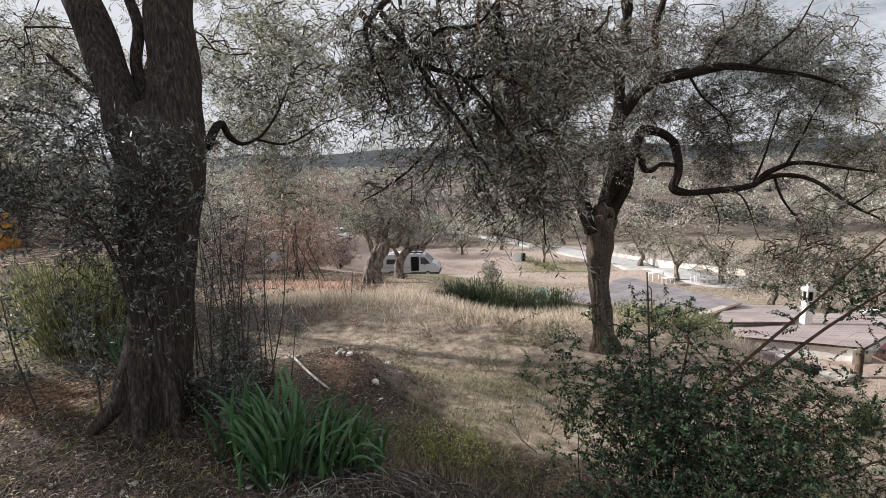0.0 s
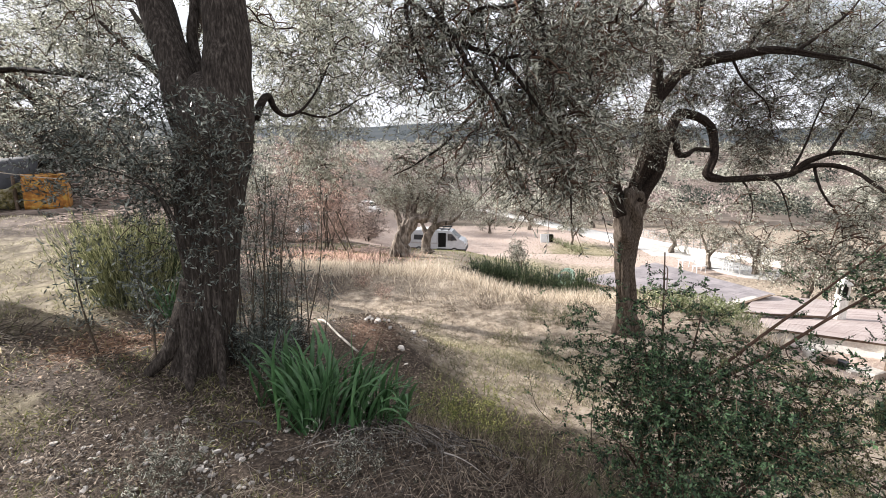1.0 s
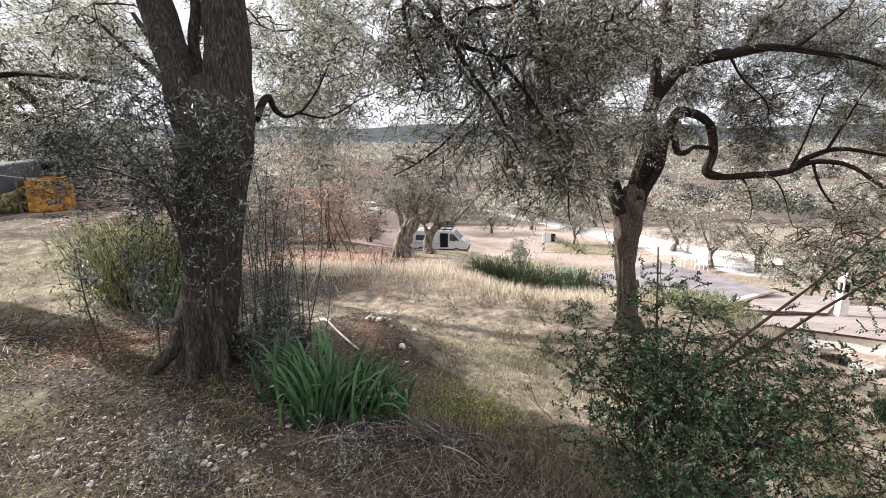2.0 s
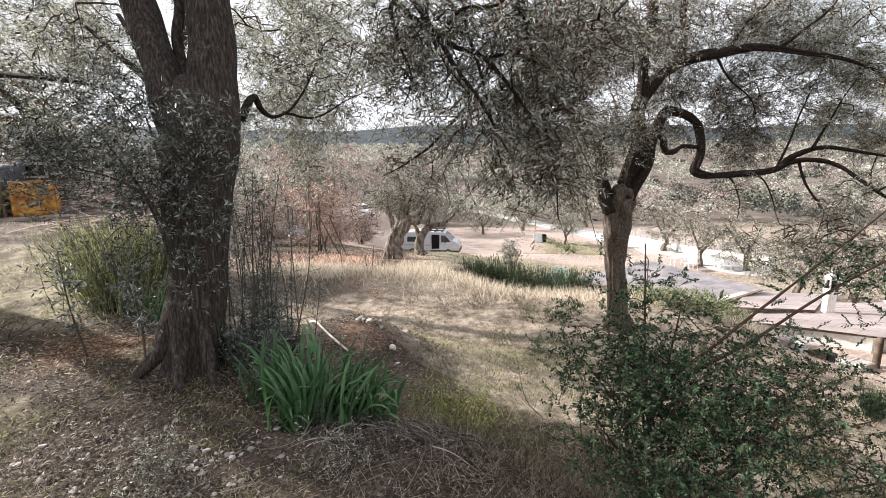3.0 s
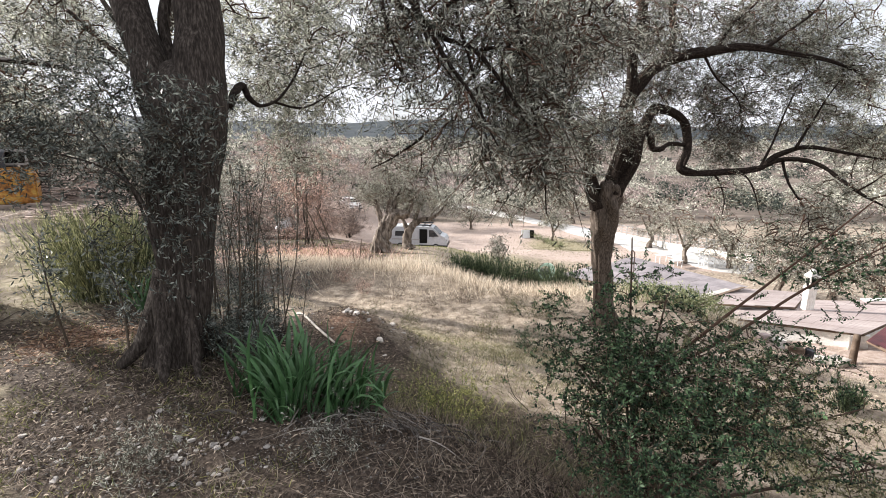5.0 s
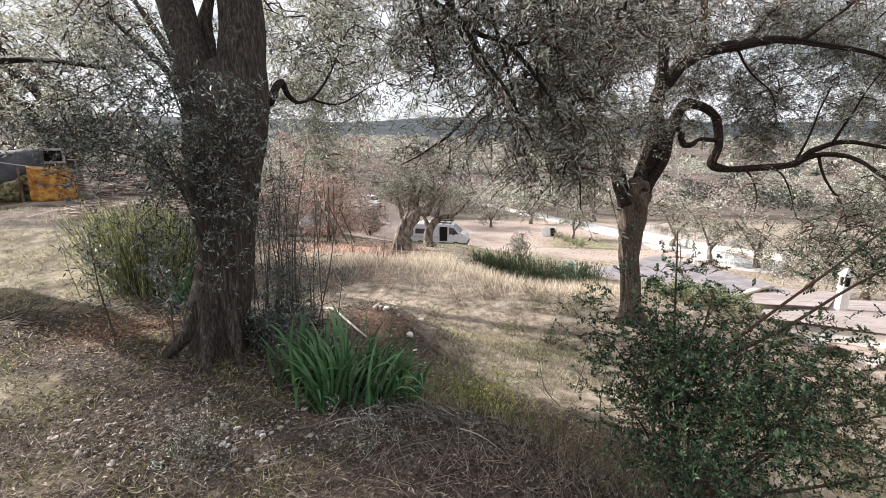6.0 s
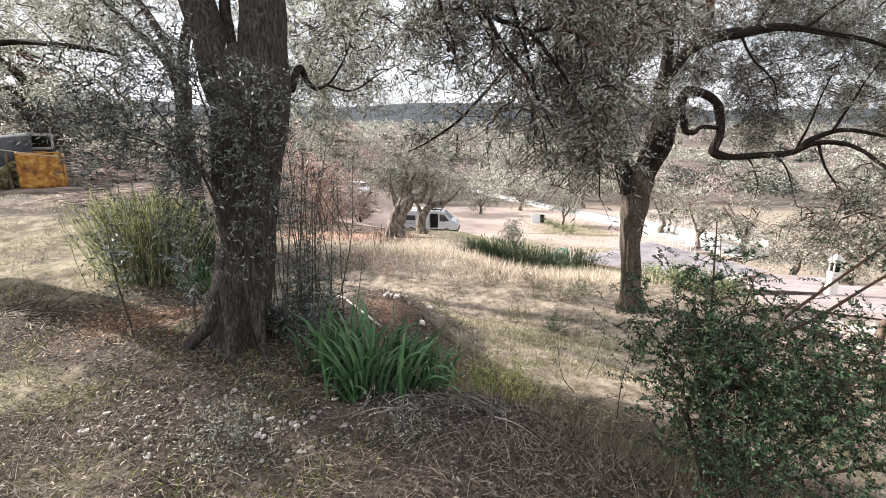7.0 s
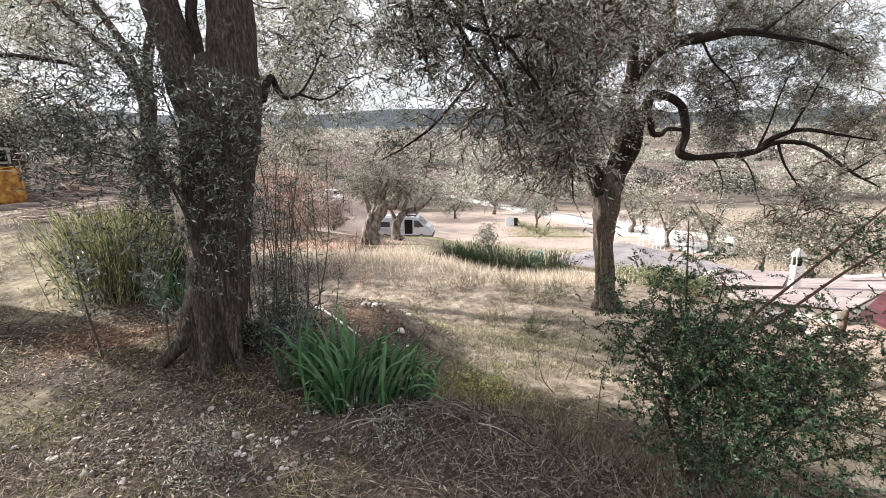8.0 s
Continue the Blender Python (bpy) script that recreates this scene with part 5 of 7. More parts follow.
grass("mauve_undergrowth", "band of withered grey-brown weeds along the terrace", "undergrowth", rng0, scatter(rng0, 10000, -3.5, 4, 8, 13, lambda x, y: np.exp(-((y - 11.2 + 0.45 * x) / 0.9) ** 2) * (0.2 + 0.8 * patchy(x, y, 0.9))), 0.2, 0.005, 0.9, M_palestraw)
grass("brown_undergrowth", "low brown withered weeds in patches on the terrace", "undergrowth", rng0, scatter(rng0, 17000, -4, 5, 6, 14, lambda x, y: np.clip(patchy(x, y, 0.55) * 2.4 - 1.2, 0, 1) * ss(5.6, 7.5, y + 0.7 * x)), 0.12, 0.006, 1.1, M_palestraw)
grass("russet_undergrowth", "withered russet undergrowth before the thicket", "undergrowth", rng0, scatter(rng0, 26000, -14, 0, 15, 29, lambda x, y: np.clip(zones(x, y)[3] * 1.3, 0, 1) * patchy(x, y, 0.6)), 0.3, 0.03, 0.9, M_redleaf)
grass("slope_grass", "short yellowing grass on the slope above the track", "grass", rng0, scatter(rng0, 50000, -12, 14, 19, 38, lambda x, y: 0.25 + 0.6 * patchy(x, y, 0.4)), 0.09, 0.018, 0.8, M_grass)
grass("lawn_grass", "green grass in patches beside the lane", "grass", rng0, scatter(rng0, 30000, 3, 24, 40, 58, lambda x, y: np.clip(zones(x, y)[1] * 1.2, 0, 1) * (0.3 + 0.7 * patchy(x, y, 0.5))), 0.13, 0.03, 0.8, M_softgrass)
grass("upper_terrace_grass", "sunlit short grass on the upper terrace", "grass", rng0, scatter(rng0, 56000, -12, -2.6, 2.8, 9, lambda x, y: patchy(x, y) * 0.8), 0.06, 0.009, 1.0, M_lawn)


def shrub():
    """The evergreen shrub: several stems from one foot, long wands and small dense leaves."""
    rng = np.random.default_rng(71)
    sh = empty("evergreen_shrub", "dark evergreen shrub with small leaves and long bare wands", "shrub")
    fx, fy = 1.22, 1.95
    foot = (fx, fy, float(land(fx, fy)))
    ends = [(0.77, 1.92, 0.61), (0.97, 1.96, 0.78), (1.07, 2.05, 1.18), (1.21, 1.90, 0.93), (1.52, 1.87, 0.77), (1.89, 1.94, 0.57), (2.16, 1.80, 0.40), (0.78, 1.58, 0.44), (1.39, 1.40, 0.51), (1.69, 1.81, 0.48), (2.10, 1.56, 0.26)]
    lines = []
    for line in ([foot, (1.02, 1.97, 0.24), (1.42, 1.98, 0.67), (1.80, 1.98, 1.03), (2.2, 2.02, 1.38)], [foot, (1.16, 1.97, 0.34), (1.62, 1.97, 0.72), (1.94, 1.97, 0.97), (2.28, 1.95, 1.20)]):
        s = Soup()
        add_tube(s, curve(line, 26), np.linspace(0.013, 0.0035, 26), 7, 0.1, rng)
        s.put("wand", M_bough, sh, smooth=True)
        lines.append(line)
    for e in ends:
        e = np.array(e)
        m = np.array(foot) + (e - foot) * 0.5 + rng.normal(0, 0.05, 3) + [0, 0, 0.05]
        line = [tuple(np.array(foot) + rng.normal(0, 0.05, 3) * [1, 1, 0] - [0, 0, 0.03]), tuple(m), tuple(e)]
        s = Soup()
        add_tube(s, curve(line, 14), np.linspace(0.013, 0.003, 14), 7, 0.1, rng)
        s.put("stem", M_twig_red, sh, smooth=True)
        lines.append(line)
    vols = [((0.98, 2.0, 0.60), (0.16, 0.2, 0.16), 10, 8), ((1.06, 1.75, 0.49), (0.28, 0.28, 0.2), 35, 9), ((1.22, 1.60, 0.44), (0.36, 0.28, 0.2), 44, 10), ((0.89, 1.94, 0.67), (0.26, 0.25, 0.13), 15, 8), ((1.24, 1.92, 0.79), (0.3, 0.22, 0.12), 7, 8), ((1.52, 1.92, 0.54), (0.34, 0.3, 0.18), 18, 8),
            ((1.87, 1.89, 0.38), (0.34, 0.3, 0.16), 9, 8), ((1.17, 1.40, 0.30), (0.32, 0.25, 0.16), 16, 9), ((0.85, 1.62, 0.42), (0.2, 0.22, 0.16), 12, 8), ((1.79, 1.57, 0.32), (0.3, 0.25, 0.1), 6, 8), ((1.09, 1.93, 0.90), (0.2, 0.2, 0.1), 4, 6),
            ((2.01, 1.93, 0.99), (0.2, 0.2, 0.08), 8, 6), ((1.94, 1.99, 1.06), (0.12, 0.1, 0.06), 4, 6), ((1.05, 1.96, 0.98), (0.1, 0.1, 0.1), 4, 6), ((1.88, 1.84, 0.61), (0.26, 0.2, 0.12), 8, 6), ((0.91, 1.35, 0.33), (0.2, 0.2, 0.1), 10, 8)]
    wood, leaves = foliage(rng, vols, lines, leaf_len=0.018, leaf_wid=0.009, per_twig=22, twig_len=0.13, droop=0.15, up=0.35, bough_r=0.005)
    leaves.put("foliage", M_lentisk, sh, kind="stuff")
    warm = [((1.55, 1.85, 0.52), (0.36, 0.3, 0.2), 15, 8), ((1.75, 1.75, 0.36), (0.36, 0.3, 0.16), 12, 8), ((1.9, 1.62, 0.2), (0.4, 0.3, 0.14), 12, 8), ((1.3, 1.75, 0.62), (0.3, 0.25, 0.16), 8, 8), ((1.0, 1.6, 0.3), (0.35, 0.3, 0.2), 9, 8)]
    wood, leaves = foliage(rng, warm, lines, leaf_len=0.0165, leaf_wid=0.0075, per_twig=18, twig_len=0.15, droop=0.15, up=0.35, bough_r=0.005, wood=wood)
    wood.put("twig", M_twig_red, sh, kind="stuff")
    leaves.put("foliage", M_lentisk_warm, sh, "yellow-olive older leaves", kind="stuff")
    return sh


shrub()


def shoots(label, seed, feet, tops, leaf_mat, leaf_len, per, name="olive_sucker", r=0.006, leafy=(0.15, 1.0), twig=0.1):
    """Upright shoots with small leaves, each a stem with its leaves."""
    rng = np.random.default_rng(seed)
    for a, b in zip(feet, tops):
        a, b = np.array(a, dtype=float), np.array(b, dtype=float)
        ob = empty(name, label, "shoot", group=name + " group")
        m = (a + b) / 2 + rng.normal(0, 0.03, 3) * np.linalg.norm(b - a)
        c = curve([a - [0, 0, 0.02], m, b], 16)
        s = Soup()
        add_tube(s, c, np.linspace(r, r * 0.3, 16), 6)
        u = rng.uniform(leafy[0], leafy[1], per)
        root = np.stack([np.interp(u, np.linspace(0, 1, 16), c[:, k]) for k in range(3)], -1)
        ways = unit(rng.normal(0, 1, root.shape) * [1, 1, 0.4] + [0, 0, 0.5])
        lines, v, f = twig_leaves(rng, root, ways, rng.uniform(0.4, 1.3, per) * twig, 0.1, 7, leaf_len, leaf_len * 0.26)
        s.put("stem", M_twig, ob, smooth=True)
        l2 = Soup()
        l2.add(v, f)
        l2.put("leaves", leaf_mat, ob, kind="stuff")


_r = np.random.default_rng(5)
_feet, _tops = [], []
for _ in range(34):
    q = np.array([-1.5, 3.4, 0]) + _r.normal(0, 1, 3) * [0.19, 0.16, 0]
    q[2] = float(land(q[0], q[1]))
    _feet.append(q)
    _tops.append(q + [_r.normal(0.05, 0.1), _r.normal(0, 0.1), _r.uniform(0.55, 1.65)])
shoots("thin upright sucker shoot with small leaves beside the trunk", 81, _feet, _tops, M_sucker, 0.028, 40, r=0.0075)
# Short shoots added to fill the dark mass at the trunk's foot.
_feet, _tops = [], []
for _ in range(26):
    q = np.array([-1.43, 3.08, 0]) + _r.normal(0, 1, 3) * [0.13, 0.12, 0]
    q[2] = float(land(q[0], q[1]))
    _feet.append(q)
    _tops.append(q + [_r.normal(0.02, 0.1), _r.normal(0, 0.1), _r.uniform(0.2, 0.5)])
shoots("short dark leafy sucker tangled at the foot of the trunk", 85, _feet, _tops, M_sucker, 0.03, 34, "foot_sucker", 0.007, (0.05, 1.0), 0.12)
_f = [(0.92, 3.89, -0.88), (1.15, 3.37, -0.80), (1.14, 4.38, -0.99)]
shoots("bare weed stalk with a few leaves on the bank", 84, _f, [(0.58, 3.32, -0.01), (0.99, 2.75, 0.17), (1.11, 3.72, -0.07)], M_lentisk, 0.035, 5, "weed_stalk", 0.005, (0.5, 1.0), 0.1)
shoots("slender young olive sapling on the litter", 82, [(-2.10, 2.74, 0.06), (-2.84, 3.12, 0.02)], [(-2.17, 2.64, 1.0), (-2.72, 2.86, 0.95)], M_sucker, 0.042, 90, "olive_sapling", 0.009, (0.3, 1.0), 0.17)


def trunk_sprays():
    rng = np.random.default_rng(83)
    ob = empty("trunk_sprouts", "grey-green leafy sprouts in front of the old trunk", "foliage")
    lines = [[(-1.54, 2.51, 0.23), (-1.46, 2.54, 0.86), (-1.49, 2.60, 1.36), (-1.54, 2.71, 1.84)], [(-1.67, 2.57, 0.51), (-1.82, 2.69, 1.09), (-2.00, 2.76, 1.45), (-2.25, 2.83, 1.75)], [(-1.74, 2.68, 1.02), (-1.86, 2.64, 1.35), (-2.09, 2.67, 1.48), (-2.36, 2.68, 1.55)], [(-1.72, 2.71, 1.16), (-1.83, 2.79, 1.55), (-2.04, 2.98, 1.96)]]
    for line in lines:
        s = Soup()
        add_tube(s, curve(line, 22), np.linspace(0.013, 0.004, 22), 8, 0.1, rng)
        s.put("stem", M_bark, ob, smooth=True)
    clumps = [((-2.33, 2.80, 1.66), (0.30, 0.2, 0.18), 17, 7), ((-2.00, 2.80, 1.84), (0.25, 0.2, 0.18), 13, 7), ((-2.22, 2.80, 1.40), (0.28, 0.2, 0.20), 16, 7), ((-2.60, 2.90, 1.48), (0.25, 0.2, 0.20), 12, 7),
              ((-1.90, 2.75, 1.48), (0.20, 0.15, 0.25), 13, 7), ((-2.69, 2.90, 1.85), (0.25, 0.2, 0.15), 8, 7), ((-2.90, 3.00, 1.63), (0.20, 0.2, 0.15), 6, 7), ((-2.50, 3.00, 2.00), (0.22, 0.2, 0.12), 6, 7),
              ((-1.63, 2.65, 1.66), (0.18, 0.1, 0.20), 11, 7), ((-1.44, 2.65, 1.75), (0.14, 0.1, 0.14), 7, 7), ((-1.32, 2.68, 1.80), (0.07, 0.06, 0.06), 3, 6), ((-1.50, 2.60, 1.39), (0.16, 0.1, 0.22), 8, 6),
              ((-1.56, 2.58, 0.90), (0.16, 0.1, 0.30), 6, 6), ((-2.10, 2.80, 1.05), (0.25, 0.2, 0.20), 6, 6), ((-2.00, 2.95, 2.05), (0.25, 0.2, 0.15), 5, 7)]
    wood, leaves = foliage(rng, clumps, lines, leaf_len=0.034, leaf_wid=0.0105, per_twig=13, twig_len=0.2, droop=0.1, up=0.25, bough_r=0.007)
    wood.put("twig", M_twig, ob, kind="stuff")
    leaves.put("foliage", M_sucker, ob, kind="stuff")


trunk_sprays()


def broom(label, at, rx, ry, tall, n, seed, name="broom_bush", mat=None, wide=0.006):
    """A bush of many thin upright green stems fanning from its foot."""
    rng = np.random.default_rng(seed)
    ob = empty(name, label, "shrub")
    at = np.array(at)
    foot = at + rng.normal(0, 0.3, (n, 3)) * [rx, ry, 0]
    way = unit(np.stack([(foot[:, 0] - at[0]) / rx * 0.42 + rng.normal(0, 0.15, n), (foot[:, 1] - at[1]) / ry * 0.4 + rng.normal(0, 0.2, n), np.ones(n)], -1))
    foot[:, 2] = land(foot[:, 0], foot[:, 1])
    L = tall * rng.uniform(0.5, 1.1, n)
    lines = [foot + way * L[:, None] * k + rng.normal(0, 0.015, (n, 3)) for k in (0, 0.4, 0.75, 1.0)]
    s = Soup()
    s.add(*thin_sticks(lines, 0.0045, 0.0015))
    s.put("stem", mat or M_broom, ob, kind="stuff")
    k = 36
    u = rng.uniform(0.22, 1.0, (n, k))
    root = (foot[:, None] + way[:, None] * L[:, None, None] * u[..., None]).reshape(-1, 3)
    w = unit(np.repeat(way, k, axis=0) + rng.normal(0, 0.26, root.shape))
    v, f = blades(root, w, any_side(w, rng), rng.uniform(0.035, 0.095, len(root)), np.full(len(root), wide), 0.2)
    s = Soup()
    s.add(v, f)
    s.put("foliage", mat or M_broom, ob, kind="stuff")
    return ob


broom("feathery green broom bush on the sunny terrace edge", (-3.56, 4.47, -0.02), 0.58, 0.45, 0.92, 460, 91, wide=0.0055)
broom("second dark broom bush behind the trunk", (-3.5, 5.06, -0.05), 0.55, 0.4, 1.0, 320, 92, mat=M_reed, wide=0.0065)
broom("low rosemary bush on the lower terrace", (5.25, 5.47, -1.74), 0.16, 0.16, 0.34, 90, 93, "rosemary_bush", M_reed)


def bank_weeds():
    rng = np.random.default_rng(94)
    for q, r, n, mat in (((0.29, 3.75, -0.63), 0.13, 13, M_yellow), ((0.05, 3.48, -0.60), 0.16, 12, M_grass), ((-0.14, 3.40, -0.48), 0.12, 8, M_grass)):
        q = stand(q)
        ob = empty("bank_weed", "low yellow-green leafy weed on the bank", "plant", group="weeds on the bank")
        foot = [(q[0], q[1], q[2] - 0.02), (q[0], q[1], q[2] + 0.1)]
        wood, leaves = foliage(rng, [((q[0], q[1], q[2] + 0.12), (r, r * 0.8, 0.12), n, 9)], [foot], leaf_len=0.026, leaf_wid=0.008, per_twig=12, twig_len=0.12, droop=-0.1, up=0.8, bough_r=0.003)
        wood.put("stem", M_twig, ob, kind="stuff")
        leaves.put("foliage", mat, ob, kind="stuff")


bank_weeds()


def terrace_weeds():
    rng = np.random.default_rng(95)
    for q, r, mat in (((1.38, 9.17, -1.81), 0.2, M_softgrass), ((1.87, 8.94, -1.79), 0.3, M_softgrass), ((2.35, 9.38, -1.82), 0.2, M_lentisk), ((-0.64, 7.84, -1.62), 0.16, M_softgrass), ((-1.41, 8.18, -1.62), 0.12, M_softgrass), ((0.77, 7.73, -1.77), 0.18, M_softgrass), ((1.42, 7.35, -1.80), 0.22, M_lentisk), ((-1.11, 10.08, -1.84), 0.14, M_oldstraw), ((-0.32, 9.63, -1.87), 0.16, M_oldstraw), ((0.41, 10.11, -1.89), 0.2, M_oldstraw), ((-1.95, 10.51, -1.86), 0.16, M_redleaf), ((-2.57, 11.52, -1.89), 0.2, M_redleaf), ((1.31, 10.20, -1.84), 0.14, M_oldstraw)):
        ob = empty("terrace_weed", "small withering weed tuft on the dry terrace", "plant", group="weeds on the terrace")
        wood, leaves = foliage(rng, [((q[0], q[1], q[2] + 0.1), (r, r * 0.8, 0.08), int(70 * r), 8)], [[(q[0], q[1], q[2] - 0.02), (q[0], q[1], q[2] + 0.08)]], leaf_len=0.035, leaf_wid=0.009, per_twig=10, twig_len=0.16, droop=-0.1, up=0.8, bough_r=0.004)
        wood.put("stem", M_twig, ob, kind="stuff")
        leaves.put("foliage", mat, ob, kind="stuff")


terrace_weeds()
grass("bank_green_grass", "olive-green grass in the shade of the bank", "grass", rng0, scatter(rng0, 3500, -0.6, 1.6, 2.6, 4.6, lambda x, y: np.exp(-(((x - 0.15) / 0.5) ** 2 + ((y - 3.6) / 0.5) ** 2))), 0.16, 0.005, 0.7, M_grass)
grass("yard_green_grass", "soft green grass below the shrub", "grass", rng0, scatter(rng0, 30000, 1.6, 5.5, 1.6, 5.6, lambda x, y: np.clip(patchy(x, y, 1.2) * 1.6 - 0.35, 0, 1)), 0.1, 0.005, 0.8, M_softgrass)
grass("near_green_grass", "small green grass patches among the stones", "grass", rng0, scatter(rng0, 36000, -3.6, 1.0, 1.0, 3.2, lambda x, y: np.clip(patchy(x, y, 1.6) * 2.2 - 1.15, 0, 1)), 0.065, 0.004, 1.1, M_grass)
grass("near_green_tufts", "yellow-green grass tufts between the stones", "grass", rng0, scatter(rng0, 16000, -3.9, -0.9, 0.9, 3.4, lambda x, y: np.clip(1.6 * np.exp(-(((x + 2.9) / 0.7) ** 2 + ((y - 2.25) / 0.4) ** 2)) + np.exp(-(((x + 2.1) / 0.4) ** 2 + ((y - 1.5) / 0.3) ** 2)) + 0.5 * np.exp(-(((x + 2.3) / 0.35) ** 2 + ((y - 2.75) / 0.25) ** 2)), 0, 1) * np.clip(patchy(x, y, 2.4) * 2 - 0.6, 0, 1)), 0.06, 0.0035, 0.9, M_grass)
grass("terrace_green_grass", "thin green grass among the dry grass on the terrace", "grass", rng0, scatter(rng0, 15000, -0.5, 3.2, 4.4, 8.4, lambda x, y: np.clip(patchy(x, y, 0.9) * 2 - 0.7, 0, 1)), 0.09, 0.005, 0.8, M_softgrass)
grass("near_dry_grass", "short dry grass stubble on the near terrace", "grass", rng0, scatter(rng0, 40000, -3.8, 2.2, 0.6, 3.0, lambda x, y: np.clip(patchy(x + 3, y, 1.1) * 2 - 0.8, 0, 1)), 0.075, 0.003, 1.3, M_oldstraw)
grass("brown_tuft_grass", "long withered brown grass along the terrace lip", "grass", rng0, scatter(rng0, 26000, -0.6, 2.2, 1.0, 2.9, lambda x, y: np.exp(-((y + 0.55 * x - 2.3) / 0.55) ** 2) * (0.25 + 0.75 * patchy(x, y, 1.7))), 0.15, 0.003, 1.0, M_litter)
grass("pale_tuft_grass", "bleached dry grass tufts on the near terrace", "grass", rng0, scatter(rng0, 26000, -3.4, 1.4, 0.7, 2.1, lambda x, y: np.clip(patchy(x, y, 2.1) * 2.2 - 1.0, 0, 1) * ss(2.1, 1.5, y)), 0.1, 0.0028, 1.2, M_palestraw)
for k, (q, w) in enumerate([((0.68, 18.02, -3.01), 0.8), ((1.49, 18.03, -3.07), 0.9), ((2.27, 17.54, -3.02), 0.9), ((3.08, 17.54, -3.09), 0.8), ((3.66, 15.58, -2.74), 0.5)]):
    foot = stand(q)
    broom("dense dark green reeds below the terrace edge", foot, w, 0.7, min(1.6, max(0.62, 1.3 * (q[2] - foot[2]))), 380, 100 + k, "reed_bed", M_reed, 0.018)
def leafy_bush(label, foot, w, tall, seed):
    """A rounded bush: short stems and dense small leaves."""
    rng = np.random.default_rng(seed)
    ob = empty("garden_bush", label, "shrub", group="bushes in front of the shed")
    f = np.array(foot)
    lines = []
    for k in range(6):
        a = rng.uniform(0, 6.28)
        lines.append([tuple(f - [0, 0, 0.05]), tuple(f + [np.cos(a) * w * 0.3, np.sin(a) * w * 0.3, tall * 0.4]), tuple(f + [np.cos(a) * w * 0.6, np.sin(a) * w * 0.5, tall * 0.8])])
        s = Soup()
        add_tube(s, curve(lines[-1], 8), np.linspace(0.02, 0.006, 8), 6, 0.1, rng)
        s.put("stem", M_twig, ob, smooth=True)
    wood, leaves = foliage(rng, [(tuple(f + [0, 0, tall * 0.55]), (w, w * 0.8, tall * 0.42), 18, 8)], lines, leaf_len=0.062, leaf_wid=0.026, per_twig=9, twig_len=0.22, droop=0.05, up=0.7, bough_r=0.006)
    wood.put("twig", M_twig, ob, kind="stuff")
    leaves.put("foliage", M_bush, ob, kind="stuff")


for k, (q, w) in enumerate([((4.06, 16.05, -3.00), 0.7), ((4.25, 14.59, -2.67), 0.7), ((4.40, 11.65, -2.05), 0.6), ((4.85, 11.18, -1.90), 0.65), ((5.47, 11.17, -2.00), 0.6), ((6.02, 11.17, -2.07), 0.6), ((6.48, 11.14, -2.27), 0.5), ((4.72, 10.16, -1.90), 0.6), ((5.35, 10.14, -2.01), 0.6)]):
    foot = stand(q)
    leafy_bush("leafy green bush in front of the shed", foot, w, min(0.8, max(0.35, q[2] - foot[2] - 0.25)), 110 + k)


def lavender():
    rng = np.random.default_rng(96)
    for q, big in (((-1.44, 1.81, -0.07), 1.0), ((-0.47, 1.88, -0.02), 0.5)):
        ob = empty("grey_herb", "low grey-green herb among the stones", "plant")
        wood, leaves = foliage(rng, [((q[0], q[1], q[2] + 0.04), (0.14 * big, 0.1 * big, 0.03), int(26 * big), 9)], None, leaf_len=0.02, leaf_wid=0.005, per_twig=12, twig_len=0.09, droop=-0.2, up=0.9, bough_r=0.003)
        wood.put("stem", M_twig, ob, kind="stuff")
        leaves.put("foliage", M_olive, ob, kind="stuff")


lavender()


def log():
    rng = np.random.default_rng(97)
    s = Soup()
    p = np.array([(-1.92, 5.75, 0), (-1.66, 5.21, 0), (-1.31, 4.57, 0), (-1.05, 4.35, 0)])
    p[:, 2] = land(p[:, 0], p[:, 1]) + 0.035
    add_tube(s, curve(p, 20), np.linspace(0.014, 0.011, 20), 10, 0.12, rng)
    tagged(s.put("fallen_branch", M_deadwood, smooth=True), "bleached fallen branch lying down the bank", "branch")


log()


# ---- far woods ----
def crown_flakes(rng, x, y, h, lobes, per_lobe, flake, tall=0.62):
    """Lobed crowns of small leaf clusters standing on the ground at x, y; h: each tree's height."""
    n = len(x)
    base = np.stack([x, y, land(x, y) + h * tall], -1)
    lobe = base[:, None] + unit(rng.normal(0, 1, (n, lobes, 3))) * rng.uniform(0.3, 1.0, (n, lobes, 1)) * np.stack([h * 0.5, h * 0.45, h * 0.27], -1)[:, None]
    p = lobe[:, :, None] + unit(rng.normal(0, 1, (n, lobes, per_lobe, 3))) * rng.uniform(0.45, 1.0, (n, lobes, per_lobe, 1)) * (h[:, None, None, None] * [0.27, 0.25, 0.2])
    p = p.reshape(-1, 3)
    w = unit(rng.normal(0, 1, p.shape) + [0, 0, 0.2])
    size = np.repeat(h, lobes * per_lobe) * rng.uniform(0.6, 1.4, len(p)) * flake
    return blades(p - w * size[:, None] * 0.5, w, any_side(w, rng), size, size * 0.55, 0.1, 0.5)


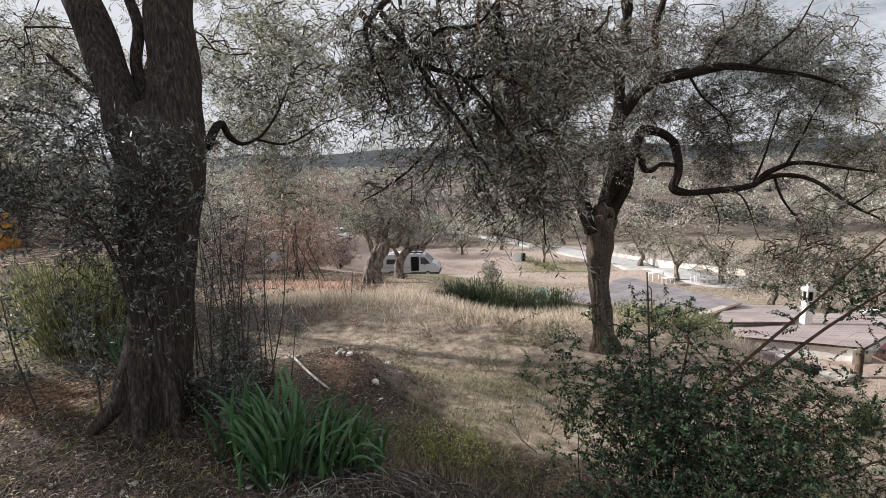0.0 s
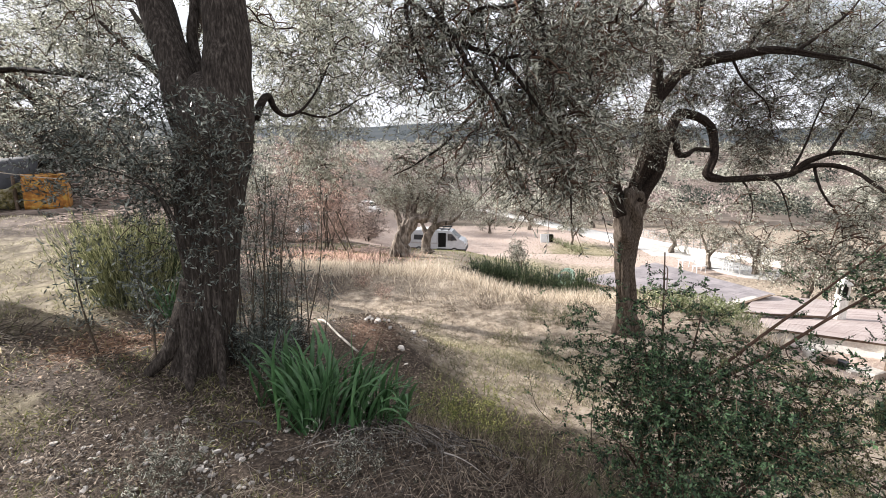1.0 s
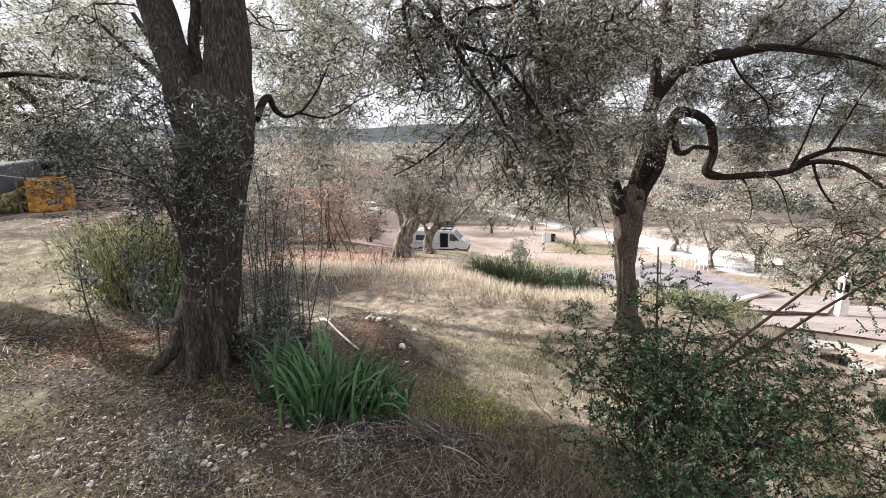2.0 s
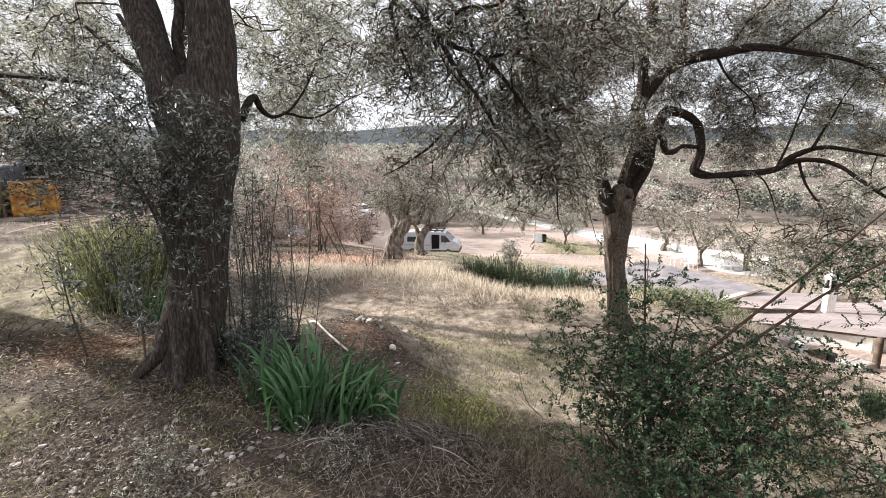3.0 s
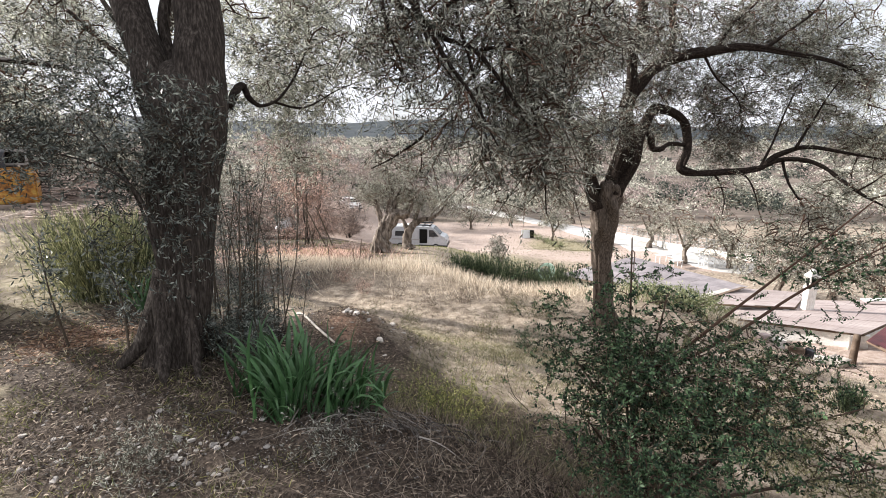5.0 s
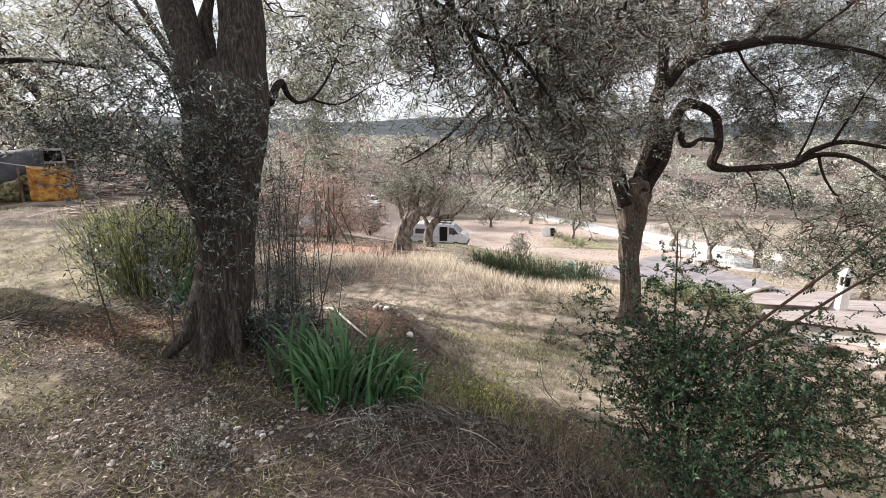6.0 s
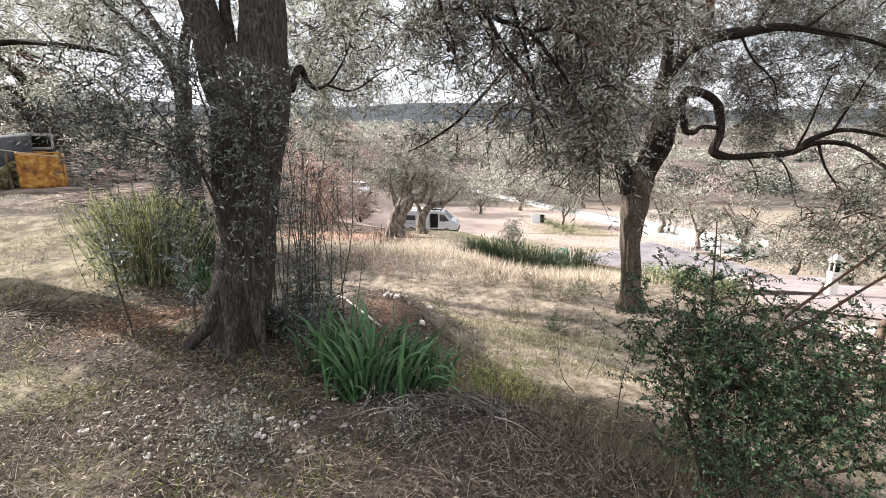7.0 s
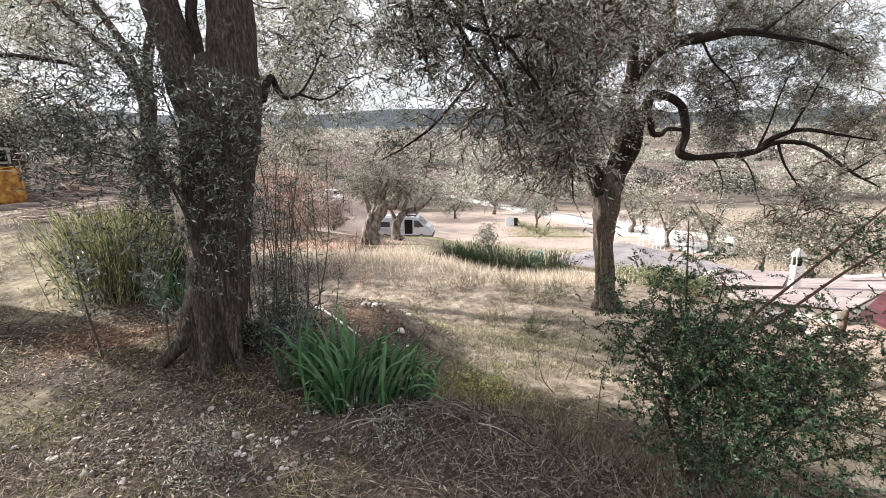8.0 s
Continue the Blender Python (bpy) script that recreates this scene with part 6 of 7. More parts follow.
def far_woods():
    rng = np.random.default_rng(110)
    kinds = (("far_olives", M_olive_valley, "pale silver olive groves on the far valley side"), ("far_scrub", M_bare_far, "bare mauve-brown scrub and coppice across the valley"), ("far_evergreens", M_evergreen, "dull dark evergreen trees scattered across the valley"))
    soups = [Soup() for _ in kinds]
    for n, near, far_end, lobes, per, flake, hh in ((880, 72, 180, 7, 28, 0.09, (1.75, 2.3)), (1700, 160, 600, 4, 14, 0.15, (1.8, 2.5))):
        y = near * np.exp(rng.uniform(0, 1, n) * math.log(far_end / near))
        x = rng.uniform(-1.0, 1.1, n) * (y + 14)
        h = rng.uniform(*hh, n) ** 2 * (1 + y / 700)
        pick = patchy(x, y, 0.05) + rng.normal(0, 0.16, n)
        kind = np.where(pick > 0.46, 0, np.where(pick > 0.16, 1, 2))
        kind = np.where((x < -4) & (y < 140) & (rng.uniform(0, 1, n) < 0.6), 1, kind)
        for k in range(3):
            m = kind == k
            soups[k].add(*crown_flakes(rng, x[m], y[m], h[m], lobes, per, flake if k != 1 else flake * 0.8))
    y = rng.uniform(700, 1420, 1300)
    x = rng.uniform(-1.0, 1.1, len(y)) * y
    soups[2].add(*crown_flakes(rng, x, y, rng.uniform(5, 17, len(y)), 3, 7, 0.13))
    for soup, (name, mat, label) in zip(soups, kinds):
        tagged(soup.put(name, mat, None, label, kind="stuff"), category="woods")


far_woods()


# ---- built things ----
def box(bm, x0, x1, y0, y1, z0, z1, bevel=0.0, m=None):
    """A box with softened edges, added to bm."""
    r = bmesh.ops.create_cube(bm, size=1.0)
    vs = r["verts"]
    bmesh.ops.transform(bm, matrix=Matrix.Translation(((x0 + x1) / 2, (y0 + y1) / 2, (z0 + z1) / 2)) @ Matrix.Diagonal((x1 - x0, y1 - y0, z1 - z0, 1)), verts=vs)
    if bevel:
        es = list({e for v in vs for e in v.link_edges})
        out = bmesh.ops.bevel(bm, geom=es, offset=bevel, segments=2, affect="EDGES", profile=0.7)
        vs = list({v for f in out["faces"] for v in f.verts} | {v for v in vs if v.is_valid})
    if m is not None:
        bmesh.ops.transform(bm, matrix=m, verts=vs)
    return bm


def rod(bm, r0, r1, z0, z1, seg=14, m=None):
    out = bmesh.ops.create_cone(bm, cap_ends=True, segments=seg, radius1=r0, radius2=r1, depth=z1 - z0)
    bmesh.ops.transform(bm, matrix=(m or Matrix()) @ Matrix.Translation((0, 0, (z0 + z1) / 2)), verts=out["verts"])
    return bm


def hull(bm, outline, y0, y1, inset, bevel=0.0):
    """A side outline (x, z) drawn out across y, its upper part drawn in by inset(z)."""
    a = [bm.verts.new((x, y0 + inset(z), z)) for x, z in outline]
    b = [bm.verts.new((x, y1 - inset(z), z)) for x, z in outline]
    n = len(outline)
    for i in range(n):
        bm.faces.new((a[i], a[(i + 1) % n], b[(i + 1) % n], b[i]))
    fa, fb = bm.faces.new(a[::-1]), bm.faces.new(b)
    if bevel:
        bmesh.ops.bevel(bm, geom=list(fa.edges) + list(fb.edges), offset=bevel, segments=3, affect="EDGES", profile=0.6)
    return bm


def wheel(parent, x, y, r, w):
    hub = bmesh.new()
    m = pose(x, y, r, 90, 0, 0)
    for rr, z in ((r, w), (r * 0.96, w * 1.05)):
        rod(hub, rr, rr, -z / 2, z / 2, 24, m)
    t = part("wheel", hub, M_tyre, parent, "black rubber tyre", True)
    b = bmesh.new()
    rod(b, r * 0.62, r * 0.62, -w * 0.55, w * 0.55, 16, m)
    for k in range(5):
        a = k * 2 * math.pi / 5
        box(b, -0.035, 0.035, -0.06, 0.06, -w * 0.58, w * 0.58, 0, m @ Matrix.Translation((math.cos(a) * r * 0.4, math.sin(a) * r * 0.4, 0)))
    part("rim", b, M_steel, t)


def flat_panel(parent, name, pts, y, thick, mat, label=""):
    """A pane or panel with an (x, z) outline standing at y."""
    bm = bmesh.new()
    a = [bm.verts.new((x, y - thick / 2, z)) for x, z in pts]
    b = [bm.verts.new((x, y + thick / 2, z)) for x, z in pts]
    n = len(pts)
    bm.faces.new(a)
    bm.faces.new(b[::-1])
    for i in range(n):
        bm.faces.new((a[i], b[i], b[(i + 1) % n], a[(i + 1) % n]))
    return part(name, bm, mat, parent, label)


def camper_van(at, turn):
    """x forward, y to the far side; the near side (-y) is towards the slope."""
    v = empty("camper_van", "silver-white camper van with its sliding door open", "van", at, turn)
    bm = bmesh.new()
    out = [(-2.95, 0.45), (-2.97, 1.9), (-2.85, 2.22), (-2.5, 2.3), (1.2, 2.34), (1.5, 2.26), (2.22, 1.52), (2.74, 1.36), (2.9, 1.1), (2.95, 0.75), (2.94, 0.42), (2.3, 0.32), (-2.7, 0.34)]
    hull(bm, out, -1.0, 1.0, lambda z: 0.16 * max(0, (z - 1.1) / 1.2) ** 1.4, 0.06)
    part("body", bm, M_silver, v, smooth=False)
    for y in (-0.9, 0.9):
        for x in (-1.75, 1.85):
            wheel(v, x, y, 0.34, 0.22)
    flat_panel(v, "side_window", [(-2.3, 1.35), (-1.3, 1.35), (-1.3, 1.85), (-2.25, 1.85)], -0.94, 0.03, M_glass, "dark tinted side window")
    flat_panel(v, "side_window", [(-0.95, 1.35), (0.05, 1.35), (0.05, 1.85), (-0.95, 1.85)], -0.94, 0.03, M_glass, "dark tinted side window")
    flat_panel(v, "side_window", [(1.15, 1.35), (2.12, 1.4), (1.55, 2.02), (1.15, 2.04)], -0.93, 0.03, M_glass, "cab window")
    # Black sheet in place of the shaded inside behind the sliding door.
    flat_panel(v, "door_shade_panel", [(0.2, 0.5), (0.98, 0.5), (0.98, 2.1), (0.2, 2.1)], -0.97, 0.05, M_dark, "black panel for the shaded opening of the sliding door")
    flat_panel(v, "sliding_door", [(-0.95, 0.5), (0.12, 0.5), (0.12, 2.08), (-0.95, 2.08)], -1.02, 0.04, M_silver)
    bm = bmesh.new()
    a = [bm.verts.new(p) for p in ((1.56, -0.78, 2.23), (1.56, 0.78, 2.23), (2.24, 0.88, 1.54), (2.24, -0.88, 1.54))]
    bm.faces.new(a)
    bmesh.ops.solidify(bm, geom=bm.faces[:], thickness=-0.02)
    part("windscreen", bm, M_glass, v)
    bm = bmesh.new()
    box(bm, -2.98, 2.99, -1.01, 1.01, 0.36, 0.56, 0.04)
    part("bumper", bm, M_black, v, "black lower trim")
    for y in (-0.78, 0.78):
        bm = bmesh.new()
        box(bm, 2.66, 2.93, y - 0.16, y + 0.16, 0.92, 1.1, 0.03)
        part("headlight", bm, M_glass, v)
    bm = bmesh.new()
    box(bm, 1.5, 1.68, -1.24, -1.04, 1.36, 1.7, 0.04)
    part("wing_mirror", bm, M_black, v)
    bm = bmesh.new()
    box(bm, -1.9, -0.4, -0.5, 0.6, 2.29, 2.42, 0.03)
    part("roof_hatch", bm, M_white, v)
    for x in (-0.2, 0.5, 1.2):
        bm = bmesh.new()
        box(bm, x - 0.03, x + 0.03, -0.8, 0.8, 2.3, 2.46, 0.01)
        part("rack_bar", bm, M_black, v)
    for y in (-0.78, 0.78):
        bm = bmesh.new()
        box(bm, -0.4, 1.35, y - 0.05, y + 0.05, 2.42, 2.54, 0.02)
        part("rack_rail", bm, M_black, v, "black roof rack rail")
    for a in (-2.6, -0.95):
        flat_panel(v, "stripe", [(a, 0.98), (a + 1.2, 0.98), (a + 1.2, 1.12), (a, 1.12)], -1.005 if a < -1.5 else -1.045, 0.008, M_rail, "grey stripe along the flank")
    bm = bmesh.new()
    box(bm, 2.2, 2.97, -0.98, 0.98, 0.56, 0.72, 0.05)
    part("nose_trim", bm, M_black, v, "black plastic trim round the nose")
    return v


def small_car(name, label, at, turn, paint):
    v = empty(name, label, "car", at, turn)
    bm = bmesh.new()
    hull(bm, [(-2.0, 0.35), (-2.05, 0.75), (-1.95, 0.95), (1.1, 0.98), (1.95, 0.82), (2.05, 0.6), (2.0, 0.32)], -0.82, 0.82, lambda z: 0.05 * max(0, z - 0.5), 0.05)
    part("body", bm, paint, v)
    bm = bmesh.new()
    hull(bm, [(-1.95, 0.93), (-1.6, 1.36), (-1.3, 1.42), (0.1, 1.42), (0.35, 1.37), (1.1, 0.95)], -0.76, 0.76, lambda z: 0.2 * max(0, (z - 0.93) / 0.5), 0.03)
    part("roof", bm, paint, v)
    for y in (-0.75, 0.75):
        flat_panel(v, "side_window", [(-1.5, 1.0), (-0.5, 1.0), (-0.5, 1.32), (-1.35, 1.32)], y * 0.9, 0.05, M_glass)
        flat_panel(v, "side_window", [(-0.42, 1.0), (0.7, 1.0), (0.3, 1.32), (-0.42, 1.32)], y * 0.9, 0.05, M_glass)
        for x in (-1.3, 1.3):
            wheel(v, x, y, 0.3, 0.18)
        bm = bmesh.new()
        box(bm, 1.86, 2.03, y * 0.75 - 0.16, y * 0.75 + 0.16, 0.6, 0.76, 0.03)
        part("headlight", bm, M_glass, v)
    for pts in (((0.4, -0.58, 1.375), (0.4, 0.58, 1.375), (1.05, 0.68, 1.0), (1.05, -0.68, 1.0)), ((-1.62, 0.56, 1.36), (-1.62, -0.56, 1.36), (-1.96, -0.66, 0.97), (-1.96, 0.66, 0.97))):
        bm = bmesh.new()
        bm.faces.new([bm.verts.new(p) for p in pts])
        bmesh.ops.solidify(bm, geom=bm.faces[:], thickness=-0.025)
        part("windscreen", bm, M_glass, v)
    bm = bmesh.new()
    box(bm, -2.08, 2.08, -0.8, 0.8, 0.3, 0.46, 0.04)
    part("bumper", bm, M_black, v)
    return v


camper_van((-3.51, 48.38, float(land(-3.51, 48.38)) + 0.12), -6)
small_car("parked_car", "small white car parked far up the track", stand((-12.73, 59.00, -6.34)), -60, M_white)


def corrugated_roof(label, near_left, near_right, far_left, far_right, mat, rows, cols, wall_h, seed, wall_mat=None, jag=0.0, name="shed", inset=0.15):
    """A low shed: wavy roof sheets laid row over row on a frame, on four rough walls."""
    r = random.Random(seed)
    A, B, C, D = [Vector(p) for p in (near_left, near_right, far_left, far_right)]
    shed = empty(name, label, "shed")
    u, w = (B - A), (C - A)
    up = u.cross(w).normalized()
    meshes = []
    for j in range(rows):
        for i in range(cols):
            t0, t1 = i / cols - 0.004, (i + 1) / cols + 0.004
            s0, s1 = j / rows - 0.02, (j + 1) / rows + 0.03
            n = 14
            vs, fs = [], []
            skew, lift = r.gauss(0, jag), r.uniform(0, 0.005) + 0.002 * ((i + j) % 2)
            for a in range(n + 1):
                t = t0 + (t1 - t0) * a / n
                for b, s in enumerate((s0 + skew * 0.02, s1 + skew * 0.02)):
                    p = A.lerp(B, t).lerp(C.lerp(D, t), s)
                    p = p + up * (0.0025 * math.sin(a * math.pi * 0.9) + lift + 0.004 * (1 - b))
                    vs += [tuple(p), tuple(p - up * 0.008)]
            for a in range(n):
                k = 4 * a
                fs += [(k, k + 4, k + 6, k + 2), (k + 1, k + 3, k + 7, k + 5), (k, k + 1, k + 5, k + 4), (k + 2, k + 6, k + 7, k + 3)]
            fs += [(0, 2, 3, 1), (4 * n, 4 * n + 1, 4 * n + 3, 4 * n + 2)]
            me = bpy.data.meshes.new("roof_sheet")
            me.from_pydata(vs, [], fs)
            me.materials.append(mat)
            ob = new("roof_sheet", me)
            ob.parent = shed
    down = Vector((0, 0, -1))
    for P, Q in ((A, B), (B, D), (D, C), (C, A)):
        bm = bmesh.new()
        inw = ((A + B + C + D) / 4 - (P + Q) / 2)
        inw.z = 0
        inw.normalize()
        trim = (Q - P).normalized() * (inset - 0.15)
        a = [P + inw * inset + trim, Q + inw * inset - trim, Q + inw * (inset + 0.15) - trim, P + inw * (inset + 0.15) + trim]
        lo = [bm.verts.new((p.x, p.y, float(land(p.x, p.y)) - 0.1)) for p in a]
        hi = [bm.verts.new((p.x, p.y, p.z - 0.06)) for p in a]
        bm.faces.new(hi)
        bm.faces.new(lo[::-1])
        for k in range(4):
            bm.faces.new((lo[k], lo[(k + 1) % 4], hi[(k + 1) % 4], hi[k]))
        part("wall", bm, wall_mat or M_offwhite, shed)
        d = (Q - P).normalized()
        s = Soup()
        add_tube(s, np.array([tuple(P + down * 0.03), tuple((P + Q) / 2 + down * 0.035), tuple(Q + down * 0.03)]), 0.032, 6)
        s.put("eaves_beam", M_wood, shed)
    return shed


corrugated_roof("low shed with a weathered grey corrugated roof", (7.40, 13.79, -2.95), (9.67, 15.32, -2.95), (4.02, 17.27, -3.20), (7.87, 20.21, -3.20), M_roof, 14, 5, 2.0, 3, jag=0.5)
corrugated_roof("low shed roofed with patched faded red sheets", (7.15, 11.48, -2.65), (9.28, 10.12, -2.49), (9.07, 14.58, -3.15), (14.17, 13.72, -2.91), M_roof_pink, 9, 5, 1.6, 4, M_whitewash, 0.35, inset=0.04)
corrugated_roof("lean-to with loose pink-grey roof sheets", (7.36, 12.70, -2.69), (9.48, 12.63, -2.74), (9.45, 15.62, -3.12), (11.92, 15.64, -3.25), M_roof_pink, 4, 4, 1.6, 6, jag=0.5)


def chimney():
    x, y, z = (9.88, 12.72, -2.84)
    c = empty("chimney", "white plastered chimney with a capped top on the shed roof", "chimney", (x, y, z))
    c.scale = (0.46, 0.46, 0.95)
    bm = bmesh.new()
    box(bm, -0.24, 0.24, -0.22, 0.22, -0.6, 0.62, 0.02)
    part("shaft", bm, M_offwhite, c)
    bm = bmesh.new()
    box(bm, -0.28, 0.28, -0.26, 0.26, 0.62, 0.7, 0.02)
    part("collar", bm, M_offwhite, c)
    for sx in (-0.2, 0.2):
        for sy in (-0.18, 0.18):
            bm = bmesh.new()
            box(bm, sx - 0.035, sx + 0.035, sy - 0.035, sy + 0.035, 0.7, 0.98, 0.008)
            part("pier", bm, M_offwhite, c)
    # Black block puts shade into the gap between the piers.
    bm = bmesh.new()
    box(bm, -0.15, 0.15, -0.14, 0.14, 0.66, 0.95)
    part("flue", bm, M_dark, c, "flue block, black for the shaded gap under the cap")
    bm = bmesh.new()
    box(bm, -0.3, 0.3, -0.28, 0.28, 0.98, 1.04, 0.02)
    rod(bm, 0.4, 0.06, 1.04, 1.22, 4, pose(0, 0, 0, 0, 0, 45))
    part("cap", bm, M_offwhite, c, "white pyramid cap")


chimney()


def post(name, label, foot, h, r, mat, lean=(0, 0), group=""):
    rng = np.random.default_rng(int(abs(foot[0] * 100 + foot[1] * 10)))
    s = Soup()
    f = np.array(foot)
    f[2] = float(land(f[0], f[1])) - 0.1
    add_tube(s, curve([f, f + [lean[0] * 0.5, lean[1] * 0.5, h * 0.5], f + [lean[0], lean[1], h + 0.1]], 8), np.linspace(r, r * 0.85, 8), 9, 0.06, rng)
    return tagged(s.put(name, mat, smooth=True), label, "post", group)


post("wooden_post", "thick rusty-brown wooden post under the shed eaves", (8.55, 9.40, -2.79), 0.62, 0.075, M_wood)
for q, h, l in (((3.77, 22.93, -4.26), 1.35, (0.05, 0)), ((3.76, 23.42, -4.39), 0.9, (0.1, 0)), ((5.40, 22.91, -4.51), 1.3, (0, 0)), ((2.34, 23.92, -4.30), 0.9, (-0.2, 0)), ((2.51, 23.92, -4.30), 1.4, (0.05, 0)), ((-3.60, 13.96, -2.44), 1.2, (-0.1, 0)), ((-2.65, 13.4, -2.3), 0.9, (0.12, 0)), ((-2.72, 13.5, -2.37), 0.6, (-0.1, 0))):
    post("thin_stake", "thin weathered wooden stake standing in the grass", q, h, 0.03 if q[1] > 20 else 0.011, M_wood, l, "thin stakes")
for q, h, l in (((-6.24, 24.93, -3.55), 2.2, (-0.9, 0)), ((-6.88, 25.89, -3.75), 2.4, (-1.2, 0)), ((-7.60, 25.91, -3.61), 2.2, (-0.5, 0)), ((-8.66, 25.87, -3.68), 2.0, (0.3, 0)), ((-8.74, 27.85, -4.00), 2.0, (0.2, 0))):
    post("dead_trunk", "dark leaning dead trunk in the thicket", q, h, 0.035, M_twig, l, "dead trunks")


def green_bin():
    x, y, _ = (4.33, 22.28, -4.92)
    z = float(land(x, y))
    b = empty("water_tank", "grey-green water tank on a frame with a coiled hose", "tank", (x, y, z), 10)
    b.scale = (0.75, 0.62, 1.15)
    bm = bmesh.new()
    box(bm, -0.5, 0.45, -0.4, 0.4, 0.15, 1.0, 0.08)
    part("tank", bm, M_tarp, b)
    for sx in (-0.42, 0.38):
        for sy in (-0.32, 0.32):
            bm = bmesh.new()
            box(bm, sx - 0.03, sx + 0.03, sy - 0.03, sy + 0.03, -0.2, 0.2)
            part("leg", bm, M_wood, b)
    for k in range(4):
        t = np.linspace(0, 2 * np.pi, 30)
        rr = 0.32 + 0.03 * k
        s = Soup()
        add_tube(s, np.stack([rr * 1.25 * np.cos(t) + 0.05 * k, -0.42 + 0.02 * np.sin(3 * t), 0.98 + rr * 0.8 * np.sin(t)], -1), 0.036, 6)
        s.put("hose", M_green_hose, b, "pale green garden hose")
    for k in range(3):
        bm = bmesh.new()
        box(bm, -0.1, 1.5, -0.05, 0.05, 0.02, 0.07, 0.01, pose(0.4, -0.3 + 0.2 * k, 0.75 - 0.12 * k, 0, 14 + 5 * k, -10 + 8 * k))
        part("plank", bm, M_deadwood, b)


green_bin()


def garden_table(at, turn, label):
    t = empty("garden_table", label, "table", at, turn, "garden tables")
    bm = bmesh.new()
    box(bm, -0.8, 0.8, -0.45, 0.45, 0.7, 0.76, 0.02)
    part("tabletop", bm, M_white, t)
    for sx in (-0.7, 0.7):
        for sy in (-0.36, 0.36):
            bm = bmesh.new()
            box(bm, sx - 0.04, sx + 0.04, sy - 0.04, sy + 0.04, -0.05, 0.7, 0.01)
            part("leg", bm, M_white, t)
    return t


for k, (x, y) in enumerate(((8.6, 57.2), (9.0, 55.6), (9.5, 54.2), (9.9, 52.6), (10.5, 51.0), (11.0, 49.6))):
    leafy_bush("pale leafy plant edging the lawn", stand((x, y)), 0.55, 0.6, 130 + k)


garden_table((17.04, 38.80, -7.96), 15, "white garden table below the sheds").scale = (0.7, 0.7, 0.9)
garden_table((17.53, 37.60, -7.97), 20, "low white garden table beside the tree").scale = (0.6, 0.6, 0.7)


def garden_chair(at, turn):
    c = empty("garden_chair", "white garden chair with a slatted back", "chair", at, turn, "garden chairs")
    bm = bmesh.new()
    box(bm, -0.26, 0.26, -0.26, 0.26, 0.42, 0.47, 0.01)
    part("seat", bm, M_white, c)
    for sx in (-0.23, 0.23):
        for sy in (-0.23, 0.23):
            bm = bmesh.new()
            box(bm, sx - 0.03, sx + 0.03, sy - 0.03, sy + 0.03, -0.05, 1.1 if sy > 0 else 0.65, 0.008)
            part("leg", bm, M_white, c)
    for k in range(4):
        bm = bmesh.new()
        box(bm, -0.24, 0.24, 0.21, 0.25, 0.58 + k * 0.14, 0.65 + k * 0.14, 0.008)
        part("slat", bm, M_white, c)
    return c


garden_chair((19.79, 37.87, -8.01), 30)
garden_chair((20.12, 37.28, -8.03), -20)


def road_wall():
    """The lane down in the valley with its low wall and railing."""
    w = empty("roadside_railing", "grey steel railing on a low pale wall along the lane", "railing")
    P = [(19.04, 56.99, -9.28), (21.78, 52.91, -9.33), (22.52, 44.32, -8.35), (24.79, 39.46, -7.95)]
    c = curve(P, 22)
    for a, b in zip(c[:-1], c[1:]):
        bm = bmesh.new()
        d = Vector(b) - Vector(a)
        m = Matrix.Translation(a) @ d.to_track_quat("X", "Z").to_matrix().to_4x4()
        box(bm, -0.01, d.length + 0.01, -0.15, 0.15, -0.6, 0.5, 0, m)
        part("wall_block", bm, M_offwhite, w)
        bm = bmesh.new()
        box(bm, -0.04, 0.04, -0.04, 0.04, 0.5, 1.5, 0, m)
        part("post", bm, M_rail, w)
        for h in (0.75, 1.05, 1.4):
            bm = bmesh.new()
            box(bm, 0, d.length, -0.02, 0.02, h - 0.03, h + 0.03, 0, m)
            part("rail", bm, M_rail, w)


road_wall()


def white_board(at, turn, w, h, label):
    b = empty("white_board", label, "board", at, turn)
    bm = bmesh.new()
    box(bm, -w / 2, w / 2, -0.03, 0.03, 0, h, 0.01, pose(0, 0, 0, -14, 0, 0))
    part("panel", bm, M_white, b)
    bm = bmesh.new()
    box(bm, w / 2, w / 2 + 0.5, 0.1, 0.5, 0, h * 0.9, 0.05)
    part("crate", bm, M_dark, b, "dark crate")


white_board((8.22, 55.16, -9.35), 10, 1.0, 1.0, "leaning white board beside a dark crate")


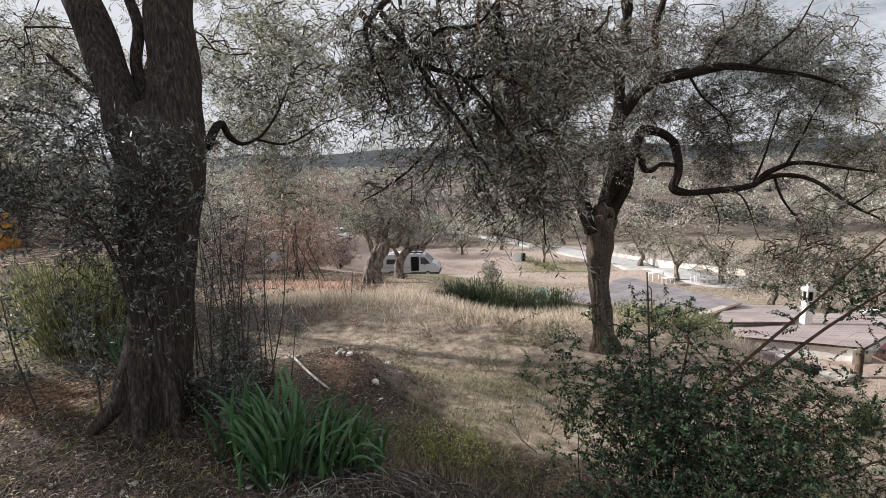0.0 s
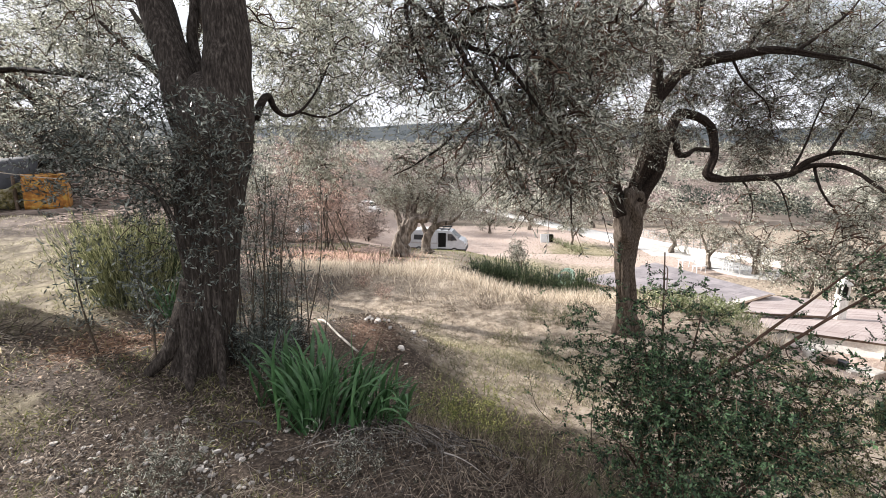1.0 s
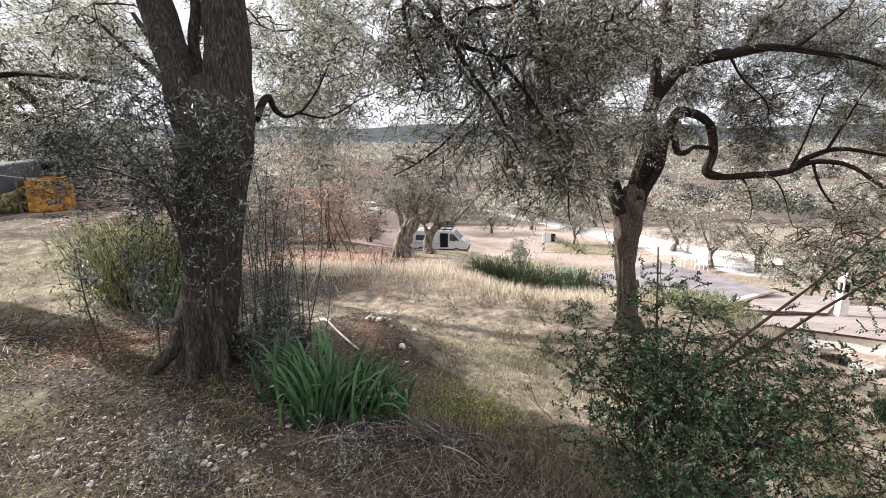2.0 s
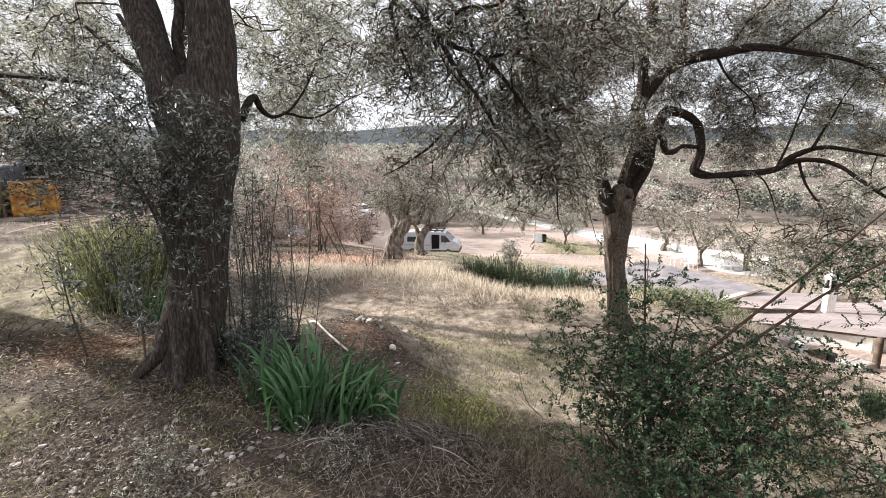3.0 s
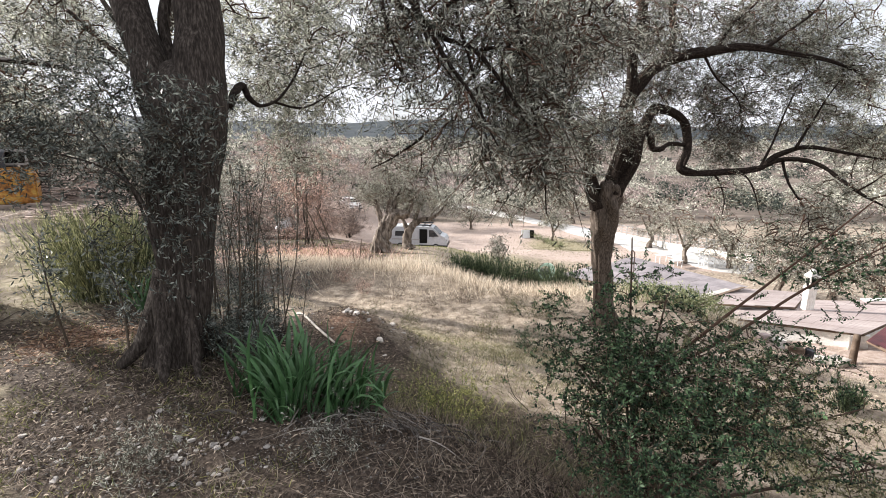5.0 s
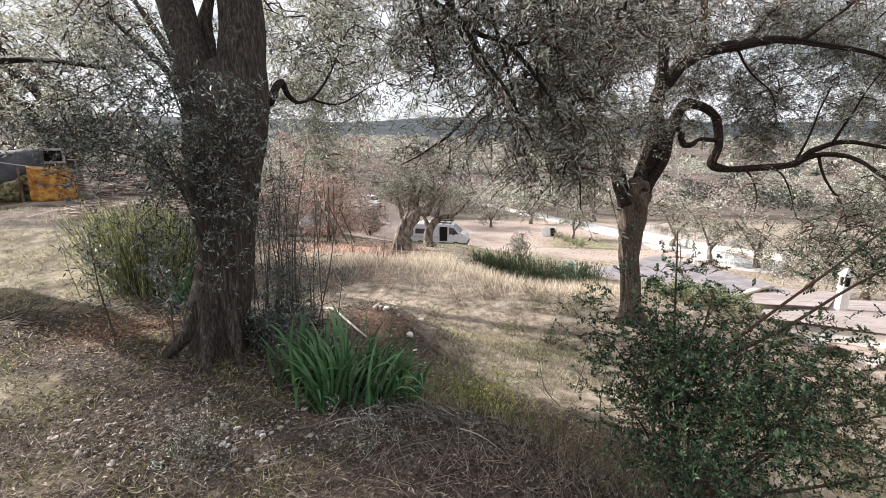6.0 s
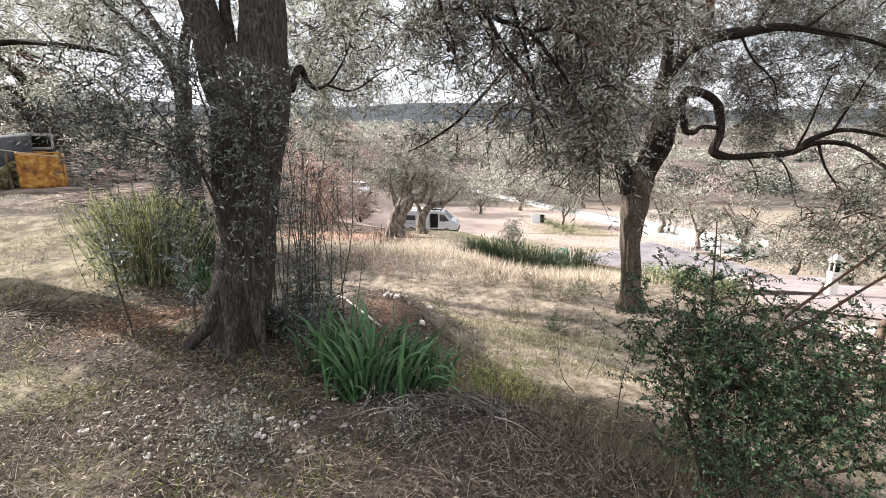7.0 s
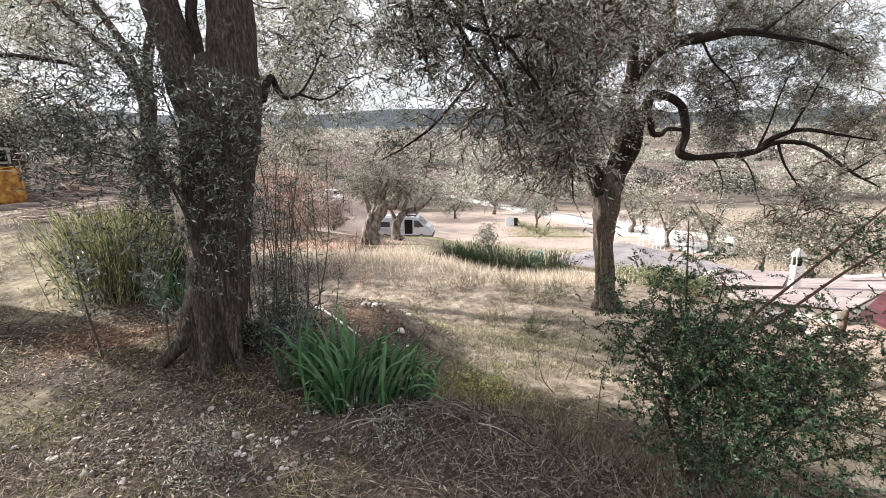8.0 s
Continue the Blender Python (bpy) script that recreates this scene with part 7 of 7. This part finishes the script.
def white_tent():
    x, y, z = (-13.58, 38.24, -5.36)
    t = empty("white_tarpaulin", "white tarpaulin pitched like a small tent", "tarpaulin", (x, y, z), 20)
    bm = bmesh.new()
    a = [bm.verts.new(p) for p in ((-0.8, -0.5, -0.05), (0.6, -0.5, -0.05), (0.6, 0.5, -0.05), (-0.8, 0.5, -0.05), (0.25, -0.1, 1.15), (0.3, 0.1, 1.15))]
    for f in ((0, 1, 4), (1, 2, 5, 4), (2, 3, 5), (3, 0, 4, 5), (3, 2, 1, 0)):
        bm.faces.new([a[i] for i in f])
    part("cloth", bm, M_white, t)
    x, y, z = (-12.88, 38.63, -5.32)
    b = empty("water_barrel", "grey plastic water barrel behind the tarpaulin", "barrel", (x, y, z))
    bm = bmesh.new()
    rod(bm, 0.35, 0.35, 0, 1.5, 20)
    part("drum", bm, M_rail, b, smooth=False)
    for h in (0.4, 0.95):
        bm = bmesh.new()
        rod(bm, 0.37, 0.37, h, h + 0.07, 20)
        part("hoop", bm, M_rail, b)


white_tent()


def cloth_sheet(name, label, category, mat, fn, nu, nv, thick=0.02, parent=None):
    """A sagging sheet of cloth from a surface function of u and v."""
    vs, fs = [], []
    for i in range(nu + 1):
        for j in range(nv + 1):
            vs.append(fn(i / nu, j / nv))
    for i in range(nu):
        for j in range(nv):
            a = i * (nv + 1) + j
            fs.append((a, a + 1, a + nv + 2, a + nv + 1))
    me = bpy.data.meshes.new(name)
    me.from_pydata(vs, [], fs)
    me.polygons.foreach_set("use_smooth", [True] * len(fs))
    me.materials.append(mat)
    ob = new(name, me)
    mod = ob.modifiers.new("thickness", "SOLIDIFY")
    mod.thickness = thick
    if parent:
        ob.parent = parent
    else:
        tagged(ob, label, category)
    return ob


def orange_crate():
    """The orange tarpaulin round a low stack, with a patterned cloth beside it."""
    ax, ay, _ = (-9.15, 10.28, 0.32)
    bx, by, _ = (-9.75, 9.83, 0.37)
    a, b = Vector((ax, ay, 0)), Vector((bx, by, 0))
    u = (b - a).normalized()
    w = Vector((-u.y, u.x, 0))
    if w.y < 0:
        w = -w
    z = float(land(ax, ay)) + 0.02
    c = empty("covered_stack", "low stack wrapped in a bright orange tarpaulin", "tarpaulin stack")
    top = 0.74

    def front(s, t):
        p = a + u * (s * 0.78) + w * (0.02 * math.sin(9 * s) + 0.015 * math.sin(23 * s + 3 * t))
        return (p.x, p.y, z - 0.03 + t * top + 0.015 * math.sin(14 * s))

    def lid(s, t):
        p = a + u * (s * 0.78) + w * (t * 0.9)
        return (p.x, p.y, z + top - 0.03 + 0.03 * math.sin(7 * s + 4 * t) + 0.015 * math.sin(14 * s) * (1 - t))

    def end(s, t):
        p = a + w * (s * 0.9) - u * 0.01
        return (p.x, p.y, z - 0.03 + t * top)

    cloth_sheet("front", "", "", M_orange, front, 30, 10, 0.015, c)
    cloth_sheet("lid", "", "", M_orange, lid, 24, 10, 0.015, c)
    cloth_sheet("side", "", "", M_orange, end, 14, 8, 0.015, c)

    def drape(s, t):
        p = a + u * (0.79 + s * 0.9) + w * (0.25 + 0.05 * math.sin(12 * s) + 0.2 * (1 - t))
        return (p.x, p.y, z - 0.03 + t * (0.6 - 0.38 * s) + 0.02 * math.sin(17 * s))

    ob = cloth_sheet("patterned_cloth", "faded patterned cloth hung beside the orange tarpaulin", "cloth", M_pattern, drape, 26, 10, 0.015)

    def shelter(s, t):
        ang = t * math.pi
        p = a + u * (0.5 + s * 4.5) + w * (1.6 - 1.2 * math.cos(ang))
        return (p.x, p.y, z + (0.82 + 0.3 * math.sin(ang)) * min(1, 4 * min(t, 1 - t) + 0.25) + 0.06 * math.sin(11 * s + 5 * t))

    cloth_sheet("tarpaulin_shelter", "sagging dark grey tarpaulin over a low shelter", "tarpaulin", M_tarp, shelter, 30, 18, 0.03)
    for s in (0.1, 0.5, 0.9):
        for k in (0.35, 2.85):
            p = a + u * (0.5 + s * 4.5) + w * k
            post("shelter_pole", "dark pole holding the tarpaulin shelter", (p.x, p.y, 0), 0.75, 0.04, M_wood, (0, 0), "shelter poles")
    p0, p1 = (-8.01, 6.60, 1.38), (-7.47, 8.62, 1.00)
    s = Soup()
    c0 = np.array(p0) + [-1.5, 0.3, 0.1]
    add_tube(s, curve([c0, p0, (np.array(p0) + p1) / 2 - [0, 0, 0.05], p1, np.array(p1) + [1.6, 1.2, 0.1]], 30), 0.008, 5)
    tagged(s.put("washing_line", M_rope), "pale rope strung in front of the shelter", "rope")


orange_crate()


def shelter_hatch():
    """The hatch in the end of the tarpaulin shelter, its shade a black block, in a grey frame on two legs."""
    x, y, z = (-10.12, 10.75, 1.17)
    foot = float(land(x, y))
    h = empty("shelter_hatch", "hatch framed in grey boards at the shelter's end, its shade a black block", "hatch", (x, y, z), 38)
    bm = bmesh.new()
    # Solid black block, no hole: the hatch's shade is in its colour.
    box(bm, -0.30, 0.30, 0.03, 0.35, -0.12, 0.12, 0.01)
    part("opening", bm, M_dark, h, "black block for the shaded opening")
    for x0, x1, z0, z1 in ((-0.36, 0.36, 0.13, 0.18), (-0.36, 0.36, -0.18, -0.13), (-0.36, -0.31, -0.13, 0.13), (0.31, 0.36, -0.13, 0.13)):
        bm = bmesh.new()
        box(bm, x0, x1, 0.0, 0.06, z0, z1, 0.006)
        part("frame_board", bm, M_rail, h)
    for sx in (-0.3, 0.3):
        bm = bmesh.new()
        box(bm, sx - 0.03, sx + 0.03, 0.08, 0.14, foot - z - 0.05, -0.13, 0.006)
        part("leg", bm, M_wood, h)


shelter_hatch()


def brush_pile(label, at, rx, n, seed, mat, tall=0.2, length=0.6):
    rng = np.random.default_rng(seed)
    p = np.array(at) + rng.normal(0, 0.4, (n, 3)) * [rx, rx * 0.6, 0]
    p[:, 2] = land(p[:, 0], p[:, 1]) + np.abs(rng.normal(0, tall, n))
    a = rng.normal(0.3, 0.7, n)
    L = length * rng.uniform(0.3, 1.1, n)
    e = p + np.stack([np.cos(a) * L, np.sin(a) * L, rng.normal(0, 0.08, n)], -1)
    e[:, 2] = np.maximum(e[:, 2], land(e[:, 0], e[:, 1]) + 0.005)
    v, f = thin_sticks([p, (p + e) / 2 + rng.normal(0, 0.02, (n, 3)), e], 0.008, 0.002)
    return tagged(put_mesh("brush_pile", v, f, mat), label, "brushwood", kind="stuff")


brush_pile("heap of dry cut twigs on the terrace", stand((-3.99, 3.42, -0.05)), 0.35, 26, 120, M_twig, 0.03, 0.35)
# Dark sticks added where the trunk's foot is hollow and shaded.
brush_pile("dark sticks added for the shaded hollow at the foot of the old trunk", stand((-1.58, 3.40, 0.03)), 0.2, 150, 125, M_bark, 0.1, 0.4)
brush_pile("brown heap of cut boughs behind the tarpaulin", stand((-9.67, 11.86, 0.21)), 1.6, 420, 124, M_scrub, 0.35, 1.2)
brush_pile("scatter of cut branches beside the shelter", stand((-6.70, 8.41, 0.56)), 1.3, 260, 121, M_scrub, 0.08, 1.4)
# Near-black sticks stand in for a low dark tarpaulin here.
brush_pile("dark sticks in place of a dark tarpaulin at the terrace edge", stand((-0.32, 17.01, -2.86)), 0.6, 260, 122, M_dark, 0.12, 0.8)
brush_pile("pruned branches near the van", stand((-5.58, 24.94, -3.54)), 1.2, 200, 123, M_scrub, 0.15, 1.4)

# Inset walls coloured black stand for the lean-to's shaded open inside.
corrugated_roof("low lean-to with a dark red ribbed roof and black walls for its shaded inside", (7.72, 8.18, -1.85), (8.0, 6.62, -1.99), (10.51, 10.30, -1.78), (11.33, 8.76, -1.87), M_redroof, 3, 9, 1.0, 8, M_dark, 0.4, inset=0.9)


def canister():
    x, y, z = stand((5.87, 5.39, -1.63))
    c = empty("white_canister", "white plastic canister standing in the grass", "canister", (x, y, z), 15)
    bm = bmesh.new()
    box(bm, -0.13, 0.13, -0.1, 0.1, -0.01, 0.3, 0.03)
    part("body", bm, M_white, c)
    bm = bmesh.new()
    rod(bm, 0.03, 0.03, 0.3, 0.34, 12, pose(0.06, 0, 0))
    part("cap", bm, M_black, c)


canister()


def loose_plank(label, p, q, wide, mat, thick=0.03):
    p, q = Vector(p), Vector(q)
    d = q - p
    bm = bmesh.new()
    box(bm, 0, d.length, -wide / 2, wide / 2, -thick / 2, thick / 2, 0.006, Matrix.Translation(p) @ d.to_track_quat("X", "Z").to_matrix().to_4x4())
    me = bpy.data.meshes.new("loose_plank")
    bm.to_mesh(me)
    bm.free()
    me.materials.append(mat)
    tagged(new("loose_plank", me), label, "plank", "loose planks")


loose_plank("pale bare plank lying on the edge of the shed roof", (7.42, 13.89, -2.93), (8.91, 14.84, -2.93), 0.22, M_deadwood)
loose_plank("grey plank lying along the shed roof's edge", (8.15, 14.15, -2.93), (9.50, 15.08, -2.92), 0.1, M_wood)
loose_plank("pale board lying on the patched red roof", (8.59, 11.29, -2.69), (8.86, 10.89, -2.67), 0.2, M_deadwood)
loose_plank("white board lying at the back of the patched roof", (12.08, 13.59, -2.82), (13.22, 13.43, -2.71), 0.25, M_whitewash)


def clutter():
    r = random.Random(9)
    for k, (q, w, t, mat, lab) in enumerate((((7.35, 9.93, -2.72), 0.12, 0.2, M_whitewash, "white plastic tub"), ((7.52, 9.63, -2.71), 0.14, 0.16, M_wood, "brown wooden crate"), ((7.76, 9.54, -2.67), 0.09, 0.18, M_tarp, "dark bucket"), ((7.88, 9.33, -2.70), 0.16, 0.12, M_offwhite, "pale sack"), ((7.07, 10.02, -2.76), 0.13, 0.18, M_roof_pink, "faded pink box"), ((8.10, 9.23, -2.69), 0.22, 0.16, M_deadwood, "bundle of pale boards"))):
        x, y, z = stand(q)
        bm = bmesh.new()
        rod(bm, w, w * r.uniform(0.8, 1.05), -0.02, t, 12) if k in (0, 2) else box(bm, -w, w, -w * 0.7, w * 0.7, -0.02, t, 0.04)
        for v in bm.verts:
            v.co += Vector((r.gauss(0, 0.012), r.gauss(0, 0.012), r.gauss(0, 0.008)))
        me = bpy.data.meshes.new("tub")
        bmesh.ops.recalc_face_normals(bm, faces=bm.faces[:])
        bm.to_mesh(me)
        bm.free()
        me.materials.append(mat)
        ob = new(("tub", "crate", "bucket", "sack", "storage_box", "board_bundle")[k], me)
        ob.matrix_world = pose(x, y, z, 0, 0, r.uniform(-40, 40))
        tagged(ob, lab + " standing against the shed wall", ("tub", "crate", "bucket", "sack", "box", "boards")[k])


clutter()
